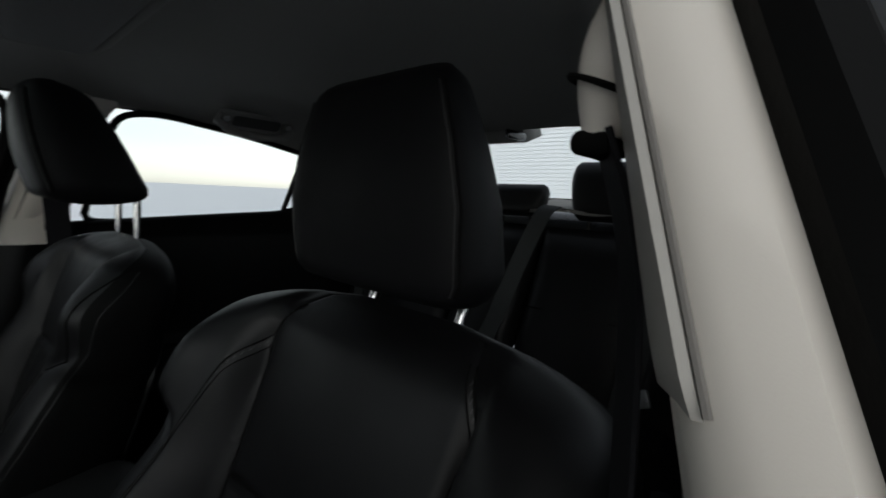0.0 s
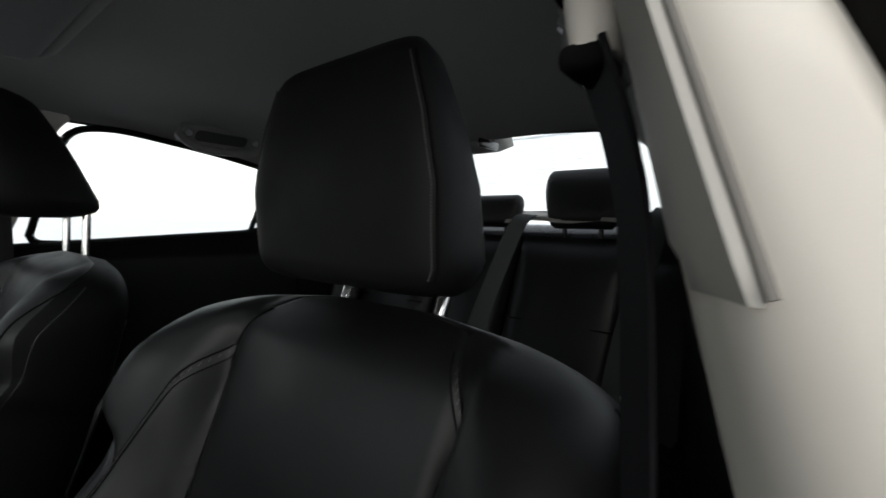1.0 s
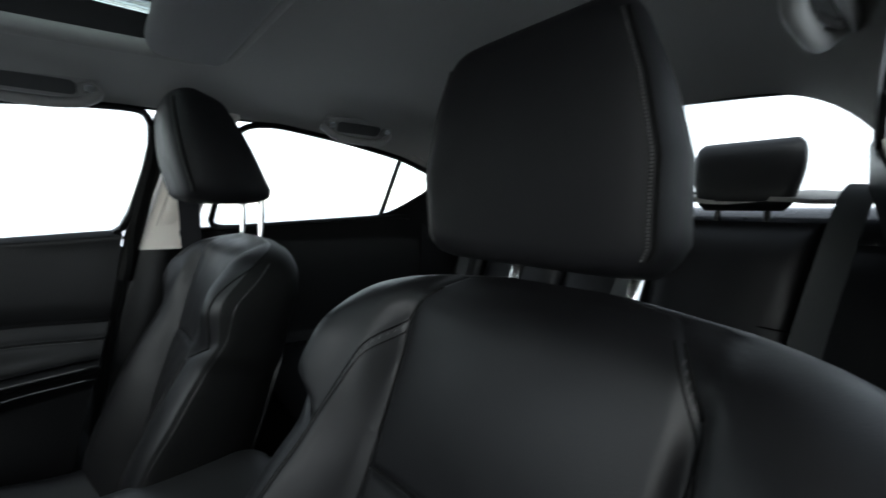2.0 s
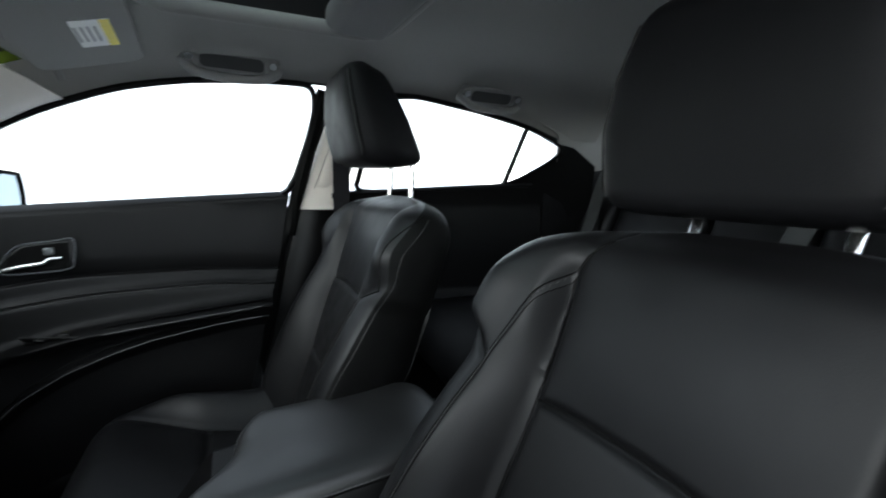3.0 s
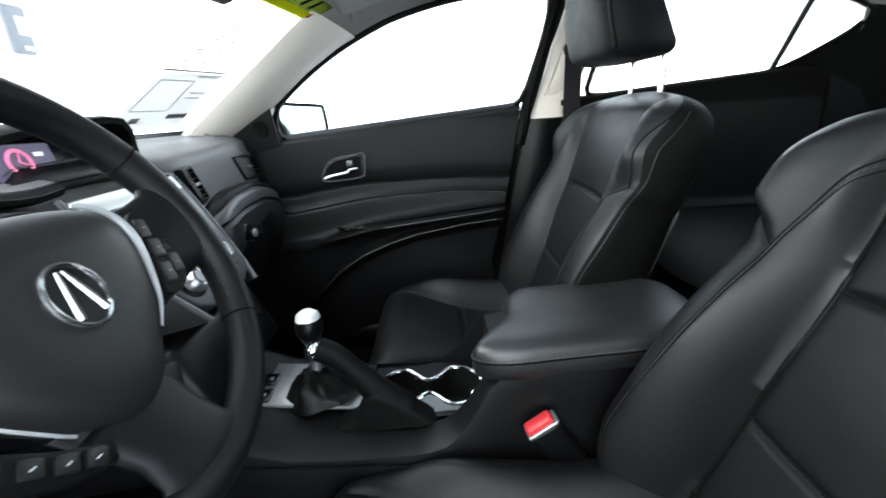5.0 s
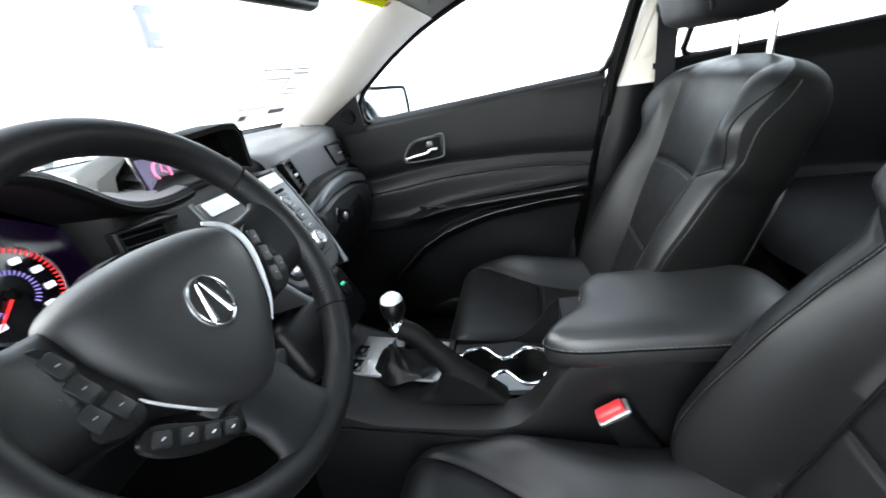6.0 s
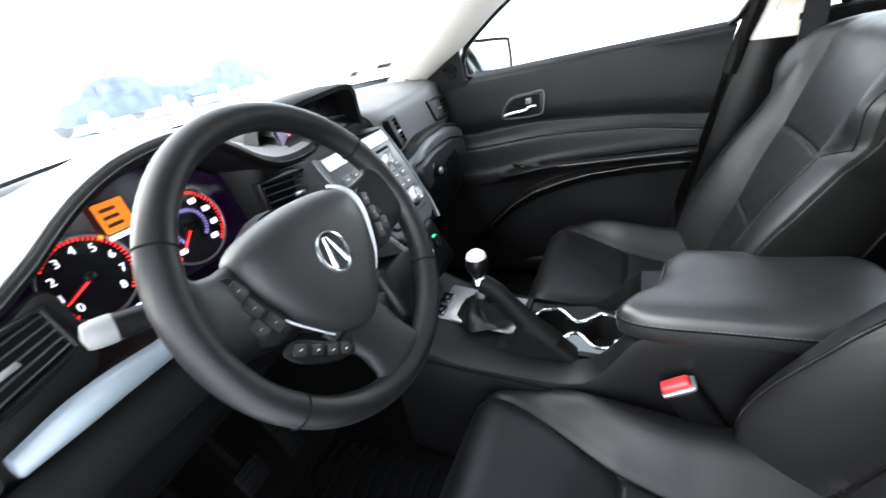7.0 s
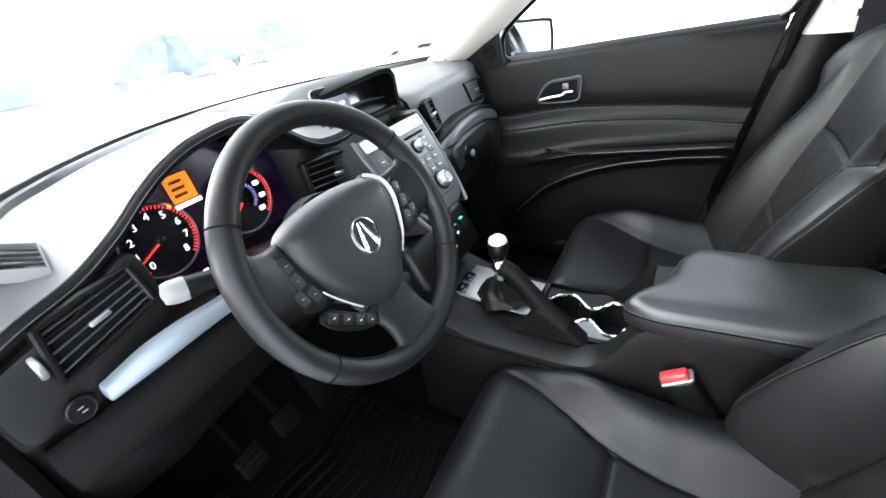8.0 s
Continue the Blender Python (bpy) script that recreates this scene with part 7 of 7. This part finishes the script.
def translucent(name, color, amount):
    m = bpy.data.materials.new(name)
    m.use_nodes = True
    nt = m.node_tree
    nt.nodes.clear()
    out = nt.nodes.new("ShaderNodeOutputMaterial")
    d = nt.nodes.new("ShaderNodeBsdfDiffuse")
    t = nt.nodes.new("ShaderNodeBsdfTranslucent")
    no = nt.nodes.new("ShaderNodeTexNoise")
    no.inputs["Scale"].default_value = 30
    mx0 = nt.nodes.new("ShaderNodeMix")
    mx0.data_type = "RGBA"
    mx0.inputs[6].default_value = (*[c * 0.92 for c in color], 1)
    mx0.inputs[7].default_value = (*color, 1)
    nt.links.new(no.outputs["Fac"], mx0.inputs[0])
    for n in (d, t):
        nt.links.new(mx0.outputs[2], n.inputs[0])
    mx = nt.nodes.new("ShaderNodeMixShader")
    mx.inputs[0].default_value = amount
    nt.links.new(d.outputs[0], mx.inputs[1])
    nt.links.new(t.outputs[0], mx.inputs[2])
    nt.links.new(mx.outputs[0], out.inputs[0])
    return m


THIN_PAPER = translucent("thin_paper", (0.85, 0.85, 0.83), 0.6)
PALE_INK = translucent("pale_print", (0.42, 0.425, 0.435), 0.6)
MID_INK = translucent("grey_print", (0.26, 0.26, 0.27), 0.6)
FAINT_INK = translucent("faint_print", (0.80, 0.805, 0.81), 0.6)
BANNER = translucent("olive_film", (0.05, 0.07, 0.01), 0.6)
YELLOW = translucent("yellow_film", (0.75, 0.72, 0.02), 0.6)
papers()


# ---- foot wells ----
def floor_mat(x, y, w, l):
    root = thing("floor_mat", (x, y, 0.2), "black ribbed rubber floor mat", "floor mat", "floor mats")
    part("sheet", rbox((x, y, 0.198), (w, l, 0.012), 0.005), RUBBER, root)
    for k in range(int(l / 0.034)):
        yy = y - l / 2 + 0.03 + 0.034 * k
        pts = [Vector((x + (w - 0.06) * (t - 0.5), yy + 0.010 * math.sin(t * 9), 0.206)) for t in np.linspace(0, 1, 16)]
        part("rib", tube(pts, 0.008, 6, flat=0.8), RUBBER, root)


floor_mat(-0.36, 0.56, 0.42, 0.58)
floor_mat(0.38, 0.58, 0.42, 0.58)


def pedal(x, y, z, w, h, label):
    root = thing("pedal", (x, y, z), label, "pedal", "pedals")
    m = frame_at((x, y, z), (1, 0, 0), (0, 0.5, 1))
    p = part("pad", prism(round_poly(w, h, 0.008), 0.014, m, 0.003), RUBBER, root, "ribbed rubber pad")
    for k in range(4):
        part("rib", rbox(m @ Vector((0, -h * 0.36 + h * 0.24 * k, 0.015)), (w * 0.8, 0.004, 0.004), 0.001), RUBBER, p)
    part("arm", tube([m @ Vector((0, 0, 0)), Vector((x, y + 0.10, z + 0.12)), Vector((x, y + 0.14, z + 0.25))], 0.009, 8), CARPET, root, "dark steel pedal arm")


pedal(-0.50, 0.80, 0.36, 0.06, 0.055, "clutch pedal with ribbed rubber pad")
pedal(-0.40, 0.80, 0.37, 0.06, 0.055, "brake pedal with ribbed rubber pad")
pedal(-0.28, 0.84, 0.34, 0.05, 0.12, "accelerator pedal with ribbed rubber pad")
solid("foot_rest", rbox((-0.62, 0.80, 0.30), (0.09, 0.06, 0.2), 0.012, 3, pose(0, 0, 0, 35)), RUBBER, "black rubber foot rest beside the pedals", "foot rest")


# ---- outside: pale lot under snow light ----
def outside():
    bm = grid(lambda u, v: Vector((-3000 + 6000 * u, -3000 + 6000 * v, 0.0)), 40, 40)
    solid("ground", bm, SNOW, "pale snow-covered lot reaching the horizon", "ground", "structure")

    # long pale building behind the car
    root = thing("building", (0, -24, 0), "long pale building with horizontal siding behind the lot", "building")
    part("wall", rbox((0, -26, 3.2), (60, 4, 6.4), 0.02), SIDING, root, "pale siding wall")
    for k in range(26):
        part("siding_board", rbox((0, -23.97, 0.3 + 0.235 * k), (60, 0.05, 0.21), 0.01, 1), SIDING, root)
    part("roof", rbox((0, -26, 6.5), (60.6, 4.6, 0.25), 0.05), SIDING, root)

    def parked_car(x, y, rz, label):
        m = pose(x, y, 0, 0, 0, rz)
        r = thing("parked_car", (x, y, 0), label, "car", "parked cars")
        prof = [(-2.2, 0.35), (-2.25, 0.65), (-2.15, 0.92), (-1.6, 1.0), (-0.9, 1.42), (0.5, 1.45), (1.2, 1.02), (2.1, 0.88), (2.25, 0.6), (2.2, 0.35)]
        fine = [(p.x, p.y) for p in curve([(a, b, 0) for a, b in prof], 3, True)]
        rings = []
        for w, k in ((-0.88, 0.93), (-0.84, 1.0), (-0.3, 1.02), (0.3, 1.02), (0.84, 1.0), (0.88, 0.93)):
            rings.append([m @ Vector((a, w * (1 - 0.16 * max(0, b - 0.95) / 0.5), 0.3 + (b - 0.3) * k)) for a, b in fine])
        part("body", loft(rings), SNOW_CAR, r, "pale snow-dusted body")
        for sx in (-1, 1):
            for sy in (-1, 1):
                mm = m @ pose(1.35 * sx, 0.82 * sy, 0.32, 90)
                w = part("wheel", lathe([(0.12, -0.1), (0.32, -0.1), (0.33, 0.0), (0.32, 0.1), (0.12, 0.1)], mm, 20), FAR_METAL, r)
            part("side_window", rbox(m @ Vector((-0.2, 0.83 * sx, 1.17)), (1.5, 0.03, 0.26), 0.02, 1, Matrix.Rotation(radians(rz), 4, "Z")), SNOW_CAR, r)
        return r

    parked_car(3.2, 15.5, 80, "pale snow-dusted car parked ahead")
    parked_car(-2.6, 17.0, 84, "pale snow-dusted car parked ahead")
    parked_car(8.4, 16.0, 8, "blue-grey car under patches of snow")
    parked_car(13.4, 16.6, 14, "blue-grey car under patches of snow")

    def bare_tree(x, y, h, seed):
        rnd = random.Random(seed)
        root = thing("tree", (x, y, 0), "frosted leafless tree at the lot's edge", "tree", "trees")
        bm = bmesh.new()
        part("trunk", tube([(x, y, 0), (x + 0.1, y, h * 0.25), (x, y + 0.1, h * 0.5)], lambda t: 0.16 - 0.07 * t, 8), BARK, root)
        for k in range(26):
            a = rnd.uniform(0, 6.28)
            z0 = h * rnd.uniform(0.22, 0.5)
            d = Vector((math.cos(a), math.sin(a), rnd.uniform(0.5, 1.4))) * h * rnd.uniform(0.15, 0.33)
            p = Vector((x, y, z0))
            tube(curve([p, p + d * 0.5 + Vector((0, 0, -0.1)), p + d], 3), lambda t: 0.05 * (1 - t) + 0.008, 5, bm=bm)
            for j in range(5):
                q = p + d * rnd.uniform(0.3, 1)
                e = Vector((rnd.uniform(-1, 1), rnd.uniform(-1, 1), rnd.uniform(0, 1))) * h * 0.10
                tube([q, q + e], 0.012, 4, bm=bm)
        tagged(part("crown", bm, BARK, root), kind="stuff")

    for k, (x, y, h) in enumerate(((2.5, 34, 7), (8, 38, 8), (15, 36, 7.5), (22, 35, 8), (-4, 36, 7))):
        bare_tree(x, y, h, k)

    root = thing("street_sign", (12.45, 12.17, 0), "grey post with a hanging grey sign box", "sign post")
    part("pole", tube([(12.45, 12.17, 0), (12.45, 12.17, 4.9)], 0.045, 10, up=(1, 0, 0)), FAR_METAL, root)
    part("arm", tube([(8.2, 12.17, 4.1), (12.45, 12.17, 4.45), (13.9, 12.17, 4.7)], 0.04, 8), FAR_METAL, root)
    bx = part("sign_box", rbox((13.4, 12.17, 4.0), (0.75, 0.3, 1.35), 0.16, 3), SIGN_GREY, root, "rounded grey sign box")
    part("face", rbox((13.45, 12.0, 4.1), (0.42, 0.04, 0.5), 0.03), FAR_METAL, bx)
    part("face", rbox((13.45, 12.0, 3.5), (0.36, 0.04, 0.12), 0.03), FAR_METAL, bx)


SIGN_GREY = material("dull_grey_sign", (0.10, 0.105, 0.12), 0.6)
SNOW = material("snow_ground", (0.82, 0.84, 0.87), 0.9, grain=0.4, size=6, vary=0.06, wear=0.3)
SIDING = material("pale_siding", (0.78, 0.80, 0.82), 0.8, vary=0.04, wear=0.6)
SNOW_CAR = material("snow_dusted_paint", (0.10, 0.125, 0.15), 0.6, vary=0.7, wear=2.2, spec=0.2)
BARK = material("frosted_bark", (0.55, 0.58, 0.63), 0.9, vary=0.3, wear=3)
FAR_METAL = material("far_grey_metal", (0.50, 0.52, 0.54), 0.5)
outside()


# ---- the car's outside ----
def car_outside():
    front = rbox((0, 2.05, 0.52), (1.56, 0.16, 0.50), 0.07, 4)
    solid("front_end", front, PAINT, "dark painted front bumper and nose", "car body", "structure")
    under = rbox((0, 0.05, 0.115), (1.44, 4.2, 0.06), 0.02, 2)
    solid("underbody", under, RUBBER, "black underbody between the wheels", "car body", "structure")

    def road_wheel(x, y):
        root = thing("road_wheel", (x, y, 0.0), "alloy road wheel with black tyre standing on snow", "wheel", "road wheels")
        m = pose(x, y, 0.315, 0, 90, 0)
        part("tyre", lathe([(0.20, -0.10), (0.29, -0.10), (0.312, -0.07), (0.315, 0.0), (0.312, 0.07), (0.29, 0.10), (0.20, 0.10)], m, 32), RUBBER, root, "black rubber tyre")
        rim = part("rim", lathe([(0.04, -0.06), (0.19, -0.075), (0.205, -0.09), (0.205, 0.09), (0.19, 0.075), (0.04, 0.06)], m, 32), SATIN, root, "grey alloy rim")
    for x in (-0.74, 0.74):
        for y in (1.42, -1.42):
            road_wheel(x, y)


car_outside()
